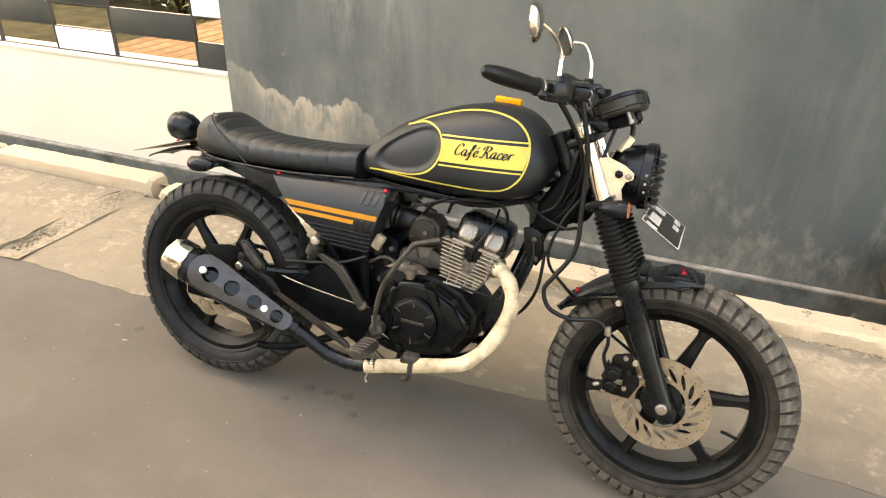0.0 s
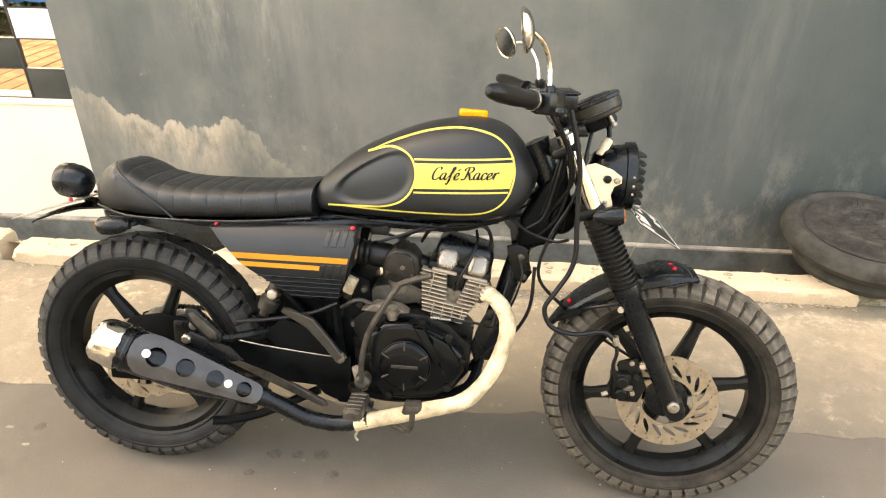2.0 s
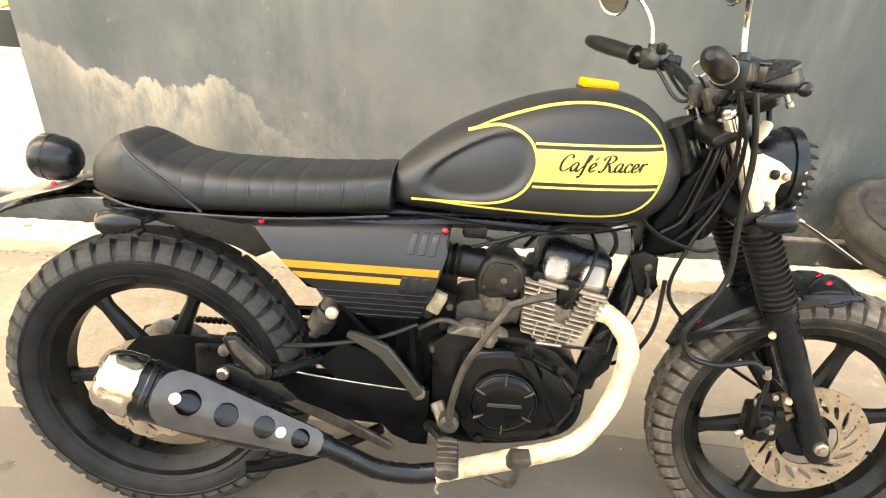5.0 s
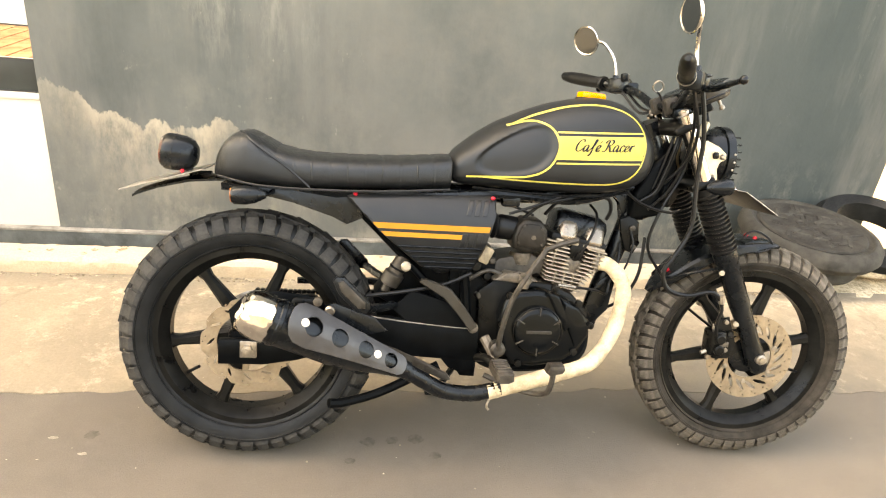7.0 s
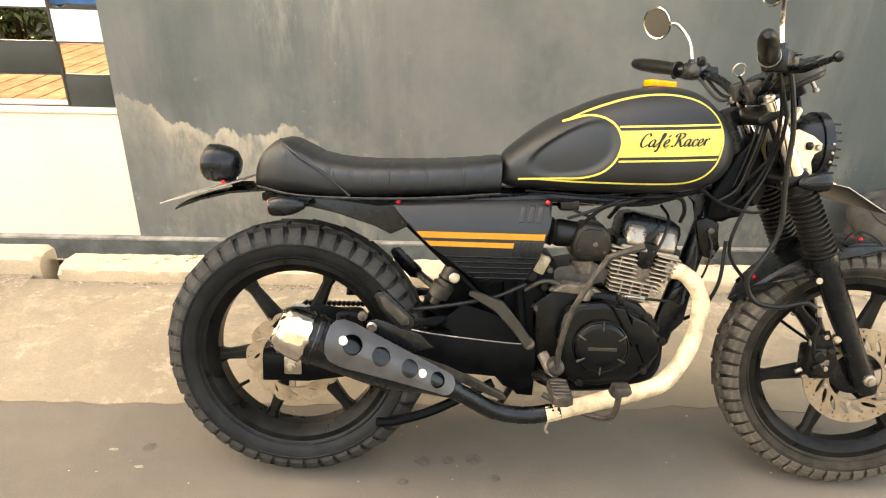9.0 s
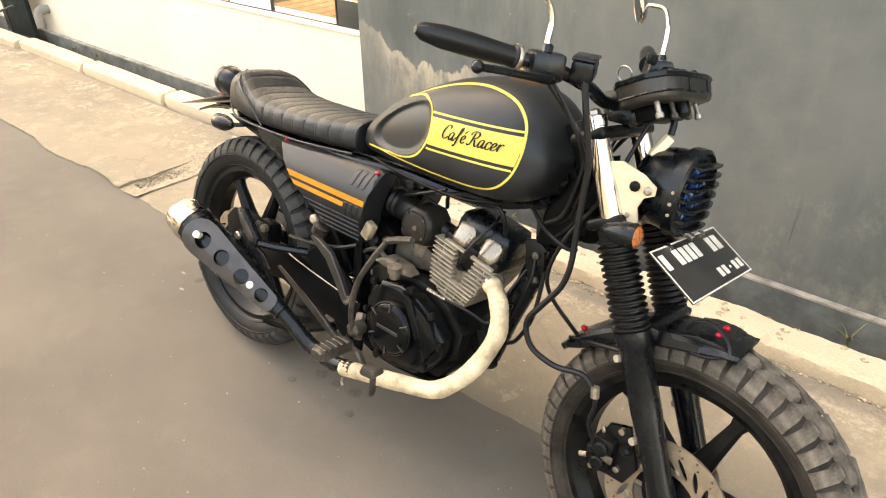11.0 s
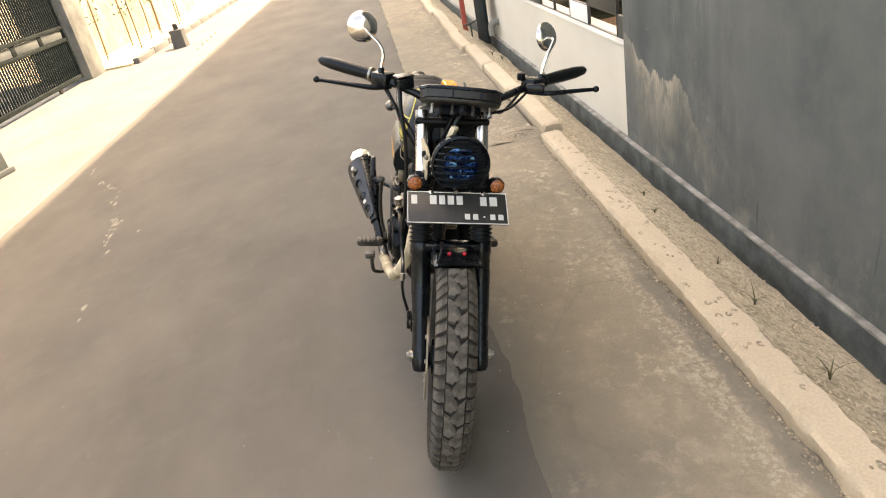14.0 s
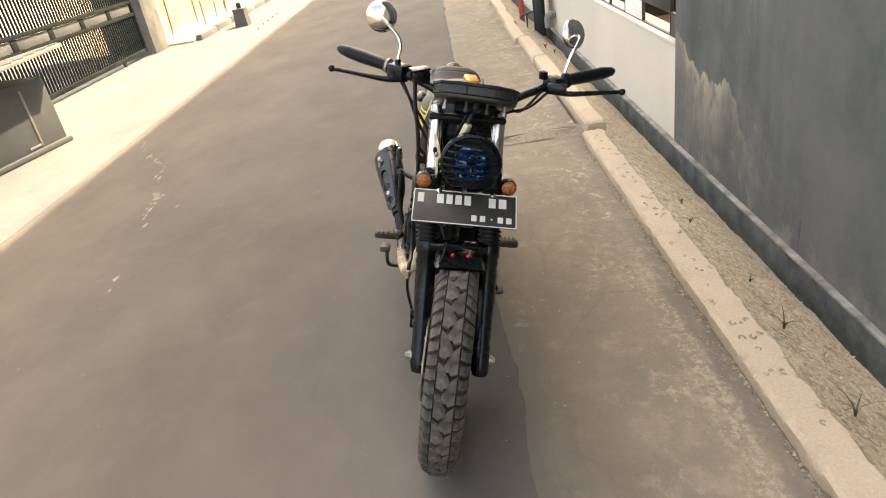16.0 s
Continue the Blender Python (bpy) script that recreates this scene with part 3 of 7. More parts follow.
tagged(part("plinth_ledge", box((-24, WALL_Y - 0.0295, PLINTH_TOP - 0.0015), (2.95, WALL_Y + 0.05, PLINTH_TOP + 0.009), 0.002), PLEDGE), "thin pale mortar ledge on the plinth", "trim", kind="structure")
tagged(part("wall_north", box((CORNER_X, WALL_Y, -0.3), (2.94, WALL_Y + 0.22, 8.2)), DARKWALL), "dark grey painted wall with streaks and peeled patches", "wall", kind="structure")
tagged(part("wall_house", box((-24, WALL_Y + 0.006, -0.3), (CORNER_X, WALL_Y + 0.15, 0.515)), WHITEWALL), "off-white plastered garden wall under the screen", "wall", kind="structure")
# Unseen wall added to cast the lane's shade; height follows the shadow edge.
tagged(part("wall_house_upper", box((-24, WALL_Y + 0.006, 1.60), (CORNER_X, WALL_Y + 0.15, 8.2)), WHITEWALL), "unseen off-white wall added above the screen to shade the street", "wall", kind="structure")
tagged(part("window_sill", box((-24, WALL_Y - 0.004, 0.513), (CORNER_X - 0.002, WALL_Y + 0.16, 0.531), 0.003), WHITEWALL), "narrow plastered sill under the screen", "sill", kind="structure")
tagged(part("wall_beyond", box((3.6, WALL_Y + 0.5, -0.3), (14, WALL_Y + 0.75, 4.0)), CREAM), "cream wall past the dark one", "wall", kind="structure")

# Near-black floor colour for what shows through the open squares.
YARD = material("very dark yard floor", (0.007, 0.009, 0.006), 0.95, 0, 0.4, 5, 0.4, 60, (0.014, 0.015, 0.010), gloss=0.02)
PANELDARK = material("smoked dark panel", (0.034, 0.040, 0.038), 0.45, 0, 0.1, 6, 0.02, gloss=0.3)
# chequered screen above the garden wall
cols = [-1.0, -1.215, -1.78, -2.21, -2.66, -3.10, -3.58, -4.06, -4.54, -5.02, -5.50, -6.0, -6.5, -7.0, -7.5, -8.0]
KINDS = ["kow", "oko", "wko", "kwo", "owk", "wok"]
screen = thing("window_screen", "chequered screen of white and black panels with open squares", "window", kind="structure")
for i, (xa, xb) in enumerate(zip(cols, cols[1:])):
    part("mullion", box((xb - 0.005, WALL_Y + 0.039, 0.533), (xb + 0.005, WALL_Y + 0.061, 1.60), 0.001), FRAMEDARK, screen)
    for j in range(8):
        z0 = 0.535 + 0.1305 * j
        k = ("kow" if i == 0 else KINDS[(i * 2 + (i // 2)) % 6])
        kind = (("k", "o", "w", "o", "k", "w", "o", "k") if i == 0 else ("o", "k", "o", "w", "k", "o", "w", "o") if i == 1 else ("w", "o", "k", "o", "w", "o", "k", "o") if i == 2 else tuple((k * 3)[:8]))[j]
        part("rail", box((xb + 0.005, WALL_Y + 0.040, z0 - 0.0025), (xa - 0.005, WALL_Y + 0.060, z0 + 0.0025)), FRAMEDARK, screen)
        if kind != "o":
            part("panel", box((xb + 0.0055, WALL_Y + 0.042, z0 + 0.003), (xa - 0.0055, WALL_Y + 0.058, z0 + 0.1275), 0.001), PANELWHITE if kind == "w" else PANELDARK, screen, "white panel" if kind == "w" else "black panel")

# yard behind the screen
tagged(part("yard_floor", sheet(-24, 3, WALL_Y + 0.2, 9, -0.05, 4, 4), YARD), "very dark yard floor behind the screen", "floor", kind="structure")
# Backing wall added to keep bright ground out of the open squares.
tagged(part("wall_yard", box((-24, 6.6, -0.3), (3, 6.8, 2.4)), BINGREY), "grey backing wall added behind the yard", "wall", kind="structure")
# Unseen strip added to stop sun falling through the screen onto the street.
tagged(part("canopy", box((-24, 1.7, 2.6), (3, 2.95, 2.68)), FRAMEDARK), "unseen strip added over the yard to block sun through the screen", "roof", kind="structure")
deck = thing("deck", "low sunlit deck of brown boards in the yard", "deck")
board = finish("board", box((-0.06, 0, 0), (0.06, 2.6, 0.03), 0.004, None, 1), WOOD)
for k in range(17):
    o = part("board", board, None, deck)
    o.matrix_basis = pose(-0.35 - 0.126 * k, 1.68 + 0.015 * (k % 3), 0.40)
part("deck_frame", box((-2.42, 1.75, -0.05), (-0.34, 4.2, 0.395), 0.004), WOOD, deck)


def shrub(c, size, n, seed):
    """Stems and many small leaves."""
    rnd = random.Random(seed)
    t = thing("shrub", "leafy dark green shrub in the yard", "shrub", pose(*c), "yard shrubs")
    st = fresh()
    lf = fresh()
    for k in range(14):
        a, r, h = rnd.uniform(0, 6.28), rnd.uniform(0.1, 0.5) * size, rnd.uniform(0.6, 1.1) * size
        tip = Vector((r * math.cos(a), r * math.sin(a), h))
        add_tube(st, [(0, 0, 0), tip * 0.5 + Vector((0, 0, 0.1 * size)), tip], lambda u: 0.012 * (1.1 - u), 5, 3)
        for q in range(n // 14):
            p = tip * rnd.uniform(0.35, 1.1) + Vector([rnd.gauss(0, 0.12 * size) for _ in range(3)])
            m = Matrix.Translation(p) @ Euler([rnd.uniform(-1.2, 1.2), rnd.uniform(-1.2, 1.2), rnd.uniform(0, 6.3)]).to_matrix().to_4x4()
            w = rnd.uniform(0.6, 1.3) * 0.05
            vs = [lf.verts.new(m @ Vector(v)) for v in ((-w, 0, 0), (0, -w * 0.45, 0.006), (w, 0, 0), (0, w * 0.45, 0.006))]
            lf.faces.new(vs)
    part("stem", st, WOOD, t)
    part("foliage", lf, LEAF, t, smooth=0)["kind"] = "stuff"
    return t


for k, (x, y, s_) in enumerate(((-2.1, 4.8, 1.3), (-3.4, 4.9, 1.5), (-5.9, 3.2, 1.4), (-4.4, 5.0, 1.6), (-6.9, 3.4, 1.5), (-0.9, 5.0, 1.2))):
    shrub((x, y, -0.05), s_, 2600, 11 + k)

# blue sheet hung inside the screen
tarp = fresh()
g = [[tarp.verts.new((-1.42 + 0.38 * i / 14, WALL_Y + 0.12 + 0.03 * noise.noise(Vector((i * 0.45, j * 0.5, 1))), 0.935 + 0.26 * j / 10 + 0.012 * noise.noise(Vector((i * 0.6, 0, 3)))))for j in range(11)] for i in range(15)]
for i in range(14):
    for j in range(10):
        tarp.faces.new((g[i][j], g[i + 1][j], g[i + 1][j + 1], g[i][j + 1]))
bmesh.ops.solidify(tarp, geom=tarp.faces[:], thickness=0.002)
tagged(part("tarpaulin", tarp, material("blue plastic sheet", (0.04, 0.20, 0.44), 0.4, 0, 0.2, 20, 0.1)), "crumpled blue plastic sheet hanging behind the screen", "tarpaulin")

# kerb stones
kerb = thing("kerb", "weathered cream concrete kerb stones along the apron", "kerb", kind="structure")


def kerb_stone(x0, x1, dy, top, seed, rough):
    bm = fresh()
    n = max(6, int((x1 - x0) / 0.018))
    secs = []
    for i in range(n + 1):
        x = x0 + (x1 - x0) * i / n
        q = lambda a, b: noise.noise(Vector((x * a, seed, b)))
        end = 0.012 if i in (0, n) else 0.0
        y0 = KERB_Y + dy + 0.003 * q(4, 1) + 0.004 * q(22, 2)
        chip = rough * (0.030 * max(0.0, q(26, 11) - 0.18) + 0.016 * max(0.0, q(70, 12) - 0.15))
        secs.append([(x, y0 + 0.004 + 0.012 * q(9, 8) * rough + 0.010 * q(40, 9) * rough, -0.25), (x, y0 + 0.004 + 0.012 * q(9, 8) * rough + 0.010 * q(40, 9) * rough, 0.012), (x, y0 + 0.006 * q(18, 3) * rough, 0.036 + 0.008 * q(12, 6)), (x, y0 + end + 0.5 * chip, top - 0.014 + 0.004 * q(12, 4) - end - chip), (x, y0 + 0.012 + end + 1.2 * chip, top + 0.003 * q(9, 5) - end),
                     (x, y0 + 0.5 * KERB_W, top + 0.004 * q(5, 6) - end * 0.6), (x, y0 + KERB_W - 0.014 + (0.010 * q(8, 7) + 0.008 * q(31, 13)) * rough - end, top - 0.002 - end), (x, y0 + KERB_W - end + 0.006 * q(24, 14) * rough, top - 0.022), (x, y0 + KERB_W, -0.25)])
    return loft(secs)


STONES = [(-1.08, 2.30, 0.0, 0.072, 1.0), (-2.24, -1.17, 0.045, 0.085, 0.4), (-3.30, -2.262, 0.030, 0.085, 0.4), (-4.36, -3.325, 0.018, 0.085, 0.5)]
STONES += [(-5.44 - 1.06 * k, -4.385 - 1.06 * k, 0.02 * ((k * 7) % 3 - 1), 0.085, 0.5) for k in range(16)]
for k, (xa, xb, dy, top, rg) in enumerate(STONES):
    part("kerb_stone", kerb_stone(xa, xb, dy, top, 3.1 * k + 1, rg), KERB, kerb)
PITMAT = material("brown crust on concrete", (0.33, 0.27, 0.19), 0.95, 0, 0.3, 60, 0.4)
rnd = random.Random(5)
for k in range(64):
    x, y = rnd.uniform(-0.95, 2.25), KERB_Y + rnd.uniform(0.024, KERB_W - 0.02)
    r = rnd.uniform(0.004, 0.012)
    bm = fresh()
    n = 12
    rows = []
    for f, h in ((1.0, 0.0), (0.82, 0.0016), (0.55, 0.0016), (0.40, 0.0004)):
        rows.append([bm.verts.new((x + 1.25 * r * f * (1 + 0.3 * noise.noise(Vector((2 * math.cos(6.283 * q / n), 2 * math.sin(6.283 * q / n), 9.0 * k)))) * math.cos(6.283 * q / n), y + r * f * math.sin(6.283 * q / n), 0.0735 + h)) for q in range(n)])
    gap = rnd.randrange(n)
    for A, B in zip(rows, rows[1:]):
        for q in range(n):
            if (q - gap) % n > 2 or r < 0.006:
                bm.faces.new((A[q], A[(q + 1) % n], B[(q + 1) % n], B[q]))
    part("crust", bm, PITMAT, kerb)

# weeds and litter on the dirt strip
def weed(c, n, h, seed):
    rnd = random.Random(seed)
    bm = fresh()
    for k in range(n):
        a, l = rnd.uniform(0, 6.28), h * rnd.uniform(0.5, 1.0)
        d, w = Vector((math.cos(a), math.sin(a), 0)), 0.004
        s_ = Vector((-d.y, d.x, 0)) * w
        p = [Vector((0, 0, 0)) + d * l * u * u * 0.7 + Vector((0, 0, l * (u - 0.35 * u * u))) for u in (0, 0.35, 0.7, 1)]
        vs = [(bm.verts.new(q - s_ * (1 - i / 3.2)), bm.verts.new(q + s_ * (1 - i / 3.2))) for i, q in enumerate(p)]
        for A, B in zip(vs, vs[1:]):
            bm.faces.new((A[0], A[1], B[1], B[0]))
    ob = part("weed", bm, WEEDLEAF, None, "", 0)
    ob.matrix_world = pose(*c)
    return tagged(ob, "small dry olive grass weed in the dirt strip", "weed", "weeds along the kerb")


for k, (x, y, n, h) in enumerate(((1.05, 1.10, 9, 0.10), (1.47, 1.09, 7, 0.13), (0.22, 1.09, 16, 0.05), (0.02, 1.12, 8, 0.04), (0.75, 1.12, 6, 0.05), (-3.9, 1.12, 22, 0.10), (-3.6, 1.16, 18, 0.08), (-1.24, 0.98, 10, 0.03), (2.0, 1.08, 6, 0.05))):
    weed((x, y, 0.02), n, h, 40 + k)

bm = fresh()
for k in range(260):
    x, y = rnd.uniform(-2.5, 2.6), rnd.uniform(-1.6, 0.9)
    if k % 3 == 0:
        x, y = rnd.uniform(-2.5, 2.6), KERB_Y - abs(rnd.gauss(0, 0.06))
    r = rnd.uniform(0.0012, 0.0035)
    z = 0.004 if y > 0.24 else 0.0
    bmesh.ops.create_icosphere(bm, subdivisions=1, radius=r, matrix=Matrix.Translation((x, y, z + r * 0.5)) @ Matrix.Diagonal((1.3, 1, 0.7, 1)))
for k in range(420):
    y = rnd.uniform(0.26, KERB_Y - 0.01)
    x = -1.315 + rnd.gauss(0, 0.030)
    r = rnd.uniform(0.0015, 0.007) * rnd.random() ** 0.4
    bmesh.ops.create_icosphere(bm, subdivisions=1, radius=r, matrix=Matrix.Translation((x, y, 0.008 + r * 0.3)) @ Euler((rnd.random(), rnd.random(), 6 * rnd.random())).to_matrix().to_4x4() @ Matrix.Diagonal((1.4, 1, 0.7, 1)))
tagged(part("grit", bm, CONCRETE), "scattered pale grit and crumbs on the lane", "grit", kind="stuff")
bm = fresh()
for k in range(2600):
    x, y = rnd.uniform(-2.2, 2.4), KERB_Y + 0.125 + (WALL_Y - KERB_Y - 0.145) * rnd.random()
    u = (y - KERB_Y - 0.105) / (WALL_Y - KERB_Y - 0.105)
    r = rnd.uniform(0.0012, 0.0055) * rnd.random() ** 0.5 + 0.0008
    bmesh.ops.create_icosphere(bm, subdivisions=1, radius=r, matrix=Matrix.Translation((x, y, 0.047 - 0.27 * u**1.15)) @ Matrix.Diagonal((1.3, 1, 0.8, 1)))
tagged(part("crumbs", bm, KERB), "pale crumbs of mortar on the dirt strip", "crumbs", kind="stuff")
bm = fresh()
for k in range(700):
    x = rnd.uniform(-1.05, 2.3)
    d = abs(rnd.gauss(0, 0.012)) * (1.6 if noise.noise(Vector((x * 5, 0, 2))) > 0 else 0.7)
    r = rnd.uniform(0.0015, 0.0055)
    bmesh.ops.create_icosphere(bm, subdivisions=1, radius=r, matrix=Matrix.Translation((x, KERB_Y - d, 0.006 + r * 0.3)) @ Matrix.Diagonal((1.5, 1, 0.8, 1)))
tagged(part("foot_crumbs", bm, material("brown kerb crumbs", (0.15, 0.12, 0.085), 0.95, 0, 0.4, 80, 0.3, 200, (0.30, 0.25, 0.18), random_by="island")), "brown crumbs along the broken foot of the kerb", "crumbs", kind="stuff")
OIL = material("dark oil stain", (0.066, 0.060, 0.053), 0.8, 0, 0.25, 60, 0.3)
SCUFF = material("pale chalky scuff", (0.235, 0.215, 0.185), 0.95, 0, 0.3, 60, 0.3)


def blot(x, y, rx, ry, mat, name, label, seed):
    rnd = random.Random(seed)
    bm = fresh()
    c = bm.verts.new((x, y, 0.0024 if y < 0.22 else 0.0124))
    wob = [1 + 0.30 * noise.noise(Vector((1.6 * math.cos(6.283 * q / 36), 1.6 * math.sin(6.283 * q / 36), seed * 1.7))) + 0.10 * rnd.uniform(-1, 1) for q in range(36)]
    ring = [bm.verts.new((x + rx * wob[q] * math.cos(6.283 * q / 36), y + ry * wob[q] * math.sin(6.283 * q / 36), c.co.z - 0.0006)) for q in range(36)]
    for q in range(36):
        bm.faces.new((c, ring[q], ring[(q + 1) % 36]))
    tagged(part(name, bm, mat), label, "stain", kind="structure")


for k, (x, y, r) in enumerate(((0.45, -0.01, 0.022), (0.385, -0.015, 0.018), (0.32, -0.02, 0.02), (0.50, -0.075, 0.016), (-0.40, 0.02, 0.018), (0.27, -0.09, 0.014))):
    blot(x, y, r, r * 0.8, OIL, "oil_spot", "small dark oil spot on the asphalt", 70 + k)
for k, (x, y, r) in enumerate(((-0.4, -0.05, 0.012), (-0.49, 0.01, 0.012), (-1.02, -1.70, 0.022), (-0.10, -1.70, 0.03), (0.02, -1.68, 0.016))):
    blot(x, y, r, r * 0.4, SCUFF, "scuff_mark", "pale chalky scuff on the asphalt", 90 + k)
chips = random.Random(41)
ARC = ((-2.92, -2.74), (-2.29, -2.34), (-1.84, -2.11), (-1.29, -1.93), (-0.90, -1.855), (-0.10, -1.70))
for k in range(64):
    u = 4.3 * chips.random() ** 0.9
    if noise.noise(Vector((u * 3.1, 2.0, 0))) < -0.12:
        continue
    (xa, ya), (xb, yb) = ARC[int(u)], ARC[min(int(u) + 1, 5)]
    w = u - int(u)
    blot(xa + (xb - xa) * w + chips.gauss(0, 0.02), ya + (yb - ya) * w + chips.gauss(0, 0.018), 0.010 + 0.034 * chips.random() ** 1.6, chips.uniform(0.004, 0.012), SCUFF, "scuff_mark", "pale chalky scuff on the asphalt", 120 + k)

# old tyre bin against the wall
LIDRUBBER = material("faded tread strip rubber", (0.022, 0.022, 0.020), 0.8, 0, 0.35, 14, 0.3, 120, (0.036, 0.036, 0.033), gloss=0.25, random_by="object")
bin_ = thing("tyre_bin", "faded grey old car tyre with a woven tread lid", "tyre", pose(2.37, 1.105, 0.112, 5, -1, 10) @ Matrix.Diagonal((0.88, 0.88, 0.78, 1.0)))
part("lower_ring", lathe([(0.10, -0.055), (0.235, -0.055), (0.272, -0.040), (0.285, -0.010), (0.275, 0.030), (0.25, 0.055), (0.10, 0.06)], (0, 0, 0), (0, 0, 1), 48), OLDRUBBER, bin_)
part("upper_tyre", lathe([(0.20, 0.063), (0.29, 0.052), (0.335, 0.07), (0.355, 0.105), (0.350, 0.145), (0.328, 0.173), (0.306, 0.180), (0.297, 0.177), (0.292, 0.168), (0.285, 0.164)], (0, 0, 0), (0, 0, 1), 64), OLDRUBBER, bin_)
lid = part("lid", lathe([(0.0, 0.178), (0.20, 0.179), (0.262, 0.177), (0.272, 0.168), (0.268, 0.14), (0.0, 0.15)], (0, 0, 0), (0, 0, 1), 56), LIDRUBBER, bin_, "woven lid of cut tread strips")
rnd = random.Random(9)
for k in range(110):
    a, r = rnd.uniform(0, 6.28), 0.215 * math.sqrt(rnd.random())
    w = rnd.uniform(0.02, 0.05)
    part("tread_strip", box((-w, -0.010, 0), (w, 0.011, rnd.uniform(0.004, 0.010)), 0.003, Matrix.Translation((r * math.cos(a), r * math.sin(a), 0.175)) @ Matrix.Rotation(rnd.choice((0.1, 0.9, -0.5)) + rnd.uniform(-0.2, 0.2), 4, "Z"), 1), LIDRUBBER, lid)
old = thing("old_tyre", "flat dark old tyre leaning behind the tread-lidded one", "tyre", pose(2.80, 1.22, 0.10, 14, -8, 12))
part("carcass", lathe([(0.17, 0.0), (0.24, -0.01), (0.275, 0.02), (0.28, 0.06), (0.25, 0.10), (0.18, 0.095)], (0, 0, 0.04), (0, 0, 1), 48, True), RUBBER, old)

# far end of the apron: post, bin and pipe by the wall
post = thing("red_post", "faded red pipe post beside the kerb", "post", pose(-6.3, 1.20, 0.0))
part("pipe", tube([(0, 0, -0.1), (0, 0, 1.3)], 0.035, 12, 0), material("faded red paint", (0.35, 0.06, 0.04), 0.6, 0, 0.2), post)
part("cap", lathe([(0.04, 0), (0.04, 0.02), (0.0, 0.03)], (0, 0, 1.3), (0, 0, 1), 12), FRAMEDARK, post)
gb = thing("green_board", "dark green board standing against the garden wall", "board", pose(-5.35, 1.30, -0.1, 0, 0, 4))
part("panel", box((-0.25, -0.02, 0.0), (0.20, 0.02, 0.95), 0.005), GATE, gb)
part("edge_strip", box((-0.26, -0.028, 0.0), (-0.23, 0.028, 0.96), 0.004), FRAMEDARK, gb)
pv = thing("wall_pipe", "white plastic pipe elbow low on the wall", "pipe", pose(-5.05, 1.40, 0.05))
part("elbow", tube([(0, 0.05, 0.10), (0, -0.03, 0.10), (0, -0.06, 0.06), (0, -0.06, -0.04)], 0.036, 12), PALEPAINT, pv)
part("collar", lathe([(0.040, 0), (0.044, 0.006), (0.044, 0.03), (0.040, 0.036)], (0, 0.0, 0.10), (0, -1, 0), 14, True), PALEPAINT, pv)
br = thing("branch_rail", "thin grey metal rail across the kerb", "rail", pose(-5.2, 1.02, 0.12))
part("rail", tube([(0, 0.02, 0.03), (0.05, 0.18, 0.08)], 0.010, 8, 0), DUSTGREY, br)
part("leg", tube([(0.03, 0.10, 0.055), (0.03, 0.10, -0.10)], 0.009, 8, 0), DUSTGREY, br)

# across the lane: gate, pillar, walls and box
GY = -4.72
gate = thing("sliding_gate", "dark grey-green barred sliding gate with grey panels", "gate", pose(0, 0, 0))
for z0, z1 in ((0.07, 0.13), (0.64, 0.69), (0.82, 0.87), (1.95, 2.01)):
    part("gate_rail", box((-8.25, GY - 0.03, z0), (-4.2, GY + 0.03, z1), 0.006), GATE, gate)
slat = finish("bar", box((-0.012, -0.012, 0.12), (0.012, 0.012, 0.65), 0.004, None, 1), GATE)
slat2 = finish("bar", box((-0.012, -0.012, 0.86), (0.012, 0.012, 1.96), 0.004, None, 1), GATE)
for k in range(56):
    for me in (slat, slat2):
        o = part("bar", me, None, gate)
        o.matrix_basis = pose(-8.2 + 0.071 * k, GY, 0)
for k in range(5):
    part("gate_panel", box((-8.15 + 0.82 * k, GY - 0.012, 0.695), (-7.45 + 0.82 * k, GY + 0.012, 0.815), 0.004), GATEPANEL, gate)
    part("panel_stile", box((-7.45 + 0.82 * k, GY - 0.02, 0.69), (-7.33 + 0.82 * k, GY + 0.02, 0.82), 0.004), GATE, gate)
for k in (0, 5):
    part("gate_stile", box((-8.26 + 0.81 * k, GY - 0.034, 0.07), (-8.20 + 0.81 * k, GY + 0.034, 2.01), 0.006), GATE, gate)
for x in (-7.4, -5.0):
    part("gate_wheel", lathe([(0.0, -0.015), (0.045, -0.015), (0.05, 0.0), (0.045, 0.015), (0.0, 0.015)], (x, GY, 0.05), (0, 1, 0), 18), FRAMEDARK, gate)
tagged(part("yard_paving", box((-9.2, GY - 4.2, -0.3), (-4.0, GY - 0.04, 0.003)), PALEWALK), "sunlit pale concrete yard behind the gate", "floor", kind="structure")
tagged(part("gate_backing", box((-9.3, GY - 4.4, 0), (-4.0, GY - 4.2, 2.6)), PALEPAINT), "pale grey wall at the back of the gated yard", "wall", kind="structure")
tagged(part("pillar", box((-8.95, GY - 0.35, 0), (-8.35, GY + 0.12, 2.6), 0.01), PILLARGREY), "blue-grey painted gate pillar with rain streaks", "pillar", kind="structure")
tagged(part("pillar", box((-4.15, GY - 0.35, 0), (-3.75, GY + 0.05, 2.6), 0.01), PILLARGREY), "blue-grey painted gate pillar with rain streaks", "pillar", kind="structure")
tagged(part("wall_south", box((-3.75, GY - 0.3, -0.3), (20, GY - 0.05, 2.2)), PALEPAINT), "pale grey boundary wall across the lane", "wall", kind="structure")
tagged(part("wall_south_far", box((-40, GY - 0.9, -0.3), (-8.9, GY - 0.6, 2.4)), CREAM), "sunlit cream boundary wall", "wall", kind="structure")
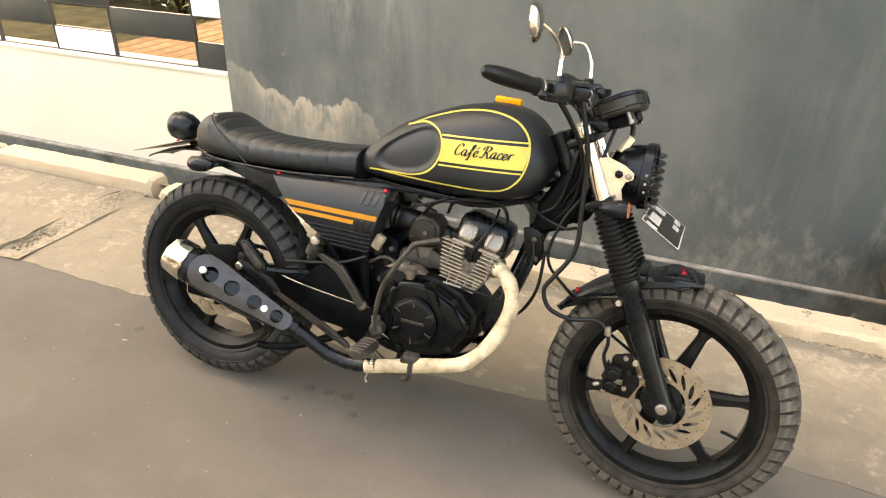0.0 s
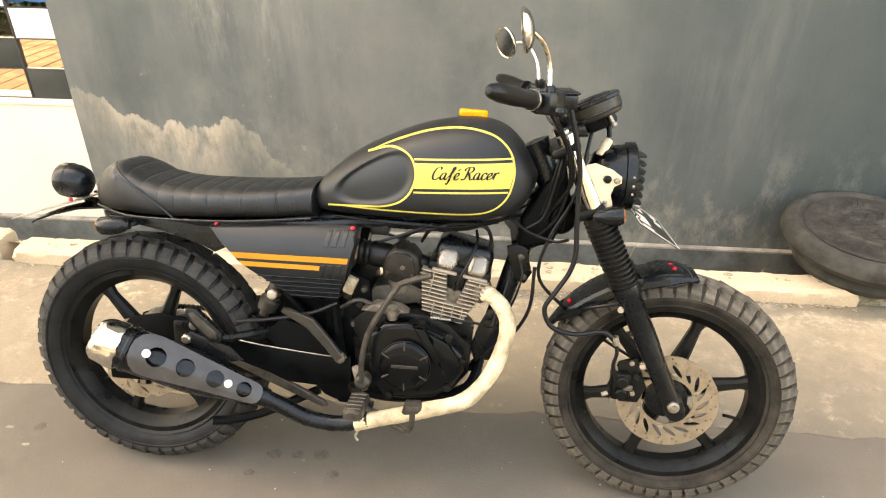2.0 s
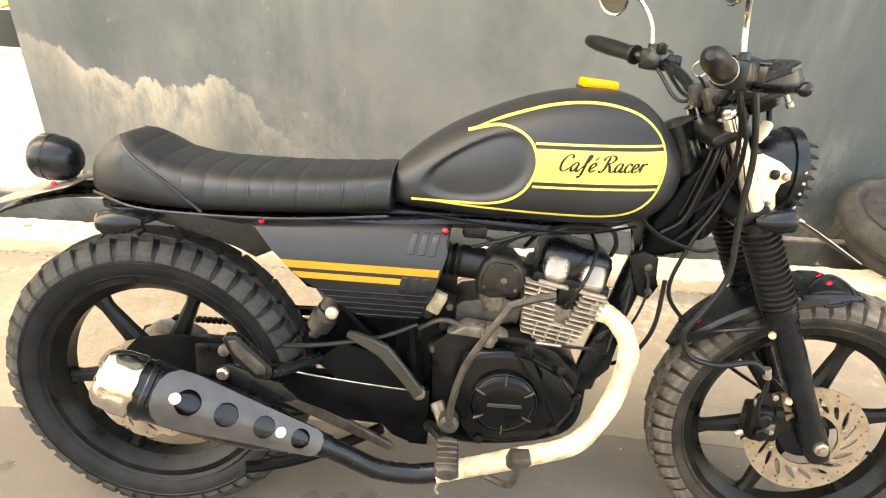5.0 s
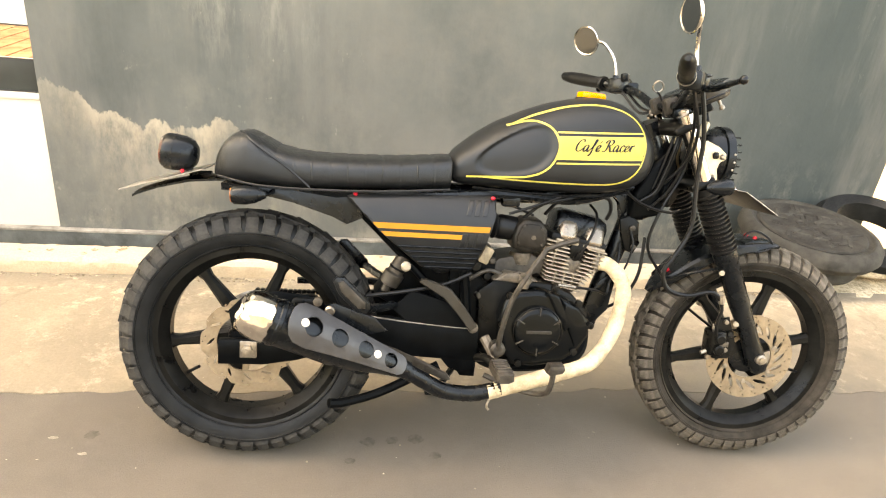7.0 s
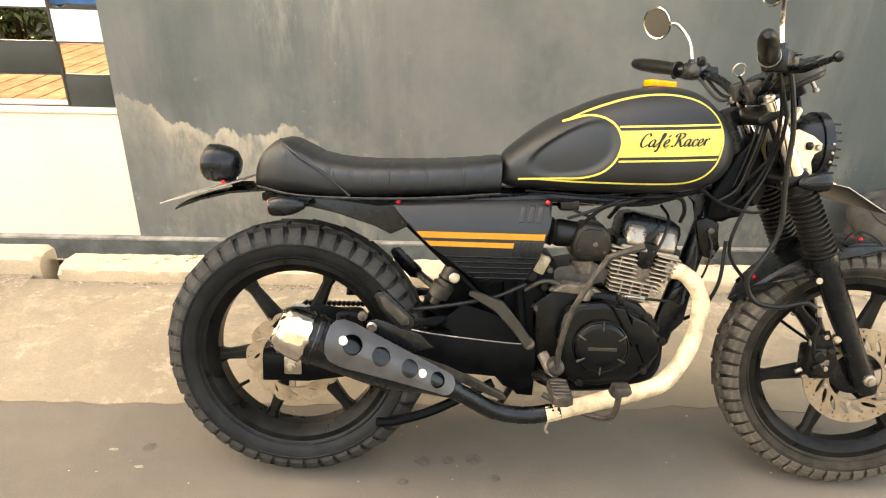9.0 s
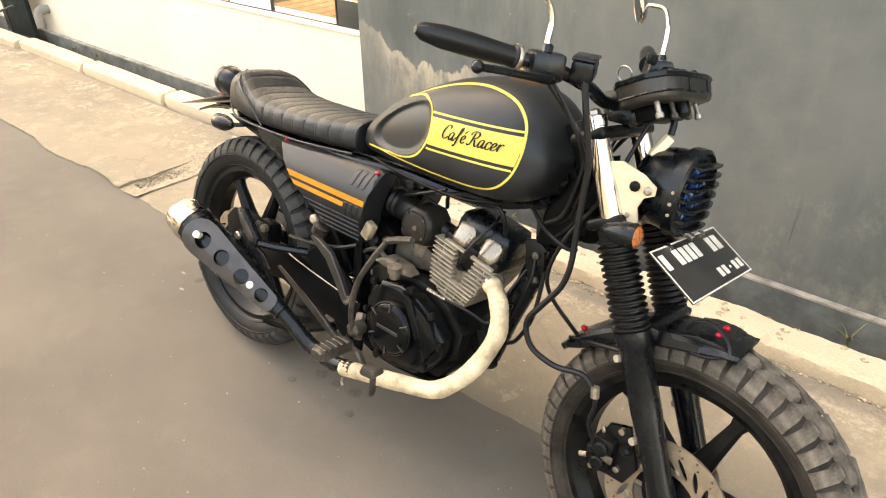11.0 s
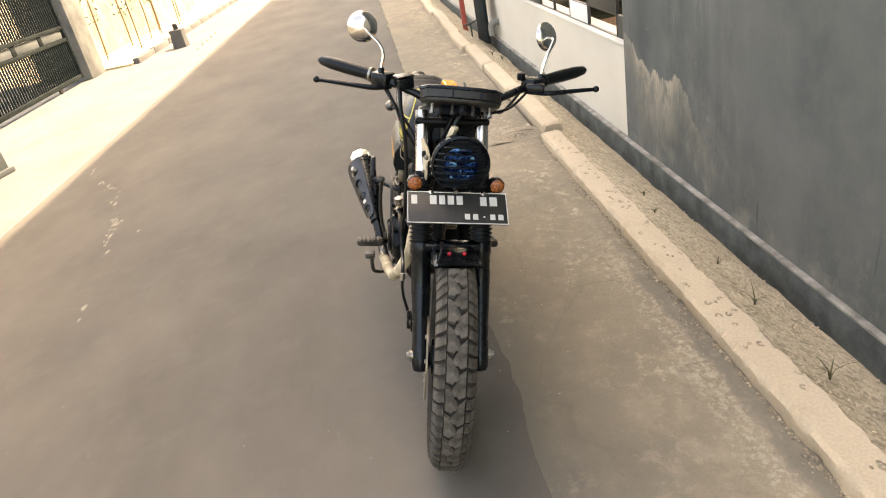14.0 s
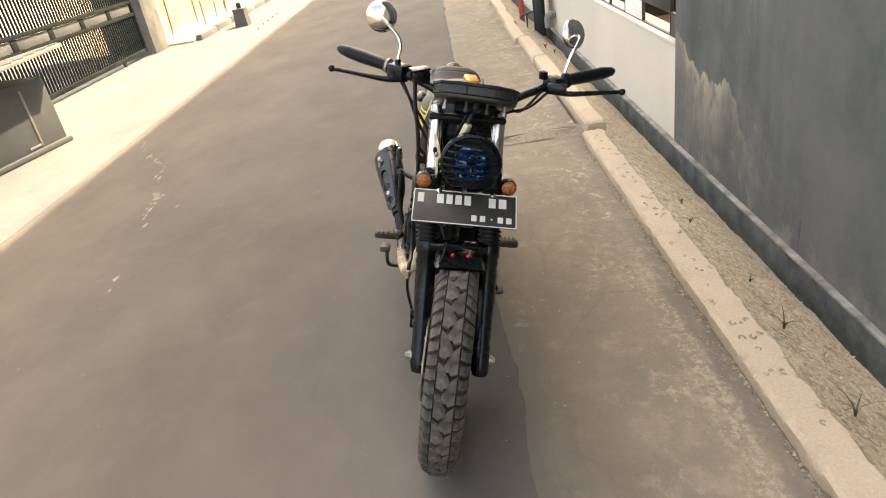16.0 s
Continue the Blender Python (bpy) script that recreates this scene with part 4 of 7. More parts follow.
tagged(part("planting_bed", box((-40, GY - 0.6, -0.2), (-9.0, GY + 0.55, 0.04)), SAND), "sunlit dirt bed along the cream wall", "ground", kind="structure")
fk = thing("far_kerb", "low grey kerb blocks along the sunlit bed", "kerb", kind="structure")
for k in range(14):
    part("kerb_stone", box((-10.1 - 1.02 * k, GY + 0.55, -0.1), (-9.12 - 1.02 * k, GY + 0.66, 0.10 + 0.01 * (k % 3)), 0.012), PALEWALK, fk)
pot = thing("concrete_block", "short grey concrete post block at the bed corner", "block", pose(-10.3, GY + 1.1, 0.0))
part("block", loft([[(x * f, y * f, z) for x, y in ((-0.13, -0.11), (0.13, -0.11), (0.13, 0.11), (-0.13, 0.11))] for z, f in ((0.0, 1.1), (0.25, 0.95), (0.28, 1.05), (0.32, 1.05))]), PALEWALK, pot)
part("stub", lathe([(0.05, 0), (0.05, 0.10), (0.035, 0.12)], (0, 0, 0.31), (0, 0, 1), 12), FRAMEDARK, pot)
DRY = material("dry brown stems", (0.16, 0.11, 0.06), 0.8, 0, 0.3, 20, 0.2)
for k in range(9):
    rnd = random.Random(200 + k)
    sap = thing("sapling", "thin dry sapling stake by the cream wall", "sapling", pose(-9.5 - 0.75 * k, GY + rnd.uniform(-0.3, 0.3), 0.0), "saplings in the bed")
    part("stem", tube([(0, 0, 0), (rnd.uniform(-0.06, 0.06), 0.02, 0.6), (rnd.uniform(-0.15, 0.15), 0, 1.5)], 0.014, 6, 3), DRY, sap)
    lf = fresh()
    for q in range(70):
        p = Vector((rnd.gauss(0, 0.12), rnd.gauss(0, 0.10), rnd.uniform(0.7, 1.7)))
        w = rnd.uniform(0.02, 0.045)
        m = Matrix.Translation(p) @ Euler([rnd.uniform(-1, 1), rnd.uniform(-1, 1), rnd.uniform(0, 6)]).to_matrix().to_4x4()
        lf.faces.new([lf.verts.new(m @ Vector(v)) for v in ((-w, 0, 0), (0, -w * 0.4, 0), (w, 0, 0), (0, w * 0.4, 0))])
    part("leaves", lf, LEAF, sap, smooth=0)["kind"] = "stuff"
for k in range(5):
    weed((-9.3 - 0.5 * k, -3.1 - 0.02 * k, 0.0), 14, 0.10, 300 + k)
bx = thing("rubbish_box", "grey concrete rubbish box with a sloping sheet lid", "rubbish box", pose(-3.22, -3.52, 0.003, 0, 0, -12))
part("body", box((0, -0.85, 0), (1.13, 0.0, 0.62), 0.01), BINGREY, bx)
part("edge_strip", box((0.30, -0.003, 0.07), (0.325, 0.006, 0.56), 0.002), PALEPAINT, bx)
part("edge_strip", box((0.325, -0.003, 0.07), (0.46, 0.006, 0.09), 0.002), PALEPAINT, bx)
part("step", box((-0.03, -0.87, 0.0), (1.16, 0.03, 0.05), 0.01), BINGREY, bx)
lidm = pose(0.6, -0.42, 0.70, 8, 4, 0)
part("lid", box((-0.80, -0.58, -0.015), (0.85, 0.60, 0.015), 0.004, lidm), PALEPAINT, bx, "rusty pale corrugated lid")
for k in range(12):
    part("corrugation", tube([lidm @ Vector((-0.76 + 0.14 * k, -0.57, 0.015)), lidm @ Vector((-0.76 + 0.14 * k, 0.59, 0.015))], 0.016, 8, 0), PALEPAINT, bx)

# ---- motorcycle ----
bike = thing("motorcycle", "matt black custom motorcycle with yellow tank stripe on its side stand", "motorcycle", pose(0.012, -0.032, 0.006, -13.3, 0, -1.2))
RW, FW = Vector((0.0, 0, 0.316)), Vector((1.336, 0.004, 0.3045))


def block_mesh(name, corners, base, top, mat):
    """A tread block: corners as (run along the tyre, place across it), standing from one profile to another with sloping flanks."""
    bm = fresh()
    cx, cy = sum(c[0] for c in corners) / len(corners), sum(c[1] for c in corners) / len(corners)
    lo = [bm.verts.new((u, v, base(v))) for u, v in corners]
    hi = [bm.verts.new((cx + (u - cx) * 0.90, cy + (v - cy) * 0.93, top(cy + (v - cy) * 0.93))) for u, v in corners]
    mid = bm.verts.new((cx, cy, top(cy)))
    n = len(lo)
    for k in range(n):
        bm.faces.new((hi[k], hi[(k + 1) % n], mid))
        bm.faces.new((lo[k], lo[(k + 1) % n], hi[(k + 1) % n], hi[k]))
    return finish(name, bm, mat, 20)


def wheel(prefix, c, R, half, count, inner, rubber, tread, phase, valve):
    """Tyre with its tread blocks, and rim with six spokes and hub."""
    w = half
    top = lambda v: R - 0.012 * (abs(v) / w) ** 2 - 0.023 * (abs(v) / w) ** 6
    base = lambda v: top(v) - 0.0080
    prof = [(0.226, -w * 0.60), (0.234, -w * 0.74), (0.247, -w * 0.90), (R - 0.053, -w * 0.985), (R - 0.045, -w * 0.985)]
    prof += [(base(f * w), -f * w) for f in (0.97, 0.86, 0.7, 0.5, 0.25)] + [(base(0), 0)]
    prof += [(r, -h) for r, h in prof[-2::-1]]
    tyre = part(prefix + "_tyre", lathe(prof, c, (0, 1, 0), 96, True), rubber, bike, "black block-tread tyre" if prefix == "rear" else "dusty block-tread tyre")
    for r_, hh in ((0.237, 0.835), (R - 0.049, 0.988)):
        part("sidewall_ridge", lathe([(r_ - 0.0025, -w * hh + 0.002), (r_, -w * hh - 0.0018), (r_ + 0.0025, -w * hh + 0.002)], c, (0, 1, 0), 72, True), rubber, tyre)
    p = 2 * math.pi * R / count
    rows = []
    for q in (-1, 1):
        outer = [(-0.40 * p, q * 0.50 * w), (0.30 * p, q * 0.50 * w), (0.43 * p, q * 0.76 * w), (0.45 * p, q * 1.01 * w), (-0.28 * p, q * 1.01 * w), (-0.26 * p, q * 0.76 * w)]
        rows.append((block_mesh("tread_block", outer, base, top, tread), count, 0.25 * (1 + q)))
    pc = p * count / inner
    for q in (-1, 1):
        arrow = [(u * pc, v * w) for u, v in ((-0.46, -0.47), (0.46, -0.47), (0.41, -0.16), (0.25, -0.06), (0.21, 0.06), (0.06, 0.17), (-0.06, 0.17), (-0.21, 0.06), (-0.25, -0.06), (-0.41, -0.16))]
        arrow = [(u + 0.45 * pc * v / w, q * v) for u, v in arrow]
        rows.append((block_mesh("tread_block", arrow, base, top, tread), inner, 0.25 * (1 + q)))
    for me, n, off in rows:
        for k in range(n):
            o = part("tread_block", me, None, tyre)
            o.matrix_basis = Matrix.Translation(c) @ Matrix.Rotation(2 * math.pi * (k + off) / n, 4, "Y")
    h = half * 0.66
    rim = part(prefix + "_rim", lathe([(0.197, -h * 0.45), (0.205, -h * 0.7), (0.216, -h), (0.2185, -h * 1.06), (0.233, -h * 1.06), (0.233, -h * 0.85), (0.221, -h * 0.7), (0.221, h * 0.7), (0.233, h * 0.85), (0.233, h * 1.06), (0.2185, h * 1.06), (0.216, h), (0.205, h * 0.7), (0.197, h * 0.45)], c, (0, 1, 0), 72, True), DUSTY, bike, "black cast wheel rim")
    bm = fresh()
    vs = []
    for r, hw, t in ((0.045, 0.027, 0.022), (0.10, 0.019, 0.018), (0.178, 0.013, 0.015), (0.201, 0.020, 0.016)):
        vs.append([bm.verts.new((r, y * t, z * hw)) for y, z in ((-1, -0.5), (-1, 0.5), (-0.45, 0.95), (0.45, 0.95), (1, 0.5), (1, -0.5), (0.45, -0.95), (-0.45, -0.95))])
    for A, B in zip(vs, vs[1:]):
        for k in range(8):
            bm.faces.new((A[k], A[(k + 1) % 8], B[(k + 1) % 8], B[k]))
    bm.faces.new(vs[0]), bm.faces.new(vs[-1])
    spoke = finish("spoke", bm, DUSTY)
    for k in range(6):
        s = part("spoke", spoke, None, rim)
        s.matrix_basis = Matrix.Translation(c) @ Matrix.Rotation(radians(-(phase + 60 * k)), 4, "Y")
    part("hub", lathe([(0.015, -0.06), (0.050, -0.055), (0.056, -0.02), (0.056, 0.02), (0.050, 0.055), (0.015, 0.06)], c, (0, 1, 0), 32), BLACK, rim)
    a = radians(valve)
    d = Vector((math.cos(a), 0, math.sin(a)))
    part("valve_stem", tube([c + d * 0.198, c + d * 0.17 + Vector((0, -0.006, 0)), c + d * 0.158 + Vector((0, -0.012, 0))], 0.0045, 8, 3), HOSE, rim)
    return tyre, rim


def disc(name, c, r0, r1, y, mat, slots, holes, parent, scallop=0.0):
    """A brake disc with slanted slots and drilled holes cut through it."""
    bm = fresh()
    loops = []

    def ring(cx, cz, points):
        loops.append([bm.verts.new((c[0] + cx + u, y, c[2] + cz + v)) for u, v in points])

    n = 120
    ring(0, 0, [((r1 - scallop * max(0, math.cos(9 * a)) ** 2) * math.cos(a), (r1 - scallop * max(0, math.cos(9 * a)) ** 2) * math.sin(a)) for a in [2 * math.pi * k / n for k in range(n)]])
    ring(0, 0, [(r0 * math.cos(a), r0 * math.sin(a)) for a in [2 * math.pi * k / 60 for k in range(60)]])
    span = r1 - r0
    for k in range(slots):
        a = 2 * math.pi * k / slots
        rm, t = r0 + 0.37 * span, a + radians(48)
        ring(rm * math.cos(a), rm * math.sin(a), [(0.35 * span * math.cos(q) * math.cos(t) - 0.085 * span * math.sin(q) * math.sin(t), 0.35 * span * math.cos(q) * math.sin(t) + 0.085 * span * math.sin(q) * math.cos(t)) for q in [2 * math.pi * j / 12 for j in range(12)]])
    for k in range(holes):
        a, rm = 2 * math.pi * (k + 0.5 * (k % 2)) / holes, r0 + (0.72 if k % 2 else 0.88) * span
        ring(rm * math.cos(a), rm * math.sin(a), [(0.0023 * math.cos(q), 0.0023 * math.sin(q)) for q in [2 * math.pi * j / 8 for j in range(8)]])
    es = [bm.edges.new((l[i], l[(i + 1) % len(l)])) for l in loops for i in range(len(l))]
    bmesh.ops.triangle_fill(bm, edges=es, use_beauty=True, use_dissolve=False)
    bmesh.ops.solidify(bm, geom=bm.faces[:], thickness=0.0045)
    return part(name, bm, mat, parent, smooth=25)


wheel("rear", RW, 0.316, 0.063, 46, 26, RUBBER, TREAD, 7.5, -145)
front_tyre, front_rim = wheel("front", FW, 0.3055, 0.053, 54, 26, DUSTRUBBER, DUSTTREAD, 11.5, -18.7)
front_disc = disc("front_brake_disc", FW, 0.060, 0.119, -0.062, DISC, 18, 40, bike)
STEER = Matrix.Translation(FW) @ Matrix.Rotation(radians(-5), 4, "Z") @ Matrix.Translation(-FW)
for o in (front_tyre, front_rim, front_disc):
    o.matrix_basis = STEER
front_disc["label"] = "tan steel drilled brake disc"
for k in range(6):
    a = 2 * math.pi * (k + 0.4) / 6
    part("disc_bolt", lathe([(0.0065, 0), (0.0065, 0.004), (0.003, 0.005)], (FW.x + 0.071 * math.cos(a), -0.066, FW.z + 0.071 * math.sin(a)), (0, -1, 0), 8), STEEL, front_disc)
rear_disc = disc("rear_brake_disc", RW, 0.074, 0.112, -0.072, DISC, 12, 24, bike, 0.009)
for k in range(5):
    a = 2 * math.pi * k / 5 + 0.4
    part("disc_arm", box((0.046, -0.003, -0.008), (0.080, 0.003, 0.008), 0.002, Matrix.Translation((RW.x, -0.071, RW.z)) @ Matrix.Rotation(a, 4, "Y"), 1), DISC, rear_disc)

# tank
TOP = [(0.462, 0.770), (0.475, 0.805), (0.505, 0.836), (0.55, 0.872), (0.60, 0.902), (0.707, 0.948), (0.811, 0.970), (0.87, 0.966), (0.915, 0.946), (0.955, 0.902), (0.982, 0.850)]
LOW = lambda z: 0.724 + (z - 0.724) * 0.957
TOP = [(x, LOW(z)) for x, z in TOP]
BOT = [(0.462, 0.748), (0.475, 0.735), (0.505, 0.728), (0.60, 0.724), (0.75, 0.723), (0.85, 0.727), (0.92, 0.742), (0.96, 0.775), (0.982, 0.830)]
WID = [(0.462, 0.045), (0.475, 0.068), (0.505, 0.082), (0.60, 0.108), (0.70, 0.124), (0.80, 0.132), (0.88, 0.130), (0.93, 0.118), (0.965, 0.090), (0.982, 0.05)]


def tank_side(x, z, hollow=True):
    """Half the width of the tank at a place on its side."""
    t, b, w = piecewise(x, TOP), piecewise(x, BOT), piecewise(x, WID)
    zc = b + (t - b) * 0.42
    hh = (t - zc) if z > zc else (zc - b)
    u = min(1.0, abs((z - zc) / max(hh, 1e-4)))
    n = 2.4 if z > zc else 3.4
    y = w * (1 - u**n) ** (1 / n)
    ex, ez = (x - 0.616) / 0.098, (z - 0.815 - 0.33 * (x - 0.616)) / (0.054 + 0.20 * (x - 0.616))
    d = (abs(ex) ** 2.3 + abs(ez) ** 2.3) ** (1 / 2.3)
    if hollow and d < 1.0:
        s = min(1.0, (1.0 - d) / 0.22)
        y -= 0.011 * s * s * (3 - 2 * s)
    return y


def tank_body():
    secs = []
    N, M = 150, 64
    for i in range(N + 1):
        x = 0.462 + (0.982 - 0.462) * (0.5 - 0.5 * math.cos(math.pi * i / N))
        t, b = piecewise(x, TOP), piecewise(x, BOT)
        half = []
        for k in range(M + 1):
            z = b + (t - b) * (0.5 - 0.5 * math.cos(math.pi * k / M))
            half.append((tank_side(x, z), z))
        secs.append([(x, -y, z) for y, z in half] + [(x, y, z) for y, z in half[-2:0:-1]])
    return loft(secs)


tank = part("fuel_tank", tank_body(), MATT, bike, "matt black fuel tank with knee hollow", 50)


def on_tank(side, x, z, lift):
    z = LOW(z)
    return (x, side * (tank_side(x, z) + lift), z)


def tank_ribbon(side, pts, width, lift=0.0008, taper=False):
    """A stripe of vinyl that follows the tank's side."""
    q = [Vector((x, 0, z)) for x, z in pts]
    q = smooth_path(q, 10)
    bm = fresh()
    rows = []
    for i, p in enumerate(q):
        t = (q[min(i + 1, len(q) - 1)] - q[max(i - 1, 0)]).normalized()
        nrm = Vector((-t.z, 0, t.x))
        wd = width * (min(1.0, i / 14, (len(q) - 1 - i) / 9) if taper else 1)
        rows.append([bm.verts.new(on_tank(side, *((p + nrm * wd * f).xz), lift)) for f in (-0.5, 0, 0.5)])
    for A, B in zip(rows, rows[1:]):
        for k in range(2):
            bm.faces.new((A[k], A[k + 1], B[k + 1], B[k]))
    bmesh.ops.solidify(bm, geom=bm.faces[:], thickness=0.0006)
    return bm


OUTER = [(0.503, 0.7545), (0.57, 0.7545), (0.65, 0.7535), (0.75, 0.7535), (0.84, 0.757), (0.885, 0.770), (0.913, 0.797), (0.926, 0.832), (0.928, 0.868), (0.916, 0.905), (0.885, 0.934), (0.84, 0.948), (0.79, 0.950), (0.73, 0.940), (0.66, 0.916), (0.595, 0.886)]
PAD = [(0.503, 0.7535), (0.58, 0.759), (0.635, 0.763), (0.676, 0.777), (0.702, 0.804), (0.713, 0.842), (0.704, 0.876), (0.680, 0.896), (0.645, 0.901), (0.595, 0.886)]
# "Café Racer" in a slanted pen script: letters as strokes in (x, z), baseline 0, capitals 22 high
SMALL_A = [[(8.6, 10.6), (6.6, 12), (3.8, 11), (1.6, 7.6), (1.2, 3.4), (2.8, 0.6), (5.2, 1.4), (7.6, 5.6), (9.2, 11.4)], [(9.2, 11.6), (8.2, 5), (8.6, 1.2), (10.2, 0.4), (12.4, 3)]]
SMALL_E = [[(0.4, 4.2), (4.4, 5.4), (7.4, 8.2), (7.2, 11), (5.2, 11.8), (2.6, 9.2), (1.5, 4.8), (2.8, 1), (5.4, 0.4), (9.4, 3.4)]]
SCRIPT = [
    (0, [[(13.2, 17), (13.4, 20), (11.2, 22), (7.4, 20.6), (4, 16), (2.4, 9.6), (3.2, 3.4), (6.4, 0.4), (10, 1.4), (14, 5.6)]]),
    (14.5, SMALL_A),
    (27, [[(-1, 3), (3, 7), (7, 14), (8.8, 19.4), (7.8, 22.2), (6, 20), (5, 12), (4.4, 3), (3.4, -4.6), (1.4, -7.4), (0.6, -5)], [(1.4, 11.2), (9.4, 12)]]),
    (37, SMALL_E + [[(4.6, 15), (6.2, 17), (8.2, 19.4)]]),
    (51, [[(8, 21), (7, 14), (5.8, 6), (3.8, 1), (1, 0.4), (0, 2.6)], [(1.6, 15), (2.6, 19), (7.4, 21.8), (13.6, 21), (15.4, 17.4), (12.6, 13), (7.2, 11.4)], [(8.4, 11.6), (11.4, 7), (13.2, 1.8), (15.4, 0.4), (18.4, 3)]]),
    (69, SMALL_A),
    (81, [[(8, 8.8), (7.6, 11), (5.4, 12), (2.6, 9.4), (1.5, 4.8), (2.8, 1), (5.4, 0.4), (9.4, 3.4)]]),
    (90, SMALL_E),
    (99.5, [[(0, 3.4), (2.2, 8.6), (3.4, 12)], [(3.4, 11.6), (2.8, 5), (2.6, 0.2)], [(3, 7), (5.2, 10.8), (7.6, 12), (8.6, 10)]]),
]


def pen_stroke(bm, pts):
    """A flat pen stroke, broad on the way down and thin on the way up."""
    q = smooth_path([Vector((x, 0, z)) for x, z in pts], 6)
    rows = []
    for i, p in enumerate(q):
        t = (q[min(i + 1, len(q) - 1)] - q[max(i - 1, 0)]).normalized()
        nrm = Vector((-t.z, 0, t.x))
        wd = 0.68 + 1.0 * abs(t.dot(Vector((-0.16, 0, 0.987)))) ** 2
        wd *= min(1.0, 0.45 + 0.25 * min(i, len(q) - 1 - i))
        rows.append((bm.verts.new(p + nrm * wd), bm.verts.new(p - nrm * wd)))
    for A, B in zip(rows, rows[1:]):
        bm.faces.new((A[0], A[1], B[1], B[0]))


for side in (-1, 1):
    part("pinstripe", tank_ribbon(side, OUTER, 0.0043, taper=True), YELLOW, tank)
    part("pinstripe", tank_ribbon(side, PAD, 0.0047, 0.0010), YELLOW, tank)
    for za in (0.8835, 0.8080):
        xs = (0.708, 0.926) if za > 0.85 else (0.709, 0.917)
        part("pinstripe", tank_ribbon(side, [(xs[0] + (xs[1] - xs[0]) * k / 8, za + 0.05 * (xs[0] + (xs[1] - xs[0]) * k / 8 - 0.81)) for k in range(9)], 0.0042), YELLOW, tank)
    bm = fresh()
    cols = []
    for i in range(25):
        col = []
        for k in range(9):
            f = k / 8
            xa, xb = 0.712 - 0.004 * abs(f - 0.6), 0.9282 - 0.008 * (1 - f) ** 2
            x = xa + (xb - xa) * i / 24
            col.append(bm.verts.new(on_tank(side, x, 0.8168 + 0.058 * f + 0.05 * (x - 0.81), 0.0007)))
        cols.append(col)
    for A, B in zip(cols, cols[1:]):
        for k in range(8):
            bm.faces.new((A[k], A[k + 1], B[k + 1], B[k]))
    bmesh.ops.solidify(bm, geom=bm.faces[:], thickness=0.0006)
    part("yellow_panel", bm, YELLOW, tank, "bright yellow vinyl panel")
    bm = fresh()
    for x0, strokes in SCRIPT:
        for pts in strokes:
            pen_stroke(bm, [(x0 + x + 0.27 * z, z) for x, z in pts])
    for v in bm.verts:
        x = 0.746 + v.co.x * 0.150 / 112 if side < 0 else 0.898 - v.co.x * 0.150 / 112
        v.co = on_tank(side, x, 0.8385 + v.co.z * 0.00134 + 0.05 * (x - 0.81), 0.0022)
    part("lettering", bm, BLACK, tank, "black script lettering", 0)

part("tank_lip", tube([(0.52, -0.085, 0.727), (0.65, -0.112, 0.723), (0.80, -0.125, 0.724), (0.90, -0.11, 0.738)], 0.0028, 6, 4), DULL, tank)

# seat
STOP = [(-0.088, 0.735), (-0.078, 0.772), (-0.060, 0.800), (-0.035, 0.820), (-0.010, 0.824), (0.020, 0.813), (0.055, 0.795), (0.10, 0.784), (0.16, 0.779), (0.30, 0.781), (0.40, 0.788), (0.468, 0.796)]
SBOT = [(-0.088, 0.715), (-0.05, 0.703), (0.10, 0.698), (0.468, 0.714)]
SWID = [(-0.088, 0.030), (-0.078, 0.058), (-0.05, 0.085), (0.02, 0.105), (0.2, 0.114), (0.35, 0.106), (0.468, 0.088)]


def seat_body():
    secs = []
    N, M = 240, 40
    for i in range(N + 1):
        x = -0.088 + 0.556 * i / N
        t, b, w = piecewise(x, STOP), piecewise(x, SBOT), piecewise(x, SWID)
        row = []
        for k in range(M):
            a = 2 * math.pi * k / M
            c, s = math.cos(a), math.sin(a)
            y = w * math.copysign(abs(c) ** 0.62, c)
            z = (t + b) / 2 + (t - b) / 2 * math.copysign(abs(s) ** 0.62, s)
            ph = ((x - 0.02) % 0.0405) / 0.0405
            g = 1.0 if z > 0.74 else max(0.0, (z - 0.715) / 0.025)
            seam = 0.035 + (0.79 - z) * 1.3 if z < 0.79 else -0.02
            if x > seam:
                groove = max(0.0, 1 - min(ph, 1 - ph) / 0.10)
                puff = math.sin(math.pi * ph) ** 0.5
                z += g * (0.0015 * puff * max(0, s) - 0.0012 * groove * max(0, s))
                y += math.copysign(g * (0.0022 * puff - 0.0036 * groove) * min(1, abs(c) * 2), c)
            row.append((x, y, z))
        secs.append(row)
    return loft(secs)


seat = part("seat", seat_body(), LEATHER, bike, "black vinyl seat with stitched rolls and rear hump", 60)
for s in (-1, 1):
    part("piping", tube([(-0.025, s * 0.050, 0.822), (0.0, s * 0.088, 0.808), (0.035, s * 0.107, 0.785), (0.085, s * 0.112, 0.752), (0.138, s * 0.112, 0.708)], 0.0028, 6, 6), LEATHER, seat)
    part("piping", tube([(-0.075, s * 0.065, 0.718), (0.02, s * 0.107, 0.706), (0.15, s * 0.116, 0.704), (0.30, s * 0.114, 0.708), (0.465, s * 0.094, 0.719)], 0.003, 6, 6), LEATHER, seat)
part("seat_base", loft([[(x, y, z) for y, z in ((-w, 0.700), (w, 0.700), (w * 0.9, 0.683), (-w * 0.9, 0.683))] for x, w in ((-0.07, 0.05), (0.0, 0.085), (0.2, 0.1), (0.46, 0.08))]), BLACK, bike)

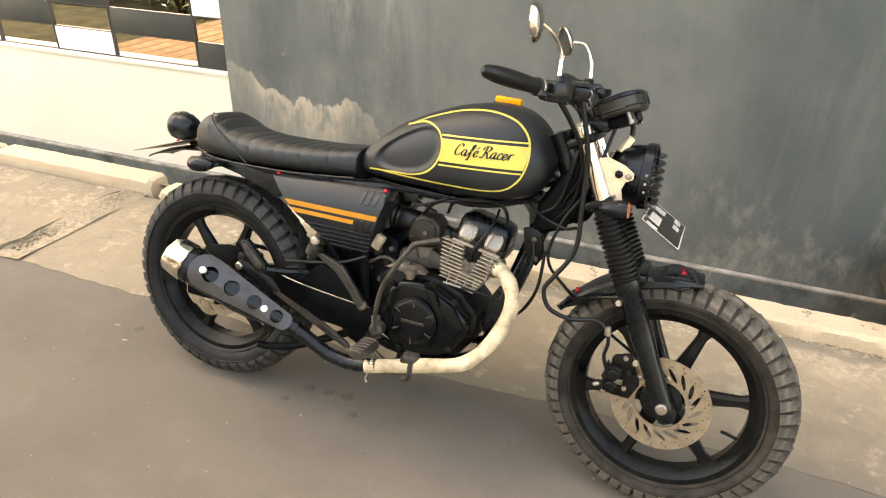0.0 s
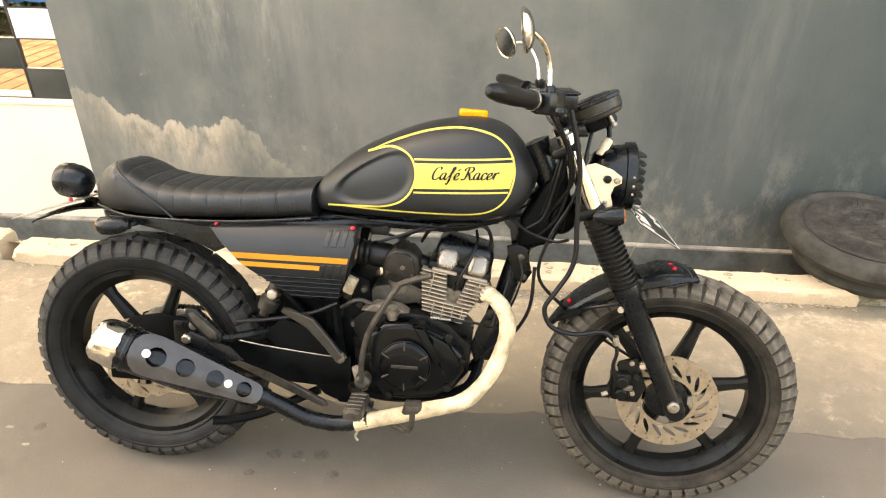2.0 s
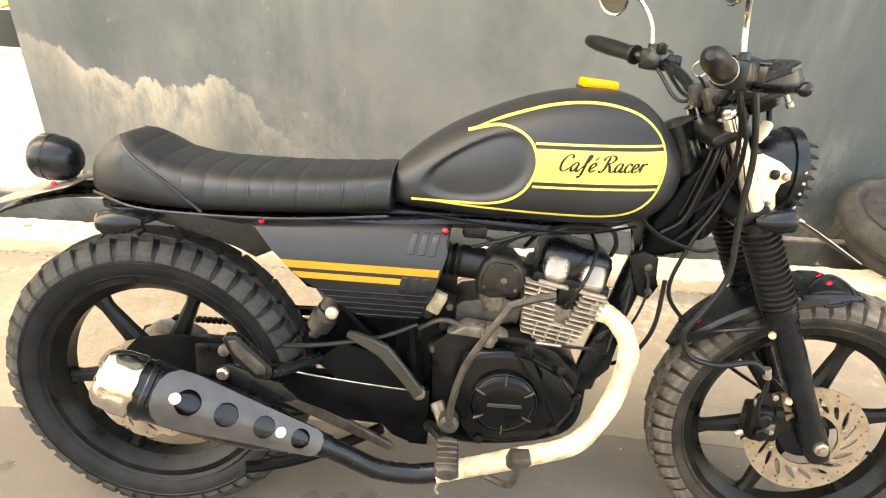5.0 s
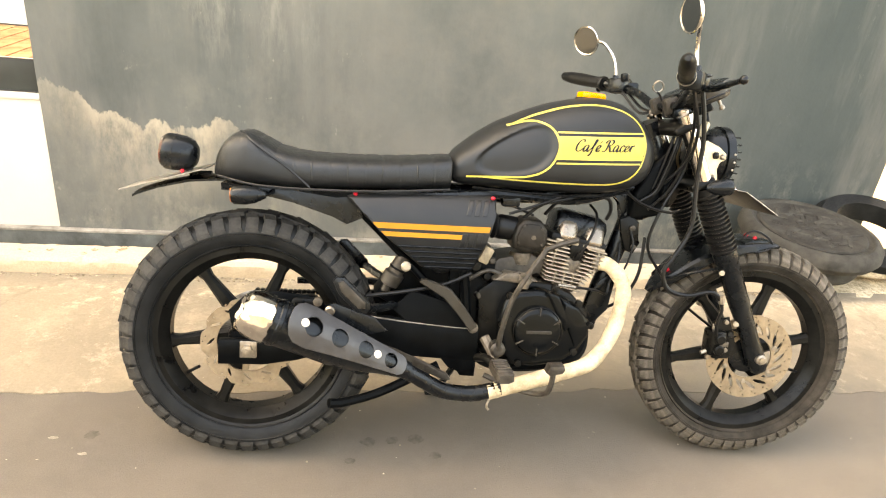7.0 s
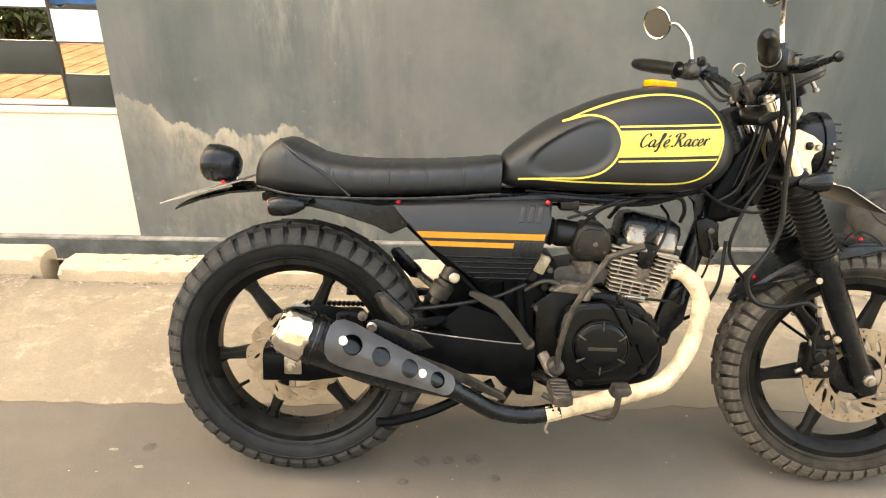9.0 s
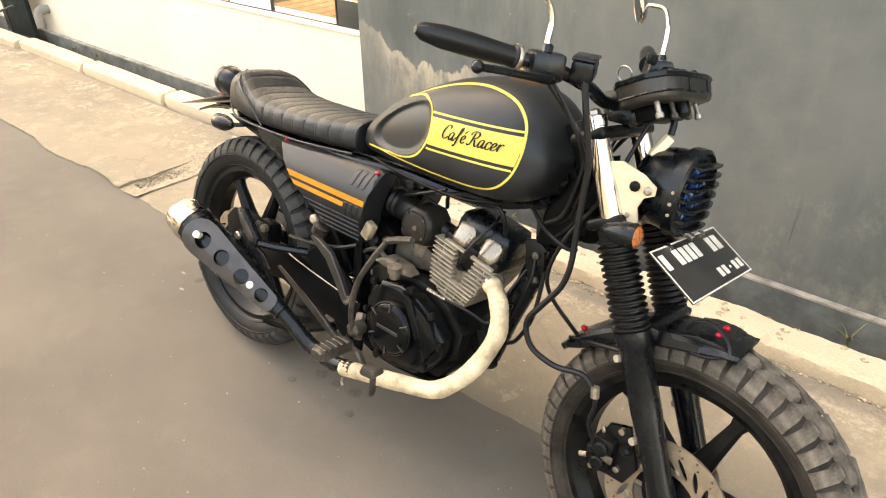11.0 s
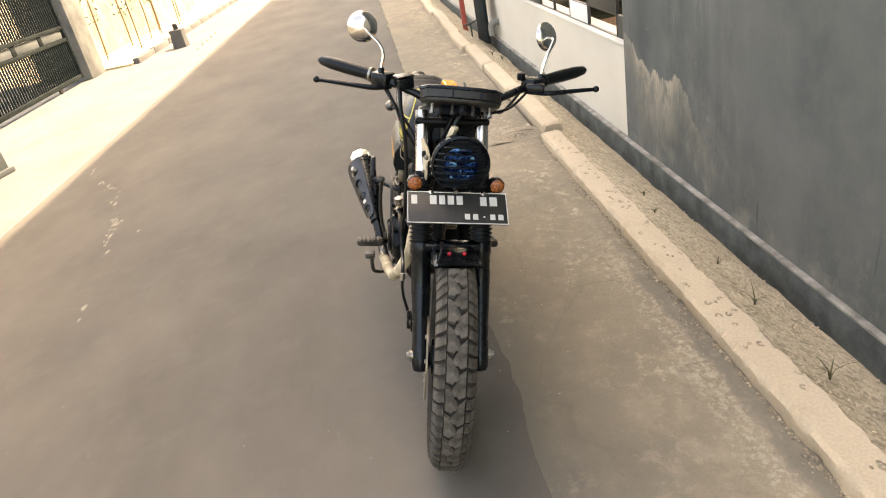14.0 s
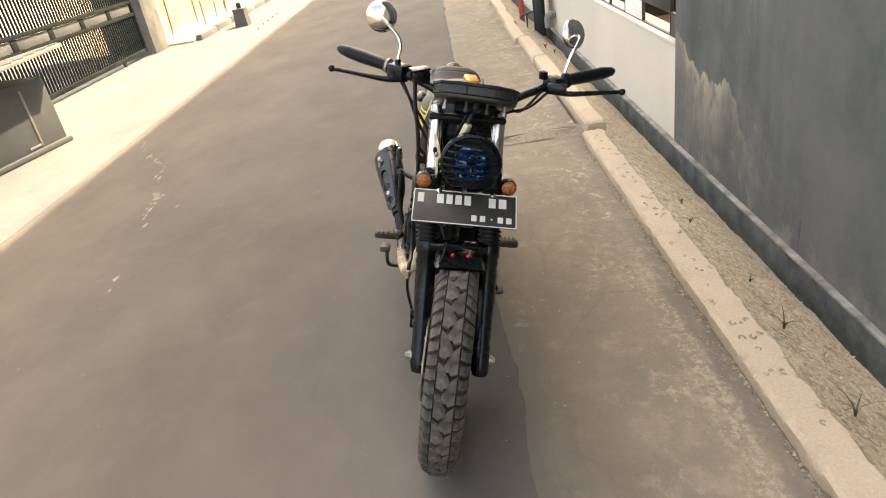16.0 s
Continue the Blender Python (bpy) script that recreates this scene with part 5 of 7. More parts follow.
# tail
for s in (-1, 1):
    part("subframe_rail", prism([(-0.045, 0.700), (0.05, 0.699), (0.25, 0.700), (0.262, 0.640), (0.225, 0.622), (0.19, 0.640), (0.10, 0.668), (0.0, 0.688)], s * 0.086 - 0.005, s * 0.086 + 0.005, 0.002), BLACK, bike)
    part("subframe_tube", tube([(0.24, s * 0.080, 0.668), (0.31, s * 0.070, 0.60), (0.41, s * 0.068, 0.50), (0.48, s * 0.070, 0.42)], 0.0095, 8), DULL, bike)
    b = part("rear_turn_signal", lathe([(0.0, -0.040), (0.017, -0.040), (0.021, -0.034), (0.022, -0.010), (0.018, 0.012), (0.008, 0.034), (0.0, 0.038)], (0.010, s * 0.136, 0.687), (1, 0, 0.05), 20), BLACK, bike)
    part("lens", lathe([(0.0, 0.0), (0.0165, 0.0), (0.0165, 0.003), (0.0, 0.006)], (-0.029, s * 0.136, 0.685), (-1, 0, -0.05), 16), BROWNLENS, b)
    part("stalk", tube([(0.037, s * 0.136, 0.689), (0.050, s * 0.11, 0.690), (0.055, s * 0.08, 0.694)], 0.006, 8, 3), BLACK, b)
lamp = part("tail_lamp", lathe([(0.0, -0.048), (0.020, -0.046), (0.034, -0.036), (0.0415, -0.018), (0.043, 0.004), (0.043, 0.022), (0.040, 0.028), (0.0, 0.03)], (-0.178, 0.0, 0.760), (-1, 0, 0.10), 28), BLACK, bike, "round black tail lamp")
part("lens", lathe([(0.039, 0.0), (0.034, 0.006), (0.0, 0.010)], (-0.207, 0.0, 0.763), (-1, 0, 0.10), 24), material("dark red lens", (0.035, 0.002, 0.003), 0.15, 0, 0.1, 60, 0.2), lamp)
part("seam", lathe([(0.0435, -0.001), (0.0445, 0.0), (0.0435, 0.001)], (-0.183, 0.0, 0.7605), (-1, 0, 0.10), 28), BLACK, lamp)
part("stalk", tube([(-0.155, 0, 0.725), (-0.140, 0, 0.712), (-0.10, 0, 0.712)], 0.009, 8, 4), BLACK, lamp)
bm = loft([[(x, y, z + (0.006 - 0.010 * (y / 0.06) ** 2) + dz) for y, dz in [(-0.05 * f, 0) for f in (1, 0.5, 0, -0.5, -1)] + [(-0.05 * f, -0.005) for f in (-1, -0.5, 0, 0.5, 1)]]
          for x, z, f_ in ((-0.268, 0.662, 1), (-0.255, 0.669, 1), (-0.21, 0.686, 1), (-0.14, 0.704, 1), (-0.05, 0.712, 1), (0.05, 0.705, 1))])
part("rear_mudguard", bm, BLACK, bike, "short black rear mudguard")
rp = part("rear_plate", box((-0.095, -0.10, -0.0012), (0.095, 0.10, 0.0012), 0.0008, pose(-0.190, 0, 0.706, 0, -17, 0)), STEEL, bike, "thin metal plate seen edge-on over the mudguard")
for s in (-1, 1):
    part("plate_bolt", lathe([(0.0045, 0), (0.0045, 0.006), (0.0025, 0.008)], (-0.155, s * 0.05, 0.719), (-0.3, 0, 1), 8), CHROME if s > 0 else RED, rp)

# side panels
SP = [(0.224, 0.692), (0.240, 0.699), (0.566, 0.712), (0.579, 0.704), (0.575, 0.67), (0.556, 0.60), (0.536, 0.530), (0.526, 0.522), (0.43, 0.520), (0.405, 0.530), (0.30, 0.620)]
for s in (-1, 1):
    def leaned(bm):
        """Leans the upper part of the panel inwards."""
        bmesh.ops.bisect_plane(bm, geom=bm.verts[:] + bm.edges[:] + bm.faces[:], plane_co=(0, 0, 0.656), plane_no=(0, 0, 1))
        bmesh.ops.bisect_plane(bm, geom=bm.verts[:] + bm.edges[:] + bm.faces[:], plane_co=(0, 0, 0.690), plane_no=(0, 0, 1))
        bmesh.ops.bisect_plane(bm, geom=bm.verts[:] + bm.edges[:] + bm.faces[:], plane_co=(0, 0, 0.603), plane_no=(0, 0, 1))
        for v in bm.verts:
            v.co.y -= s * (0.50 * max(0, v.co.z - 0.656) + 0.65 * max(0, v.co.z - 0.690) + 0.42 * max(0, 0.603 - v.co.z))
        return bm

    p = part("side_panel", leaned(prism(SP, s * 0.072, s * 0.136, 0.010, 3)), MATT, bike, "matt black ribbed side panel")
    y0, y1 = s * 0.1355, s * 0.1372
    part("stripe", prism([(0.283, 0.640), (0.563, 0.640), (0.560, 0.6265), (0.297, 0.6265)], y0, y1), GOLD, p)
    part("stripe", prism([(0.304, 0.6195), (0.496, 0.6185), (0.494, 0.6075), (0.316, 0.6085)], y0, y1), GOLD, p)
    for k in range(3):
        x = 0.503 + k * 0.019
        part("louvre", leaned(prism([(x, 0.664), (x + 0.012, 0.664), (x + 0.020, 0.700), (x + 0.008, 0.699)], y0 - s * 0.002, s * 0.1380, 0.0012, 1)), MATT, p)
        part("louvre", leaned(prism([(x - 0.012, 0.586), (x, 0.586), (x + 0.006, 0.622), (x - 0.006, 0.622)], y0 - s * 0.002, s * 0.1380, 0.0012, 1)), MATT, p)
    for k in range(5):
        z = 0.584 - k * 0.0132
        part("rib", leaned(box((0.345 + k * 0.017, min(y0, s * 0.1390), z - 0.0026), (0.548 - k * 0.004, max(y0, s * 0.1390), z + 0.0026), 0.0015, None, 1)), BLACK, p)
    for x, z in ((0.243, 0.704), (0.568, 0.716)):
        part("bolt", lathe([(0.0054, 0), (0.0054, 0.004), (0.003, 0.006), (0.0, 0.007)], (x, s * 0.108, z - (0.012 if x > 0.4 else 0.007)), (0, s * 0.5, 1), 12), RED, p)

# frame
part("backbone", tube([(0.20, 0, 0.675), (0.45, 0, 0.70), (0.75, 0, 0.715), (0.98, 0, 0.80)], 0.022, 12), BLACK, bike)
part("front_mount", prism([(0.922, 0.662), (0.952, 0.672), (0.978, 0.655), (0.970, 0.632), (0.986, 0.600), (0.970, 0.570), (0.948, 0.578), (0.932, 0.615)], -0.036, -0.020, 0.006), DUSTY, bike)
part("mount_bolt", lathe([(0.008, 0), (0.008, 0.007), (0.004, 0.009), (0, 0.009)], (0.957, -0.036, 0.640), (0, -1, 0), 8), DUSTGREY, bike)
part("mount_bolt", lathe([(0.007, 0), (0.007, 0.006), (0.004, 0.008), (0, 0.008)], (0.966, -0.036, 0.590), (0, -1, 0), 8), DUSTGREY, bike)
part("steering_head", lathe([(0.0, -0.095), (0.034, -0.09), (0.030, -0.05), (0.030, 0.05), (0.036, 0.08), (0.0, 0.085)], (1.005, 0.006, 0.835), (-0.436, 0, 0.9), 24), BLACK, bike)
part("downtube", tube([(1.005, 0.004, 0.79), (0.965, 0, 0.68), (0.925, 0, 0.54), (0.90, 0, 0.46), (0.875, 0, 0.36)], 0.025, 12), BLACK, bike)
part("gusset", prism([(0.90, 0.725), (1.02, 0.79), (0.995, 0.735), (0.955, 0.64), (0.935, 0.65), (0.93, 0.70)], -0.012, 0.012, 0.003), BLACK, bike)
part("neck_plate", prism([(0.945, 0.662), (0.985, 0.660), (1.020, 0.690), (1.052, 0.705), (1.062, 0.780), (1.046, 0.862), (0.985, 0.800), (0.950, 0.730)], -0.040, 0.044, 0.014, 3), DULL, bike)
horn = part("horn", lathe([(0.0, -0.016), (0.024, -0.014), (0.038, -0.004), (0.040, 0.002), (0.040, 0.008), (0.034, 0.012), (0.012, 0.010), (0.0, 0.013)], (1.048, -0.022, 0.738), (0.55, -0.8, -0.1), 28), DULL, bike, "round black horn behind the fork")
part("horn_bracket", tube([(1.045, -0.012, 0.742), (1.030, 0.0, 0.770), (1.020, 0.004, 0.800)], 0.006, 6, 3), BLACK, horn)
for k, (dx, dy) in enumerate(((0.0, 0.0), (0.010, 0.008), (-0.006, 0.014))):
    part("loom_tube", tube([(1.040 + dx, -0.060 + dy, 0.905), (1.030 + dx, -0.066 + dy, 0.86), (1.018 + dx, -0.058 + dy, 0.80), (1.000 + dx, -0.050 + dy, 0.74), (0.965 + dx, -0.044 + dy, 0.712)], 0.0050 - 0.0006 * k, 8, 4), HOSE, bike)
part("engine_mount", prism([(0.885, 0.50), (0.93, 0.52), (0.915, 0.42), (0.86, 0.36), (0.845, 0.40), (0.865, 0.46)], -0.045, -0.037, 0.002), BLACK, bike)
for s in (-1, 1):
    part("lower_cradle", tube([(0.875, 0, 0.37), (0.84, s * 0.06, 0.295), (0.70, s * 0.09, 0.275), (0.58, s * 0.095, 0.29), (0.54, s * 0.095, 0.36), (0.52, s * 0.09, 0.48), (0.50, s * 0.08, 0.66)], 0.013, 8), DULL, bike)
    part("upper_tube", tube([(0.24, s * 0.08, 0.690), (0.45, s * 0.085, 0.702), (0.60, s * 0.07, 0.712), (0.80, s * 0.04, 0.705), (0.95, s * 0.02, 0.745)], 0.012, 8), BLACK, bike)
part("bracket_plate", prism([(0.39, 0.470), (0.47, 0.448), (0.535, 0.405), (0.556, 0.372), (0.558, 0.275), (0.52, 0.262), (0.49, 0.275), (0.42, 0.36), (0.34, 0.425)], -0.108, -0.098, 0.003), DULL, bike)
part("heel_bar", loft([[(x + u * nx, -0.137 + y, z + u * nz) for u, y in ((-h, -0.005), (-h * 0.8, -0.008), (h * 0.8, -0.008), (h, -0.005), (h, 0.005), (-h, 0.005))] for x, z, h, nx, nz in ((0.404, 0.505, 0.004, 0.4, 0.9), (0.416, 0.502, 0.008, 0.4, 0.9), (0.470, 0.476, 0.014, 0.6, 0.8), (0.510, 0.430, 0.012, 0.75, 0.66), (0.540, 0.390, 0.011, 0.8, 0.6))]), GREYPL, bike, "dusty grey footrest guard")
part("pivot_bolt", lathe([(0.013, 0), (0.013, 0.012), (0.009, 0.015), (0.0, 0.016)], (0.540, -0.128, 0.390), (0, -1, 0), 12), ALLOY, bike)
part("inner_mudguard", prism([(0.30, 0.44), (0.36, 0.52), (0.44, 0.60), (0.50, 0.62), (0.50, 0.40), (0.40, 0.38)], -0.05, 0.05, 0.01), DULL, bike)
part("chain_guard", prism([(0.10, 0.44), (0.30, 0.445), (0.42, 0.43), (0.42, 0.415), (0.30, 0.43), (0.10, 0.425)], 0.08, 0.10, 0.003), BLACK, bike)
for s in (-1, 1):
    arm = part("swing_arm", loft([[(x, s * 0.098 + y, z + dz) for y, dz in ((-0.013, -h * 0.8), (-0.013, h * 0.8), (-0.009, h), (0.009, h), (0.013, h * 0.8), (0.013, -h * 0.8), (0.009, -h), (-0.009, -h))]
               for x, z, h in ((-0.064, 0.303, 0.030), (0.04, 0.305, 0.032), (0.12, 0.320, 0.034), (0.20, 0.356, 0.044), (0.26, 0.366, 0.044), (0.33, 0.352, 0.045), (0.45, 0.341, 0.042), (0.56, 0.335, 0.044))]), DULL, bike, "black box-section swing arm")
    # Bright strip added along the top edge to paint in its glint.
    part("worn_edge", tube([(0.215, s * 0.110, 0.404), (0.255, s * 0.110, 0.411), (0.298, s * 0.110, 0.402), (0.385, s * 0.110, 0.391), (0.495, s * 0.110, 0.381), (0.55, s * 0.108, 0.378)], lambda u: 0.0024 - 0.0012 * u, 6, 5), STEEL, arm, "bright strip added as the glint of the upper edge")
    part("axle_plate", box((-0.014, s * 0.113 - 0.002, 0.292), (0.026, s * 0.113 + 0.002, 0.334), 0.003), STEEL, arm)
    part("axle_nut", lathe([(0.013, 0), (0.013, 0.010), (0.007, 0.011), (0.007, 0.018), (0.0, 0.019)], (0.004, s * 0.114, 0.313), (0, s, 0), 6), STEEL, arm)
part("brake_stay", prism([(0.235, 0.352), (0.250, 0.362), (0.36, 0.322), (0.49, 0.258), (0.50, 0.243), (0.485, 0.240), (0.35, 0.300)], -0.112, -0.100, 0.003), DUSTGREY, bike)
part("pivot_plate", prism([(0.255, 0.400), (0.383, 0.398), (0.544, 0.392), (0.566, 0.330), (0.562, 0.245), (0.525, 0.247), (0.47, 0.318), (0.345, 0.338), (0.245, 0.362)], -0.094, -0.084, 0.003), DULL, bike)
part("caliper_plate", prism([(-0.035, 0.345), (-0.045, 0.40), (-0.01, 0.437), (0.07, 0.452), (0.165, 0.440), (0.172, 0.37), (0.06, 0.335), (0.02, 0.35)], -0.088, -0.080, 0.004), DULL, bike)
part("cream_bolt", lathe([(0.0115, 0), (0.0115, 0.010), (0.008, 0.014), (0.0, 0.014)], (0.197, -0.200, 0.445), (0, -1, 0), 14), CAPMETAL, bike)
cal = part("rear_caliper", box((0.10, -0.095, 0.365), (0.165, -0.045, 0.44), 0.012), DUSTY, bike)
part("caliper_bolt", lathe([(0.011, 0), (0.011, 0.012), (0.0, 0.014)], (0.165, -0.10, 0.435), (0, -1, 0), 10), ALLOY, cal)
shock = part("shock_absorber", lathe([(0.012, 0), (0.012, 0.015), (0.024, 0.02), (0.026, 0.05), (0.020, 0.055), (0.020, 0.10), (0.0, 0.105)], (0.325, -0.055, 0.455), (0.45, -0.05, 0.9), 20), DUSTGREY, bike, "alloy shock with a red collar")
part("collar", lathe([(0.021, 0), (0.0220, 0.002), (0.021, 0.005)], (0.353, -0.058, 0.512), (0.45, -0.05, 0.9), 20), DULL, shock)
part("top_bolt", lathe([(0.012, 0), (0.012, 0.008), (0.008, 0.012), (0.0, 0.013)], (0.370, -0.106, 0.531), (0, -1, 0), 14), BOLTCREAM, bike)
# chain and sprocket
sp = part("sprocket", lathe([(0.05, -0.002), (0.088, -0.002), (0.092, 0), (0.088, 0.002), (0.05, 0.002)], (0.0, 0.068, 0.316), (0, 1, 0), 40, True), STEEL, bike)
chain = part("chain", tube([(0.0, 0.069, 0.408), (0.26, 0.069, 0.412), (0.52, 0.069, 0.44), (0.56, 0.069, 0.41), (0.52, 0.069, 0.375), (0.26, 0.069, 0.287), (0.0, 0.069, 0.224), (-0.07, 0.069, 0.25), (-0.092, 0.069, 0.316), (-0.07, 0.069, 0.38)], 0.003, 6, 6, True), DUSTY, bike, "oily drive chain")
link = finish("link", box((-0.0058, -0.009, -0.0055), (0.0058, 0.009, 0.0055), 0.003, None, 1), DUSTY)
for k in range(46):
    u = k / 45
    o = part("link", link, None, chain)
    o.matrix_basis = pose(0.54 * u, 0.069, 0.408 + 0.032 * u - 0.012 * math.sin(math.pi * u))

# footrests
for s in (-1, 1):
    fp = part("passenger_footrest", prism([(0.193, 0.498), (0.200, 0.507), (0.219, 0.508), (0.279, 0.450), (0.280, 0.436), (0.272, 0.424), (0.248, 0.427), (0.206, 0.470)], s * 0.208 - 0.009, s * 0.208 + 0.009, 0.004), BLACK, bike, "folded passenger footrest")
    part("rubber_pad", prism([(0.205, 0.497), (0.218, 0.500), (0.268, 0.452), (0.267, 0.438), (0.252, 0.437), (0.213, 0.475)], s * 0.217 - 0.004, s * 0.217 + 0.004, 0.003), DUSTGREY, fp, "dusty grey pad")
    fp.matrix_basis = Matrix.Translation((0.008, 0, 0.018))
    part("hinge", tube([(0.272, s * 0.208, 0.436), (0.300, s * 0.165, 0.425), (0.34, s * 0.105, 0.415)], 0.011, 8, 3), BLACK, fp)
    pg = part("footrest", loft([[(0.600 + x * f * 0.85, s * y, 0.314 + z * f) for x, z in ((-0.026, -0.008), (-0.024, 0.010), (-0.01, 0.015), (0.01, 0.015), (0.024, 0.010), (0.026, -0.008), (0.012, -0.014), (-0.012, -0.014))] for y, f in ((0.172, 0.7), (0.18, 1), (0.262, 1), (0.270, 0.7))]), DUSTGREY, bike, "ribbed rubber rider footrest")
    for k in range(5):
        y = s * (0.190 + 0.016 * k)
        part("tread_rib", box((0.581, y - 0.005, 0.326), (0.619, y + 0.005, 0.3305), 0.002, None, 1), DUSTGREY, pg)
    part("bracket", tube([(0.60, s * 0.178, 0.312), (0.575, s * 0.14, 0.315), (0.56, s * 0.10, 0.30)], 0.011, 8, 3), DUSTY, pg)
bp = part("brake_pedal", tube([(0.58, -0.120, 0.262), (0.64, -0.140, 0.240), (0.690, -0.170, 0.236), (0.716, -0.202, 0.250), (0.726, -0.212, 0.272), (0.729, -0.216, 0.314)], 0.0070, 8), DUSTGREY, bike)
part("pad", prism([(0.706, 0.316), (0.713, 0.310), (0.743, 0.315), (0.751, 0.324), (0.747, 0.336), (0.713, 0.335)], -0.240, -0.204, 0.006), DUSTGREY, bp, "dusty grey pedal pad")
st = part("side_stand", tube([(0.585, 0.10, 0.27), (0.55, 0.155, 0.17), (0.515, 0.225, 0.062)], 0.010, 8), BLACK, bike)
part("foot", box((0.480, 0.215, 0.050), (0.545, 0.255, 0.058), 0.002), BLACK, st)
part("centre_stand", tube([(0.47, -0.08, 0.27), (0.33, -0.09, 0.20), (0.24, -0.10, 0.175), (0.20, -0.115, 0.178)], 0.012, 8), DULL, bike)

# engine
CASE = [(0.555, 0.47), (0.60, 0.505), (0.74, 0.495), (0.80, 0.470), (0.85, 0.420), (0.845, 0.345), (0.80, 0.285), (0.62, 0.278), (0.565, 0.31)]
part("crankcase", prism(CASE, -0.085, 0.085, 0.012), DUSTY, bike, "dusty black crankcase")
part("rear_case", prism([(0.480, 0.575), (0.545, 0.590), (0.600, 0.565), (0.605, 0.30), (0.520, 0.27), (0.490, 0.36)], -0.066, 0.066, 0.010), DULL, bike)
for x, z, r in ((0.545, 0.530, 0.016), (0.575, 0.505, 0.012), (0.522, 0.480, 0.014), (0.560, 0.455, 0.010), (0.585, 0.545, 0.009)):
    part("case_boss", lathe([(r, 0), (r, 0.014), (r * 0.7, 0.019), (0, 0.020)], (x, -0.064, z), (0.1, -1, 0.1), 14), DUSTGREY if r < 0.012 else DUSTY, bike)
part("linkage", tube([(0.53, -0.085, 0.50), (0.575, -0.092, 0.525), (0.62, -0.095, 0.515), (0.655, -0.10, 0.525)], 0.0055, 8, 4), DUSTGREY, bike)
part("case_lug", prism([(0.585, 0.505), (0.62, 0.525), (0.675, 0.520), (0.70, 0.505), (0.66, 0.498)], -0.112, -0.070, 0.006), ALLOY, bike)
COVER = [(0.603, 0.43), (0.615, 0.470), (0.645, 0.494), (0.70, 0.500), (0.745, 0.490), (0.79, 0.470), (0.835, 0.425), (0.838, 0.385), (0.815, 0.345), (0.77, 0.312), (0.70, 0.300), (0.645, 0.305), (0.612, 0.345)]
COVER = [(x, z - 0.009) for x, z in COVER]
cov = part("clutch_cover", prism(COVER, -0.138, -0.085, 0.014, 3), COVERPAINT, bike, "black painted clutch cover")
part("round_cap", lathe([(0.062, -0.02), (0.062, 0.0), (0.060, 0.010), (0.056, 0.016), (0.050, 0.0185), (0.030, 0.0195), (0.0, 0.020)], (0.699, -0.140, 0.390), (0, -1, 0), 48), COVERPAINT, cov)
for k in range(6):
    a = 2 * math.pi * k / 6 + 0.52
    part("notch", box((-0.0016, -0.004, -0.010), (0.0016, 0.003, 0.010), 0.0008, Matrix.Translation((0.699 + 0.052 * math.cos(a), -0.1565, 0.390 + 0.052 * math.sin(a))) @ Matrix.Rotation(math.pi / 2 - a, 4, "Y"), 1), DUSTGREY, cov)
part("cap_ring", lathe([(0.0605, 0.0085), (0.0625, 0.011), (0.0605, 0.0125)], (0.699, -0.140, 0.390), (0, -1, 0), 48, True), DUSTY, cov)
part("maker_bar", box((0.668, -0.1612, 0.3865), (0.732, -0.158, 0.3945), 0.001, None, 1), GREYPL, cov, "raised plain bar where lettering was")
for k, (x, z) in enumerate(((0.612, 0.40), (0.625, 0.475), (0.735, 0.497), (0.80, 0.462), (0.836, 0.405), (0.80, 0.335), (0.66, 0.302))):
    part("cover_bolt", lathe([(0.0085, 0), (0.0085, 0.012), (0.005, 0.013), (0.0, 0.013)], (x, -0.132, z), (0, -1, 0), 10), DUSTY, cov)
part("case_wedge", prism([(0.75, 0.475), (0.80, 0.450), (0.832, 0.40), (0.80, 0.35), (0.775, 0.40), (0.765, 0.44)], -0.146, -0.12, 0.008), COVERPAINT, cov)
part("case_wedge", prism([(0.715, 0.487), (0.745, 0.482), (0.785, 0.405), (0.77, 0.39)], -0.149, -0.12, 0.006), COVERPAINT, cov)
part("alternator_cover", prism([(0.62, 0.43), (0.66, 0.48), (0.74, 0.48), (0.81, 0.42), (0.80, 0.34), (0.72, 0.30), (0.64, 0.32)], 0.085, 0.14, 0.014), DUSTY, bike)
part("oil_cap", lathe([(0.012, 0), (0.012, 0.012), (0.016, 0.014), (0.016, 0.03), (0.0, 0.032)], (0.663, -0.115, 0.492), (0.05, -0.2, 1), 12), STEEL, bike)
part("gear_cover", prism([(0.575, 0.47), (0.60, 0.50), (0.72, 0.505), (0.73, 0.545), (0.69, 0.565), (0.61, 0.55), (0.565, 0.51)], -0.055, 0.055, 0.01), DUSTGREY, bike, "grimy cast upper case")
TILT = Matrix.Translation((0.778, 0, 0.478)) @ Matrix.Rotation(radians(11), 4, "Y")


def engine_box(lo, hi, bevel=0.003):
    return box(lo, hi, bevel, TILT)


cyl = part("cylinder_barrel", engine_box((-0.040, -0.050, -0.01), (0.044, 0.050, 0.13), 0.012), DUSTY, bike, "finned alloy cylinder")
for k in range(12):
    z = 0.003 + k * 0.0100
    w = 0.073 + (0.003 if 2 < k < 10 else 0.0)
    f0, f1 = -0.053 - 0.0022 * k, 0.047 + 0.0036 * k
    gap = 0.0 if k < 5 else 0.010 + 0.0022 * (k - 5)
    spans = [(f0, f1)] if k < 5 else [(f0, 0.008 - gap), (0.012 + gap, f1)]
    for a0, a1 in spans:
        part("cooling_fin", engine_box((a0, -w, z), (a1, w, z + 0.0036), 0.0013), FINMETAL, cyl)
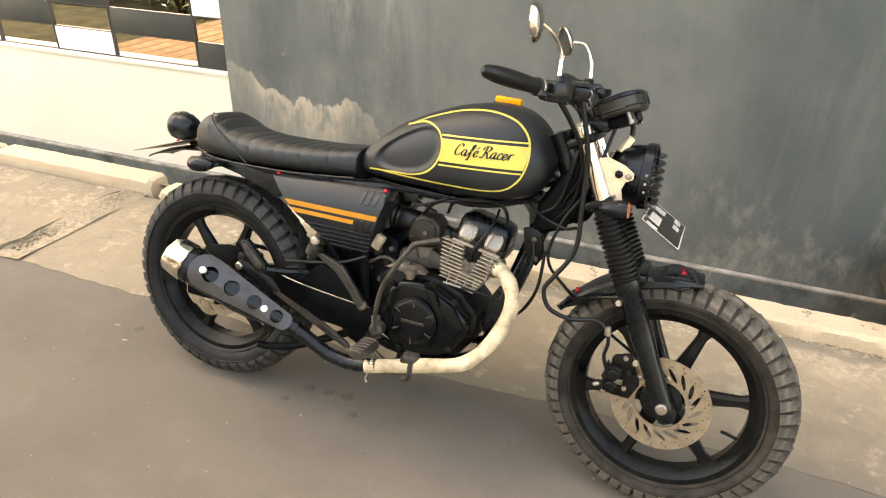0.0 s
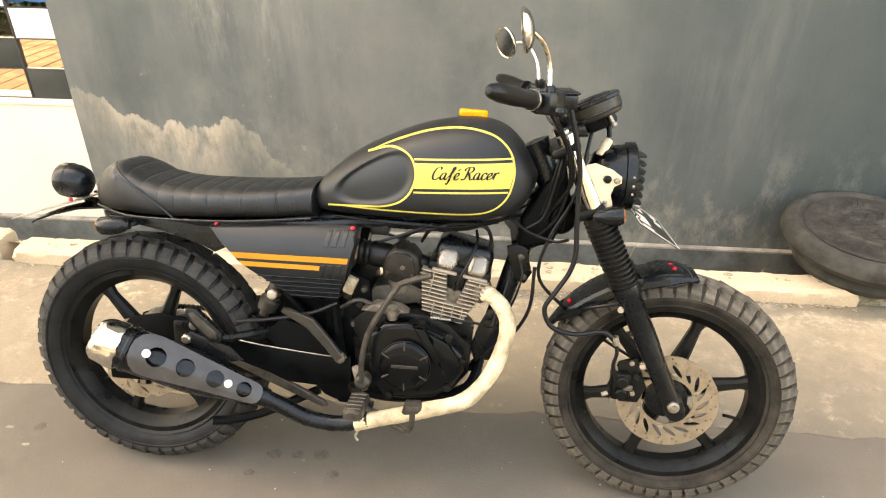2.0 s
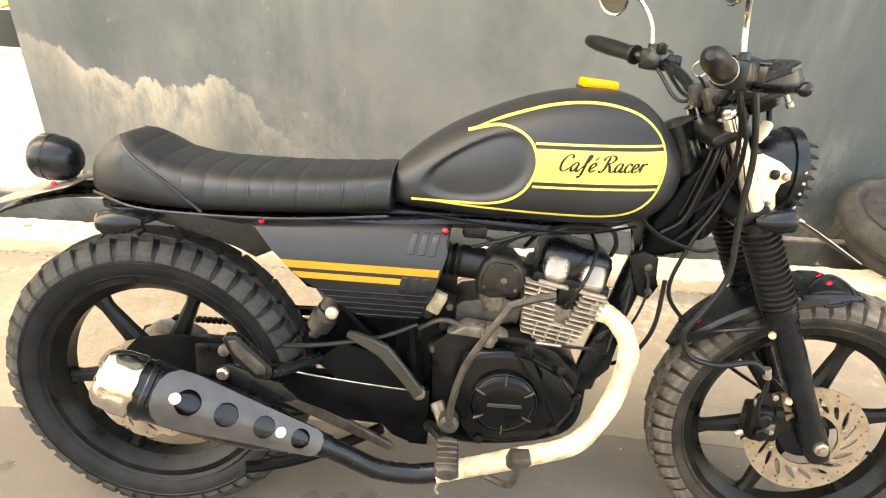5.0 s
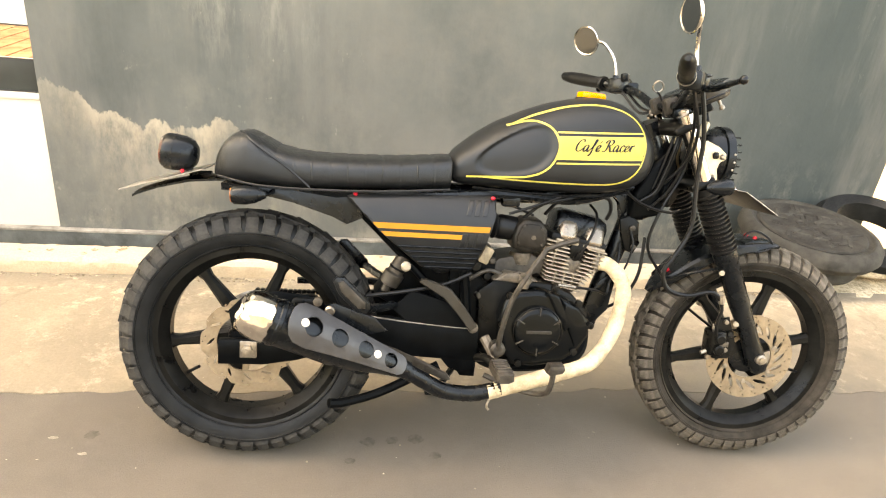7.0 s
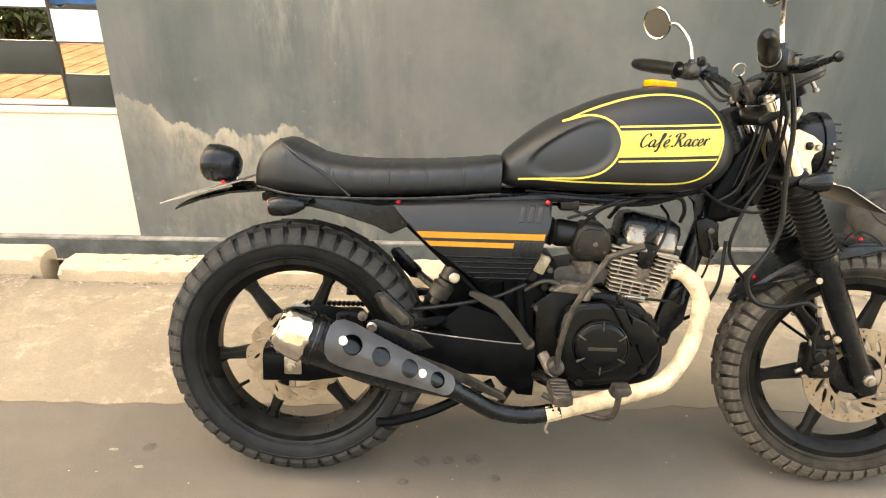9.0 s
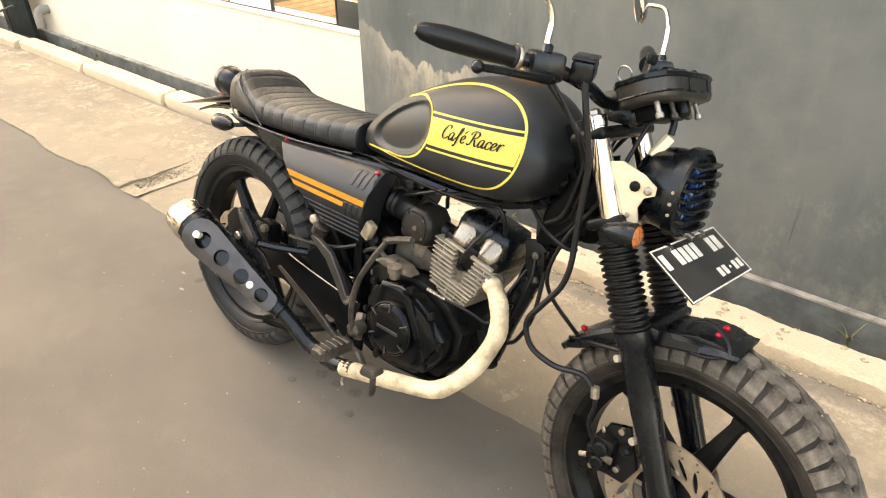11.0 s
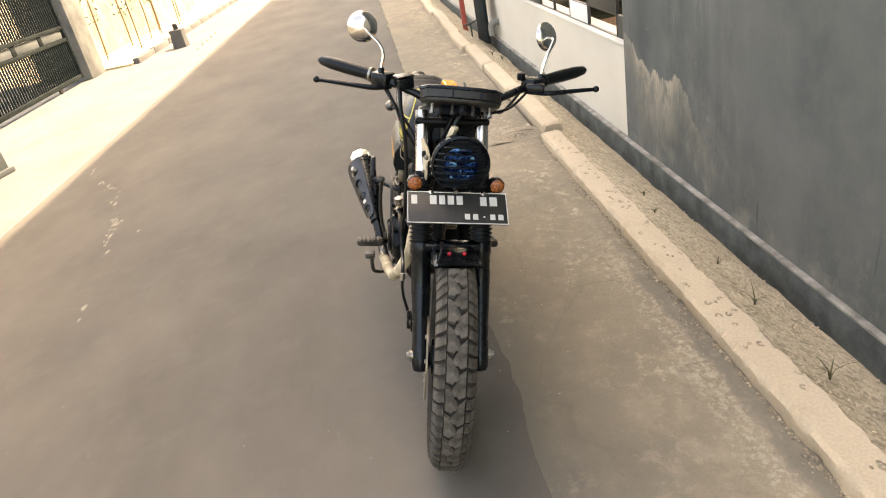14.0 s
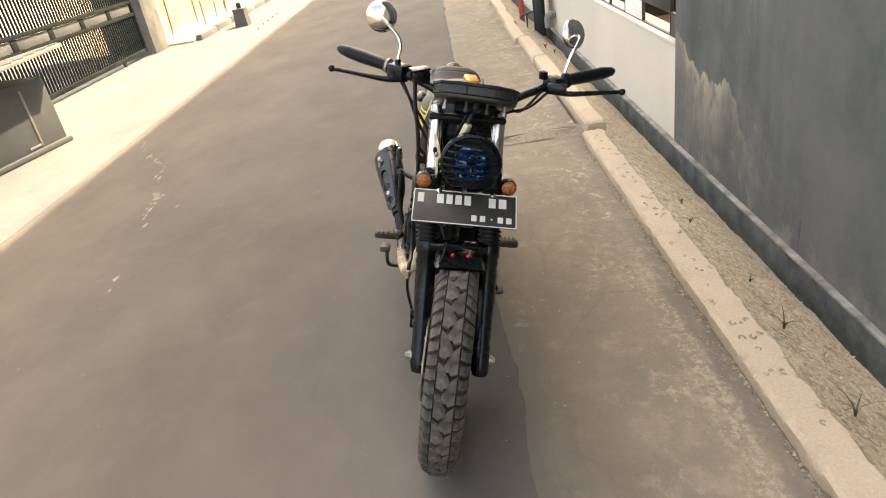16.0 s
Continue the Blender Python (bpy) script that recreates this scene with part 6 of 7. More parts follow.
for x in (-0.030, -0.006, 0.018, 0.040):
    part("fin_rib", engine_box((x - 0.0016, -0.0715, 0.002), (x + 0.0016, -0.060, 0.044), 0.0006), FINMETAL, cyl)
for x, z1 in ((-0.046, 0.112), (0.066, 0.112)):
    part("fin_rib", engine_box((x - 0.0016, -0.0715, 0.05), (x + 0.0016, -0.060, z1), 0.0006), FINMETAL, cyl)
part("barrel_web", engine_box((-0.016, -0.062, 0.040), (0.036, 0.062, 0.082), 0.008), ALLOY, cyl)
part("plug_well", engine_box((-0.010, -0.064, 0.080), (0.030, 0.064, 0.125), 0.008), DUSTY, cyl)
head = part("cylinder_head", engine_box((-0.066, -0.060, 0.108), (0.088, 0.060, 0.138), 0.010), DUSTY, bike, "dark cylinder head with bright caps")
part("valve_cover", loft([[TILT @ Vector((0.012 + x * f, y * f, z)) for x, y in ((-0.068, -0.030), (-0.060, -0.044), (0.062, -0.044), (0.072, -0.030), (0.072, 0.044), (0.064, 0.058), (-0.060, 0.058), (-0.068, 0.044))] for z, f in ((0.118, 1.0), (0.168, 1.0), (0.186, 0.92), (0.194, 0.7))]), BLACK, head, "", 60)
for x in (-0.023, 0.051):
    for m, lo, hi, bev, nm, lb in ((CAPMETAL, (x - 0.027, -0.068, 0.120), (x + 0.027, -0.020, 0.181), 0.019, "bright_cap", "bright cap"), (FINMETAL, (x - 0.030, -0.069, 0.116), (x + 0.030, -0.020, 0.124), 0.0035, "cap_rim", "")):
        bm = box(lo, hi, bev, None, 4)
        for v in bm.verts:
            v.co.y += 0.50 * max(0.0, v.co.z - 0.128)
        bmesh.ops.transform(bm, matrix=TILT, verts=bm.verts)
        part(nm, bm, m, head, lb, 60)
part("spark_cap", tube([TILT @ Vector(p) for p in ((0.010, -0.058, 0.082), (0.011, -0.078, 0.090), (0.013, -0.084, 0.104))], 0.0070, 8, 3), HOSE, head)
part("plug_lead", tube([TILT @ Vector(p) for p in ((0.013, -0.084, 0.100), (0.020, -0.088, 0.135), (0.030, -0.080, 0.170), (0.036, -0.050, 0.205), (0.028, -0.010, 0.222))], 0.0036, 8, 4), HOSE, head)
part("header_flange", lathe([(0.026, 0), (0.030, 0.004), (0.030, 0.012), (0.026, 0.016)], (0.864, -0.045, 0.552), (0.80, -0.6, -0.15), 18), ALLOY, bike)

cb = part("carburettor", prism([(0.634, 0.582), (0.630, 0.610), (0.640, 0.640), (0.660, 0.656), (0.700, 0.654), (0.718, 0.634), (0.722, 0.600), (0.708, 0.576), (0.660, 0.570)], -0.088, -0.010, 0.012, 3), DUSTGREY2, bike, "dark cast carburettor body", 60)
part("lid_ridge", prism([(0.644, 0.588), (0.640, 0.610), (0.650, 0.636), (0.664, 0.646), (0.695, 0.644), (0.708, 0.630), (0.711, 0.602), (0.700, 0.584)], -0.092, -0.085, 0.004, 2), DUSTGREY2, cb)
for x, z in ((0.646, 0.598), (0.656, 0.640), (0.702, 0.634), (0.704, 0.594)):
    part("lid_screw", lathe([(0.0034, 0), (0.0034, 0.003), (0, 0.0035)], (x, -0.091, z), (0, -1, 0), 8), DUSTGREY, cb)
part("air_duct", lathe([(0.030, 0), (0.033, 0.006), (0.028, 0.012), (0.033, 0.02), (0.028, 0.026), (0.032, 0.034), (0.030, 0.075)], (0.570, -0.045, 0.632), (1, 0, -0.1), 20), HOSE, bike)
part("float_bowl", lathe([(0.028, 0), (0.030, 0.01), (0.026, 0.03), (0.012, 0.036)], (0.668, -0.035, 0.565), (0, 0, -1), 18), ALLOY, bike)
part("carb_screw", lathe([(0.006, 0), (0.006, 0.004), (0, 0.005)], (0.682, -0.091, 0.612), (0, -1, 0), 8), ALLOY, bike)
part("intake_tube", tube([(0.71, -0.03, 0.61), (0.735, -0.02, 0.60), (0.76, 0, 0.60)], 0.022, 12, 3), HOSE, bike)
part("cream_connector", box((-0.013, -0.010, -0.021), (0.013, 0.010, 0.021), 0.004, pose(0.562, -0.110, 0.568, 0, 24, 0)), material("cream plastic", (0.20, 0.17, 0.12), 0.5, 0, 0.35, 60), bike, "cream plastic wiring connector")
part("battery_box", prism([(0.40, 0.67), (0.55, 0.68), (0.55, 0.52), (0.45, 0.50), (0.40, 0.55)], -0.06, 0.06, 0.01), BLACK, bike)
kl = part("kick_lever", tube([(0.600, -0.165, 0.345), (0.602, -0.178, 0.40), (0.618, -0.185, 0.475), (0.655, -0.185, 0.548), (0.690, -0.182, 0.602)], 0.0068, 8), DUSTGREY, bike, "grey kick-start lever")
part("kick_foot", tube([(0.686, -0.180, 0.600), (0.72, -0.184, 0.616), (0.762, -0.188, 0.630)], 0.0075, 8, 3), DUSTGREY, kl)
part("kick_boss", lathe([(0.017, 0), (0.019, 0.008), (0.019, 0.03), (0.012, 0.036)], (0.600, -0.135, 0.345), (0, -1, 0), 14), DUSTGREY, kl)
part("cable_adjuster", tube([(0.752, -0.105, 0.498), (0.80, -0.100, 0.492)], 0.0042, 8, 0), CAPMETAL, bike)
part("clutch_cable", tube([(0.80, -0.100, 0.492), (0.86, -0.085, 0.482), (0.895, -0.07, 0.470), (0.905, -0.06, 0.50), (0.925, -0.05, 0.56), (0.96, 0.05, 0.70), (1.0, 0.10, 0.88)], 0.0035, 6), HOSE, bike)

# exhaust
WRAPPATH = [(0.872, -0.052, 0.549), (0.894, -0.064, 0.545), (0.918, -0.076, 0.524), (0.933, -0.085, 0.492), (0.933, -0.089, 0.455), (0.913, -0.107, 0.390), (0.880, -0.126, 0.338), (0.836, -0.142, 0.302), (0.750, -0.154, 0.279), (0.645, -0.161, 0.251), (0.583, -0.165, 0.236)]
ex = part("exhaust_pipe", tube([(0.615, -0.163, 0.244), (0.55, -0.166, 0.232), (0.495, -0.170, 0.236), (0.455, -0.176, 0.250), (0.41, -0.185, 0.279), (0.36, -0.197, 0.309), (0.33, -0.205, 0.326)], 0.0195, 14), BLACK, bike, "black exhaust pipe")
turn_n = 31
part("exhaust_wrap", tube(WRAPPATH, lambda s: 0.0188 + 0.0009 * ((s * turn_n) % 1.0) + 0.0007 * math.sin(40 * s), 20, 40), WRAP, ex, "cream heat wrap wound round the pipe")
part("wrap_tie", tube([(0.590, -0.165, 0.216), (0.584, -0.168, 0.200), (0.590, -0.168, 0.190)], 0.003, 6, 3), STEEL, ex)
A0, A1 = Vector((0.030, -0.262, 0.455)), Vector((0.385, -0.196, 0.300))
AX = (A1 - A0).normalized()
muf = part("silencer", lathe([(0.040, 0.0), (0.047, 0.005), (0.050, 0.06), (0.050, 0.20), (0.044, 0.26), (0.030, 0.32), (0.023, 0.37), (0.021, 0.39)], A0, AX, 32), BLACK, bike, "black slash-cut silencer")
bm = lathe([(0.0, 0.030), (0.022, 0.030), (0.024, -0.004), (0.032, -0.010), (0.040, -0.006), (0.046, 0.002), (0.050, 0.012), (0.052, 0.022), (0.0525, 0.032), (0.053, 0.042), (0.053, 0.052), (0.050, 0.055)], A0 - AX * 0.010, AX, 64)
for v in bm.verts:
    h = (v.co - A0).dot(AX)
    out = v.co - A0 - AX * h
    if out.length > 0.028:
        v.co += out.normalized() * (0.0030 * noise.noise(v.co * 55) + 0.0016 * noise.noise(v.co * 140)) + AX * 0.003 * noise.noise(v.co * 60 + Vector((3, 1, 7)))
part("end_cap", bm, CHROME, muf, "crumpled scuffed chrome end cap", 60)
part("clamp", lathe([(0.0515, 0), (0.053, 0.002), (0.053, 0.010), (0.0515, 0.012)], A0 + AX * 0.055, AX, 28), BLACK, muf)


def shield_plate():
    """A rounded plate with four holes, narrowing to the front."""
    bm = fresh()
    loops = []
    out = [(0.0, 0.0), (0.003, 0.020), (0.012, 0.035), (0.028, 0.045), (0.055, 0.047), (0.16, 0.036), (0.290, 0.024), (0.300, 0.019), (0.305, 0.008), (0.305, -0.008), (0.300, -0.019), (0.290, -0.024), (0.16, -0.036), (0.055, -0.047), (0.028, -0.045), (0.012, -0.035), (0.003, -0.020)]
    loops.append([bm.verts.new((u, 0, v)) for u, v in out])
    for u, r in ((0.058, 0.0215), (0.124, 0.0205), (0.193, 0.0195), (0.262, 0.0175)):
        loops.append([bm.verts.new((u + r * math.cos(a), 0, r * math.sin(a))) for a in [2 * math.pi * k / 28 for k in range(28)]])
    es = [bm.edges.new((l[i], l[(i + 1) % len(l)])) for l in loops for i in range(len(l))]
    bmesh.ops.triangle_fill(bm, edges=es, use_beauty=True, use_dissolve=False)
    bmesh.ops.solidify(bm, geom=bm.faces[:], thickness=0.003)
    for v in bm.verts:
        v.co.y += 0.015 * (v.co.z / 0.047) ** 2
    return bm


H0, H3 = Vector((0.167, -0.288, 0.435)), Vector((0.346, -0.228, 0.335))
sx = (H3 - H0).normalized()
sy = Vector((0, 0.80, -0.60))
sy = (sy - sx * sy.dot(sx)).normalized()
sz = sx.cross(sy)
SM = Matrix.Translation(H0 - sx * 0.058) @ Matrix((sx, sy, sz)).transposed().to_4x4()
bm = shield_plate()
bmesh.ops.transform(bm, matrix=SM, verts=bm.verts)
part("heat_shield", bm, SHIELD, muf, "dark metal heat shield with four holes")
for u in (0.036, 0.224):
    part("rivet", lathe([(0.0095, -0.020), (0.0095, 0.002), (0.007, 0.004), (0.0, 0.0045)], SM @ Vector((u, -0.002, 0.0)), -sy, 14), WHITEMARK, muf)
part("silencer_bracket", prism([(0.182, 0.432), (0.186, 0.456), (0.208, 0.462), (0.30, 0.43), (0.33, 0.40), (0.29, 0.39)], -0.204, -0.196, 0.003), BLACK, bike)

# fork, lamp and bars
PLATEBRASS = material("worn brass-toned plate", (0.60, 0.51, 0.37), 0.45, 0.3, 0.15, 30, 0.05)
FY = 0.004
RAKE = Vector((-0.436, 0, 0.900)).normalized()
for side in (-1, 1):
    o = Vector((1.334, FY + side * 0.085, 0.313))
    sl = part("fork_slider", lathe([(0.010, -0.048), (0.020, -0.044), (0.025, -0.03), (0.026, 0.0), (0.0235, 0.05), (0.0245, 0.12), (0.0275, 0.17), (0.0275, 0.285), (0.031, 0.290), (0.031, 0.318), (0.02, 0.320)], o, RAKE, 24), BLACK, bike, "satin black fork leg")
    part("axle_clamp", lathe([(0.014, 0), (0.014, 0.012), (0.009, 0.014), (0.009, 0.020), (0.0, 0.021)], o + Vector((0, side * 0.020, 0.0)), (0, side, 0), 12), STEEL, sl)
    part("pinch_bolt", lathe([(0.007, 0), (0.007, 0.008), (0, 0.009)], o + RAKE * 0.270 + Vector((-0.024, side * 0.012, -0.012)), (-0.5, side, 0), 10), BOLTCREAM, sl)
    part("pinch_bolt", lathe([(0.007, 0), (0.007, 0.010), (0, 0.011)], o + RAKE * 0.115 + Vector((-0.026, side * 0.006, -0.012)), (-0.3, side, 0), 10), BOLTCREAM, sl)
    prof = [(0.024, 0.315)]
    for k in range(14):
        h = 0.322 + k * 0.0118
        prof += [(0.0335, h), (0.0340, h + 0.003), (0.0275, h + 0.0065), (0.0275, h + 0.009)]
    prof += [(0.028, 0.490), (0.028, 0.498), (0.02, 0.500)]
    part("fork_boot", lathe(prof, o, RAKE, 24), HOSE, bike, "ribbed black rubber fork boot")
    ft = part("fork_tube", lathe([(0.0195, 0.48), (0.0195, 0.672), (0.021, 0.673), (0.021, 0.690), (0.012, 0.694)], o, RAKE, 20), CHROME, bike, "bright chrome fork tube")
    part("top_nut", lathe([(0.012, 0), (0.012, 0.008), (0.006, 0.012)], o + RAKE * 0.692, RAKE, 6), STEEL, ft)
    bm = prism([(1.070, 0.868), (1.104, 0.876), (1.143, 0.862), (1.166, 0.846), (1.166, 0.832), (1.150, 0.824), (1.144, 0.806), (1.150, 0.784), (1.143, 0.768), (1.122, 0.770), (1.097, 0.820)], FY + side * 0.090 - 0.002, FY + side * 0.090 + 0.002)
    for v in bm.verts:
        v.co.y -= side * 0.20 * (v.co.x - 1.072)
    br = part("lamp_bracket", bm, PLATEBRASS, bike, "worn brass-toned lamp bracket")
    for x, z, r in ((1.132, 0.841, 0.009), (1.154, 0.838, 0.007), (1.131, 0.790, 0.004)):
        part("bracket_bolt", lathe([(r, 0), (r, 0.006), (r * 0.6, 0.008), (0, 0.008)], (x, FY + side * (0.092 - 0.20 * (x - 1.072)), z), (0.4, side, 0), 10), DUSTY if r > 0.008 else STEEL, br)
    ind = part("front_turn_signal", lathe([(0.0, -0.034), (0.007, -0.032), (0.014, -0.020), (0.0195, -0.004), (0.0220, 0.012), (0.0222, 0.027), (0.0200, 0.033)], (1.143 + side * 0.006, FY + side * 0.114 + 0.006, 0.764), (1, 0, 0.10), 20), BLACK, bike, "small black turn signal")
    part("lens", lathe([(0.0192, -0.001), (0.0192, 0.001), (0.014, 0.005), (0.0, 0.007)], (1.1752 + side * 0.006, FY + side * 0.114 + 0.006, 0.7672), (1, 0, 0.10), 20), BROWNLENS, ind, "brown orange lens")
    part("stalk", tube([(1.134, FY + side * 0.106, 0.764), (1.112, FY + side * 0.085, 0.766)], 0.008, 8, 0), BLACK, ind)
for z_, h0, nm in ((0.0, 0.510, "lower_yoke"), (0.0, 0.660, "upper_yoke")):
    c = Vector((1.334, FY, 0.313)) + RAKE * h0
    m = Matrix.Translation(c) @ Matrix.Rotation(math.atan2(-0.436, 0.9), 4, "Y")
    part(nm, box((-0.044, -0.106, -0.011), (0.023, 0.106, 0.011), 0.009, m, 3), DUSTY, bike)
lampax = Vector((0.996, -0.04, 0.0)).normalized()
L0 = Vector((1.098, FY + 0.015, 0.834))
hl = part("headlight", lathe([(0.0, -0.005), (0.028, 0.0), (0.053, 0.012), (0.067, 0.034), (0.072, 0.060), (0.074, 0.082), (0.080, 0.084), (0.080, 0.104), (0.074, 0.108), (0.068, 0.102)], L0, lampax, 40), BLACK, bike, "black round headlight with slatted grille")
bm = fresh()
rings = []
for i, (r, h) in enumerate(((0.070, 0.094), (0.063, 0.0975), (0.056, 0.1003), (0.048, 0.1022), (0.040, 0.1037), (0.031, 0.1048), (0.022, 0.1055), (0.012, 0.1059))):
    rings.append([bm.verts.new(axis_frame(L0, lampax) @ Vector((r * math.cos(2 * math.pi * (k + 0.5 * (i % 2)) / 30), r * math.sin(2 * math.pi * (k + 0.5 * (i % 2)) / 30), h))) for k in range(30)])
for A, B in zip(rings, rings[1:]):
    for k in range(30):
        bm.faces.new([bm.verts.new(v.co) for v in (A[k], A[(k + 1) % 30], B[(k + 1) % 30], B[k])])
bm.faces.new([bm.verts.new(v.co) for v in rings[-1]])
bmesh.ops.delete(bm, geom=[v for v in bm.verts if not v.link_faces], context="VERTS")
part("glass", bm, BLUELENS, hl, "blue tinted faceted lamp glass", 0)
LM = Matrix.Translation(L0) @ Matrix((lampax, Vector((0, 1, 0)), lampax.cross(Vector((0, 1, 0))))).transposed().to_4x4()
for k in range(7):
    z = -0.054 + 0.0180 * k
    w = math.sqrt(max(0.0, 0.073**2 - z * z))
    pts = []
    for j in range(9):
        y = -w + 2 * w * j / 8
        pts.append(LM @ Vector((0.106 + 0.016 * (1 - (y / 0.08) ** 2 - 0.25 * (z / 0.08) ** 2), y, z)))
    bm = fresh()
    rows = []
    for p in pts:
        rows.append([bm.verts.new(p + LM.to_3x3() @ Vector(d)) for d in ((-0.009, 0, -0.0014), (0.006, 0, -0.0022), (0.009, 0, 0.0), (0.006, 0, 0.0022), (-0.009, 0, 0.0014))])
    for A, B in zip(rows, rows[1:]):
        for q in range(5):
            bm.faces.new((A[q], A[(q + 1) % 5], B[(q + 1) % 5], B[q]))
    bm.faces.new(rows[0]), bm.faces.new(rows[-1])
    part("grille_slat", bm, BLACK, hl)
for a in (-0.35, -0.1, 0.15):
    part("rim_screw", lathe([(0.003, 0), (0.003, 0.003), (0, 0.0035)], LM @ Vector((0.095, -0.080 * math.cos(a), 0.080 * math.sin(a))), (0, -1, 0), 8), STEEL, hl)

# number plate: plain bars in place of its characters
PM = pose(1.252, FY + 0.003, 0.7305, 0, -59.5, -1.8)
plate = part("number_plate", box((-0.0012, -0.136, -0.053), (0.0012, 0.136, 0.053), 0.001, PM), material("black plate paint", (0.02, 0.021, 0.02), 0.45, 0.1, 0.3, 20, 0.05), bike, "black plate with white bars and rim")
bm = fresh()
for lo, hi in (((-0.134, -0.052), (0.134, -0.0495)), ((-0.134, 0.0495), (0.134, 0.052)), ((-0.135, -0.052), (-0.1325, 0.052)), ((0.1325, -0.052), (0.135, 0.052))):
    add_box(bm, (0.001, lo[0], lo[1]), (0.0022, hi[0], hi[1]), 0, PM)
part("plate_rim", bm, WHITEMARK, plate)
for y0, y1, z0, z1 in ((-0.124, -0.108, 0.010, 0.040), (-0.074, -0.056, 0.010, 0.040), (-0.049, -0.033, 0.010, 0.040), (-0.026, -0.009, 0.010, 0.040), (-0.002, 0.015, 0.010, 0.040), (0.062, 0.080, 0.008, 0.038), (0.088, 0.108, 0.008, 0.038), (0.018, 0.032, -0.038, -0.020), (0.040, 0.054, -0.038, -0.020), (0.068, 0.073, -0.031, -0.026), (0.086, 0.100, -0.038, -0.020), (0.108, 0.122, -0.038, -0.020)):
    part("plate_bar", box((0.001, y0, z0), (0.0024, y1, z1), 0.0005, PM, 1), WHITEMARK, plate)
for y in (-0.070, 0.072):
    part("plate_bolt", lathe([(0.007, 0), (0.007, 0.004), (0, 0.006)], PM @ Vector((0.001, y, 0.048)), PM.to_3x3() @ Vector((1, 0, 0)), 10), CHROME, plate)
part("plate_holder", tube([(1.12, FY, 0.765), (1.18, FY, 0.775), (1.225, FY, 0.765)], 0.006, 8, 4), STEEL, plate)

# instrument tray
GM = pose(1.108, FY + 0.010, 0.984, -2.5, -25, -2)


def tray(levels):
    """A shallow tub with cut corners, given as (height, scale along, scale across)."""
    pts = [(-0.054, -0.080), (-0.036, -0.108), (0.020, -0.116), (0.046, -0.096), (0.055, -0.05), (0.055, 0.05), (0.046, 0.096), (0.020, 0.116), (-0.036, 0.108), (-0.054, 0.080)]
    bm = loft([[(x * a, 0.985 * y * b, z) for x, y in pts] for z, a, b in levels])
    bmesh.ops.transform(bm, matrix=GM, verts=bm.verts)
    return bm


ga = part("instrument_panel", tray([(-0.016, 0.82, 0.89), (-0.014, 0.88, 0.93), (-0.010, 0.91, 0.945), (0.0, 0.94, 0.96), (0.018, 0.95, 0.965)]), GREYPL, bike, "dark grey plastic instrument tub", 60)
part("rim", tray([(0.017, 0.97, 0.97), (0.019, 1.0, 0.99), (0.025, 1.0, 0.99), (0.027, 0.96, 0.97)]), BLACK, ga)
part("seam", tray([(-0.006, 0.925, 0.95), (-0.004, 0.96, 0.975), (-0.002, 0.945, 0.965)]), BLACK, ga)
part("dial_glass", lathe([(0.040, 0), (0.040, 0.003), (0.034, 0.006), (0.0, 0.008)], GM @ Vector((-0.002, -0.02, 0.027)), GM.to_3x3() @ Vector((0, 0, 1)), 28), BLACK, ga)
for y in (-0.075, -0.02, 0.035, 0.080):
    part("mount_bolt", lathe([(0.0045, 0), (0.0045, 0.020), (0.0068, 0.021), (0.0068, 0.029), (0.003, 0.031)], GM @ Vector((0.016, y, -0.014)), GM.to_3x3() @ Vector((0.1, 0, -1)), 10), STEEL if y in (-0.075, 0.080) else DUSTGREY, ga)
for y in (-0.025, 0.05):
    part("clip", box((0.046, y - 0.002, -0.004), (0.055, y + 0.002, 0.016), 0.001, GM, 1), BLACK, ga)
part("panel_bracket", box((1.03, -0.03, 0.925), (1.09, 0.045, 0.955), 0.006), BLACK, bike)
part("panel_mount", box((-0.038, -0.052, -0.042), (0.010, 0.058, -0.012), 0.008, GM), DULL, ga)
part("cable_drive", lathe([(0.010, 0), (0.012, 0.004), (0.012, 0.022), (0.006, 0.030)], GM @ Vector((0.022, 0.006, -0.014)), GM.to_3x3() @ Vector((0.1, 0, -1)), 12), HOSE, ga)
part("lamp_connector", box((-0.022, -0.009, -0.008), (0.022, 0.009, 0.008), 0.003, pose(1.130, -0.004, 0.902, 10, -60, 30)), material("cream connector", (0.66, 0.58, 0.42), 0.5, 0, 0.1), bike, "cream wiring connector")
part("lamp_wire", tube([(1.11, 0.03, 0.955), (1.135, 0.01, 0.948), (1.140, 0.0, 0.925)], 0.006, 8, 5), HOSE, bike)
part("red_wire", tube([(1.122, -0.008, 0.884), (1.116, -0.014, 0.872), (1.108, -0.02, 0.862)], 0.003, 6, 5), RED, bike)
part("lock_barrel", lathe([(0.018, 0), (0.018, 0.03), (0.014, 0.034), (0.0, 0.034)], (1.075, 0.012, 0.925), RAKE, 16), ALLOY, bike)
part("ignition_ring", tube([(1.012 + 0.014 * math.cos(a), 0.040 - 0.004 * math.sin(a), 1.003 + 0.014 * math.sin(a)) for a in [2 * math.pi * k / 12 for k in range(12)]], 0.0022, 6, 0, True), STEEL, bike)
part("ring_strap", tube([(1.012, 0.043, 0.990), (1.020, 0.044, 0.984), (1.030, 0.045, 0.968)], 0.0028, 6, 3), HOSE, bike)

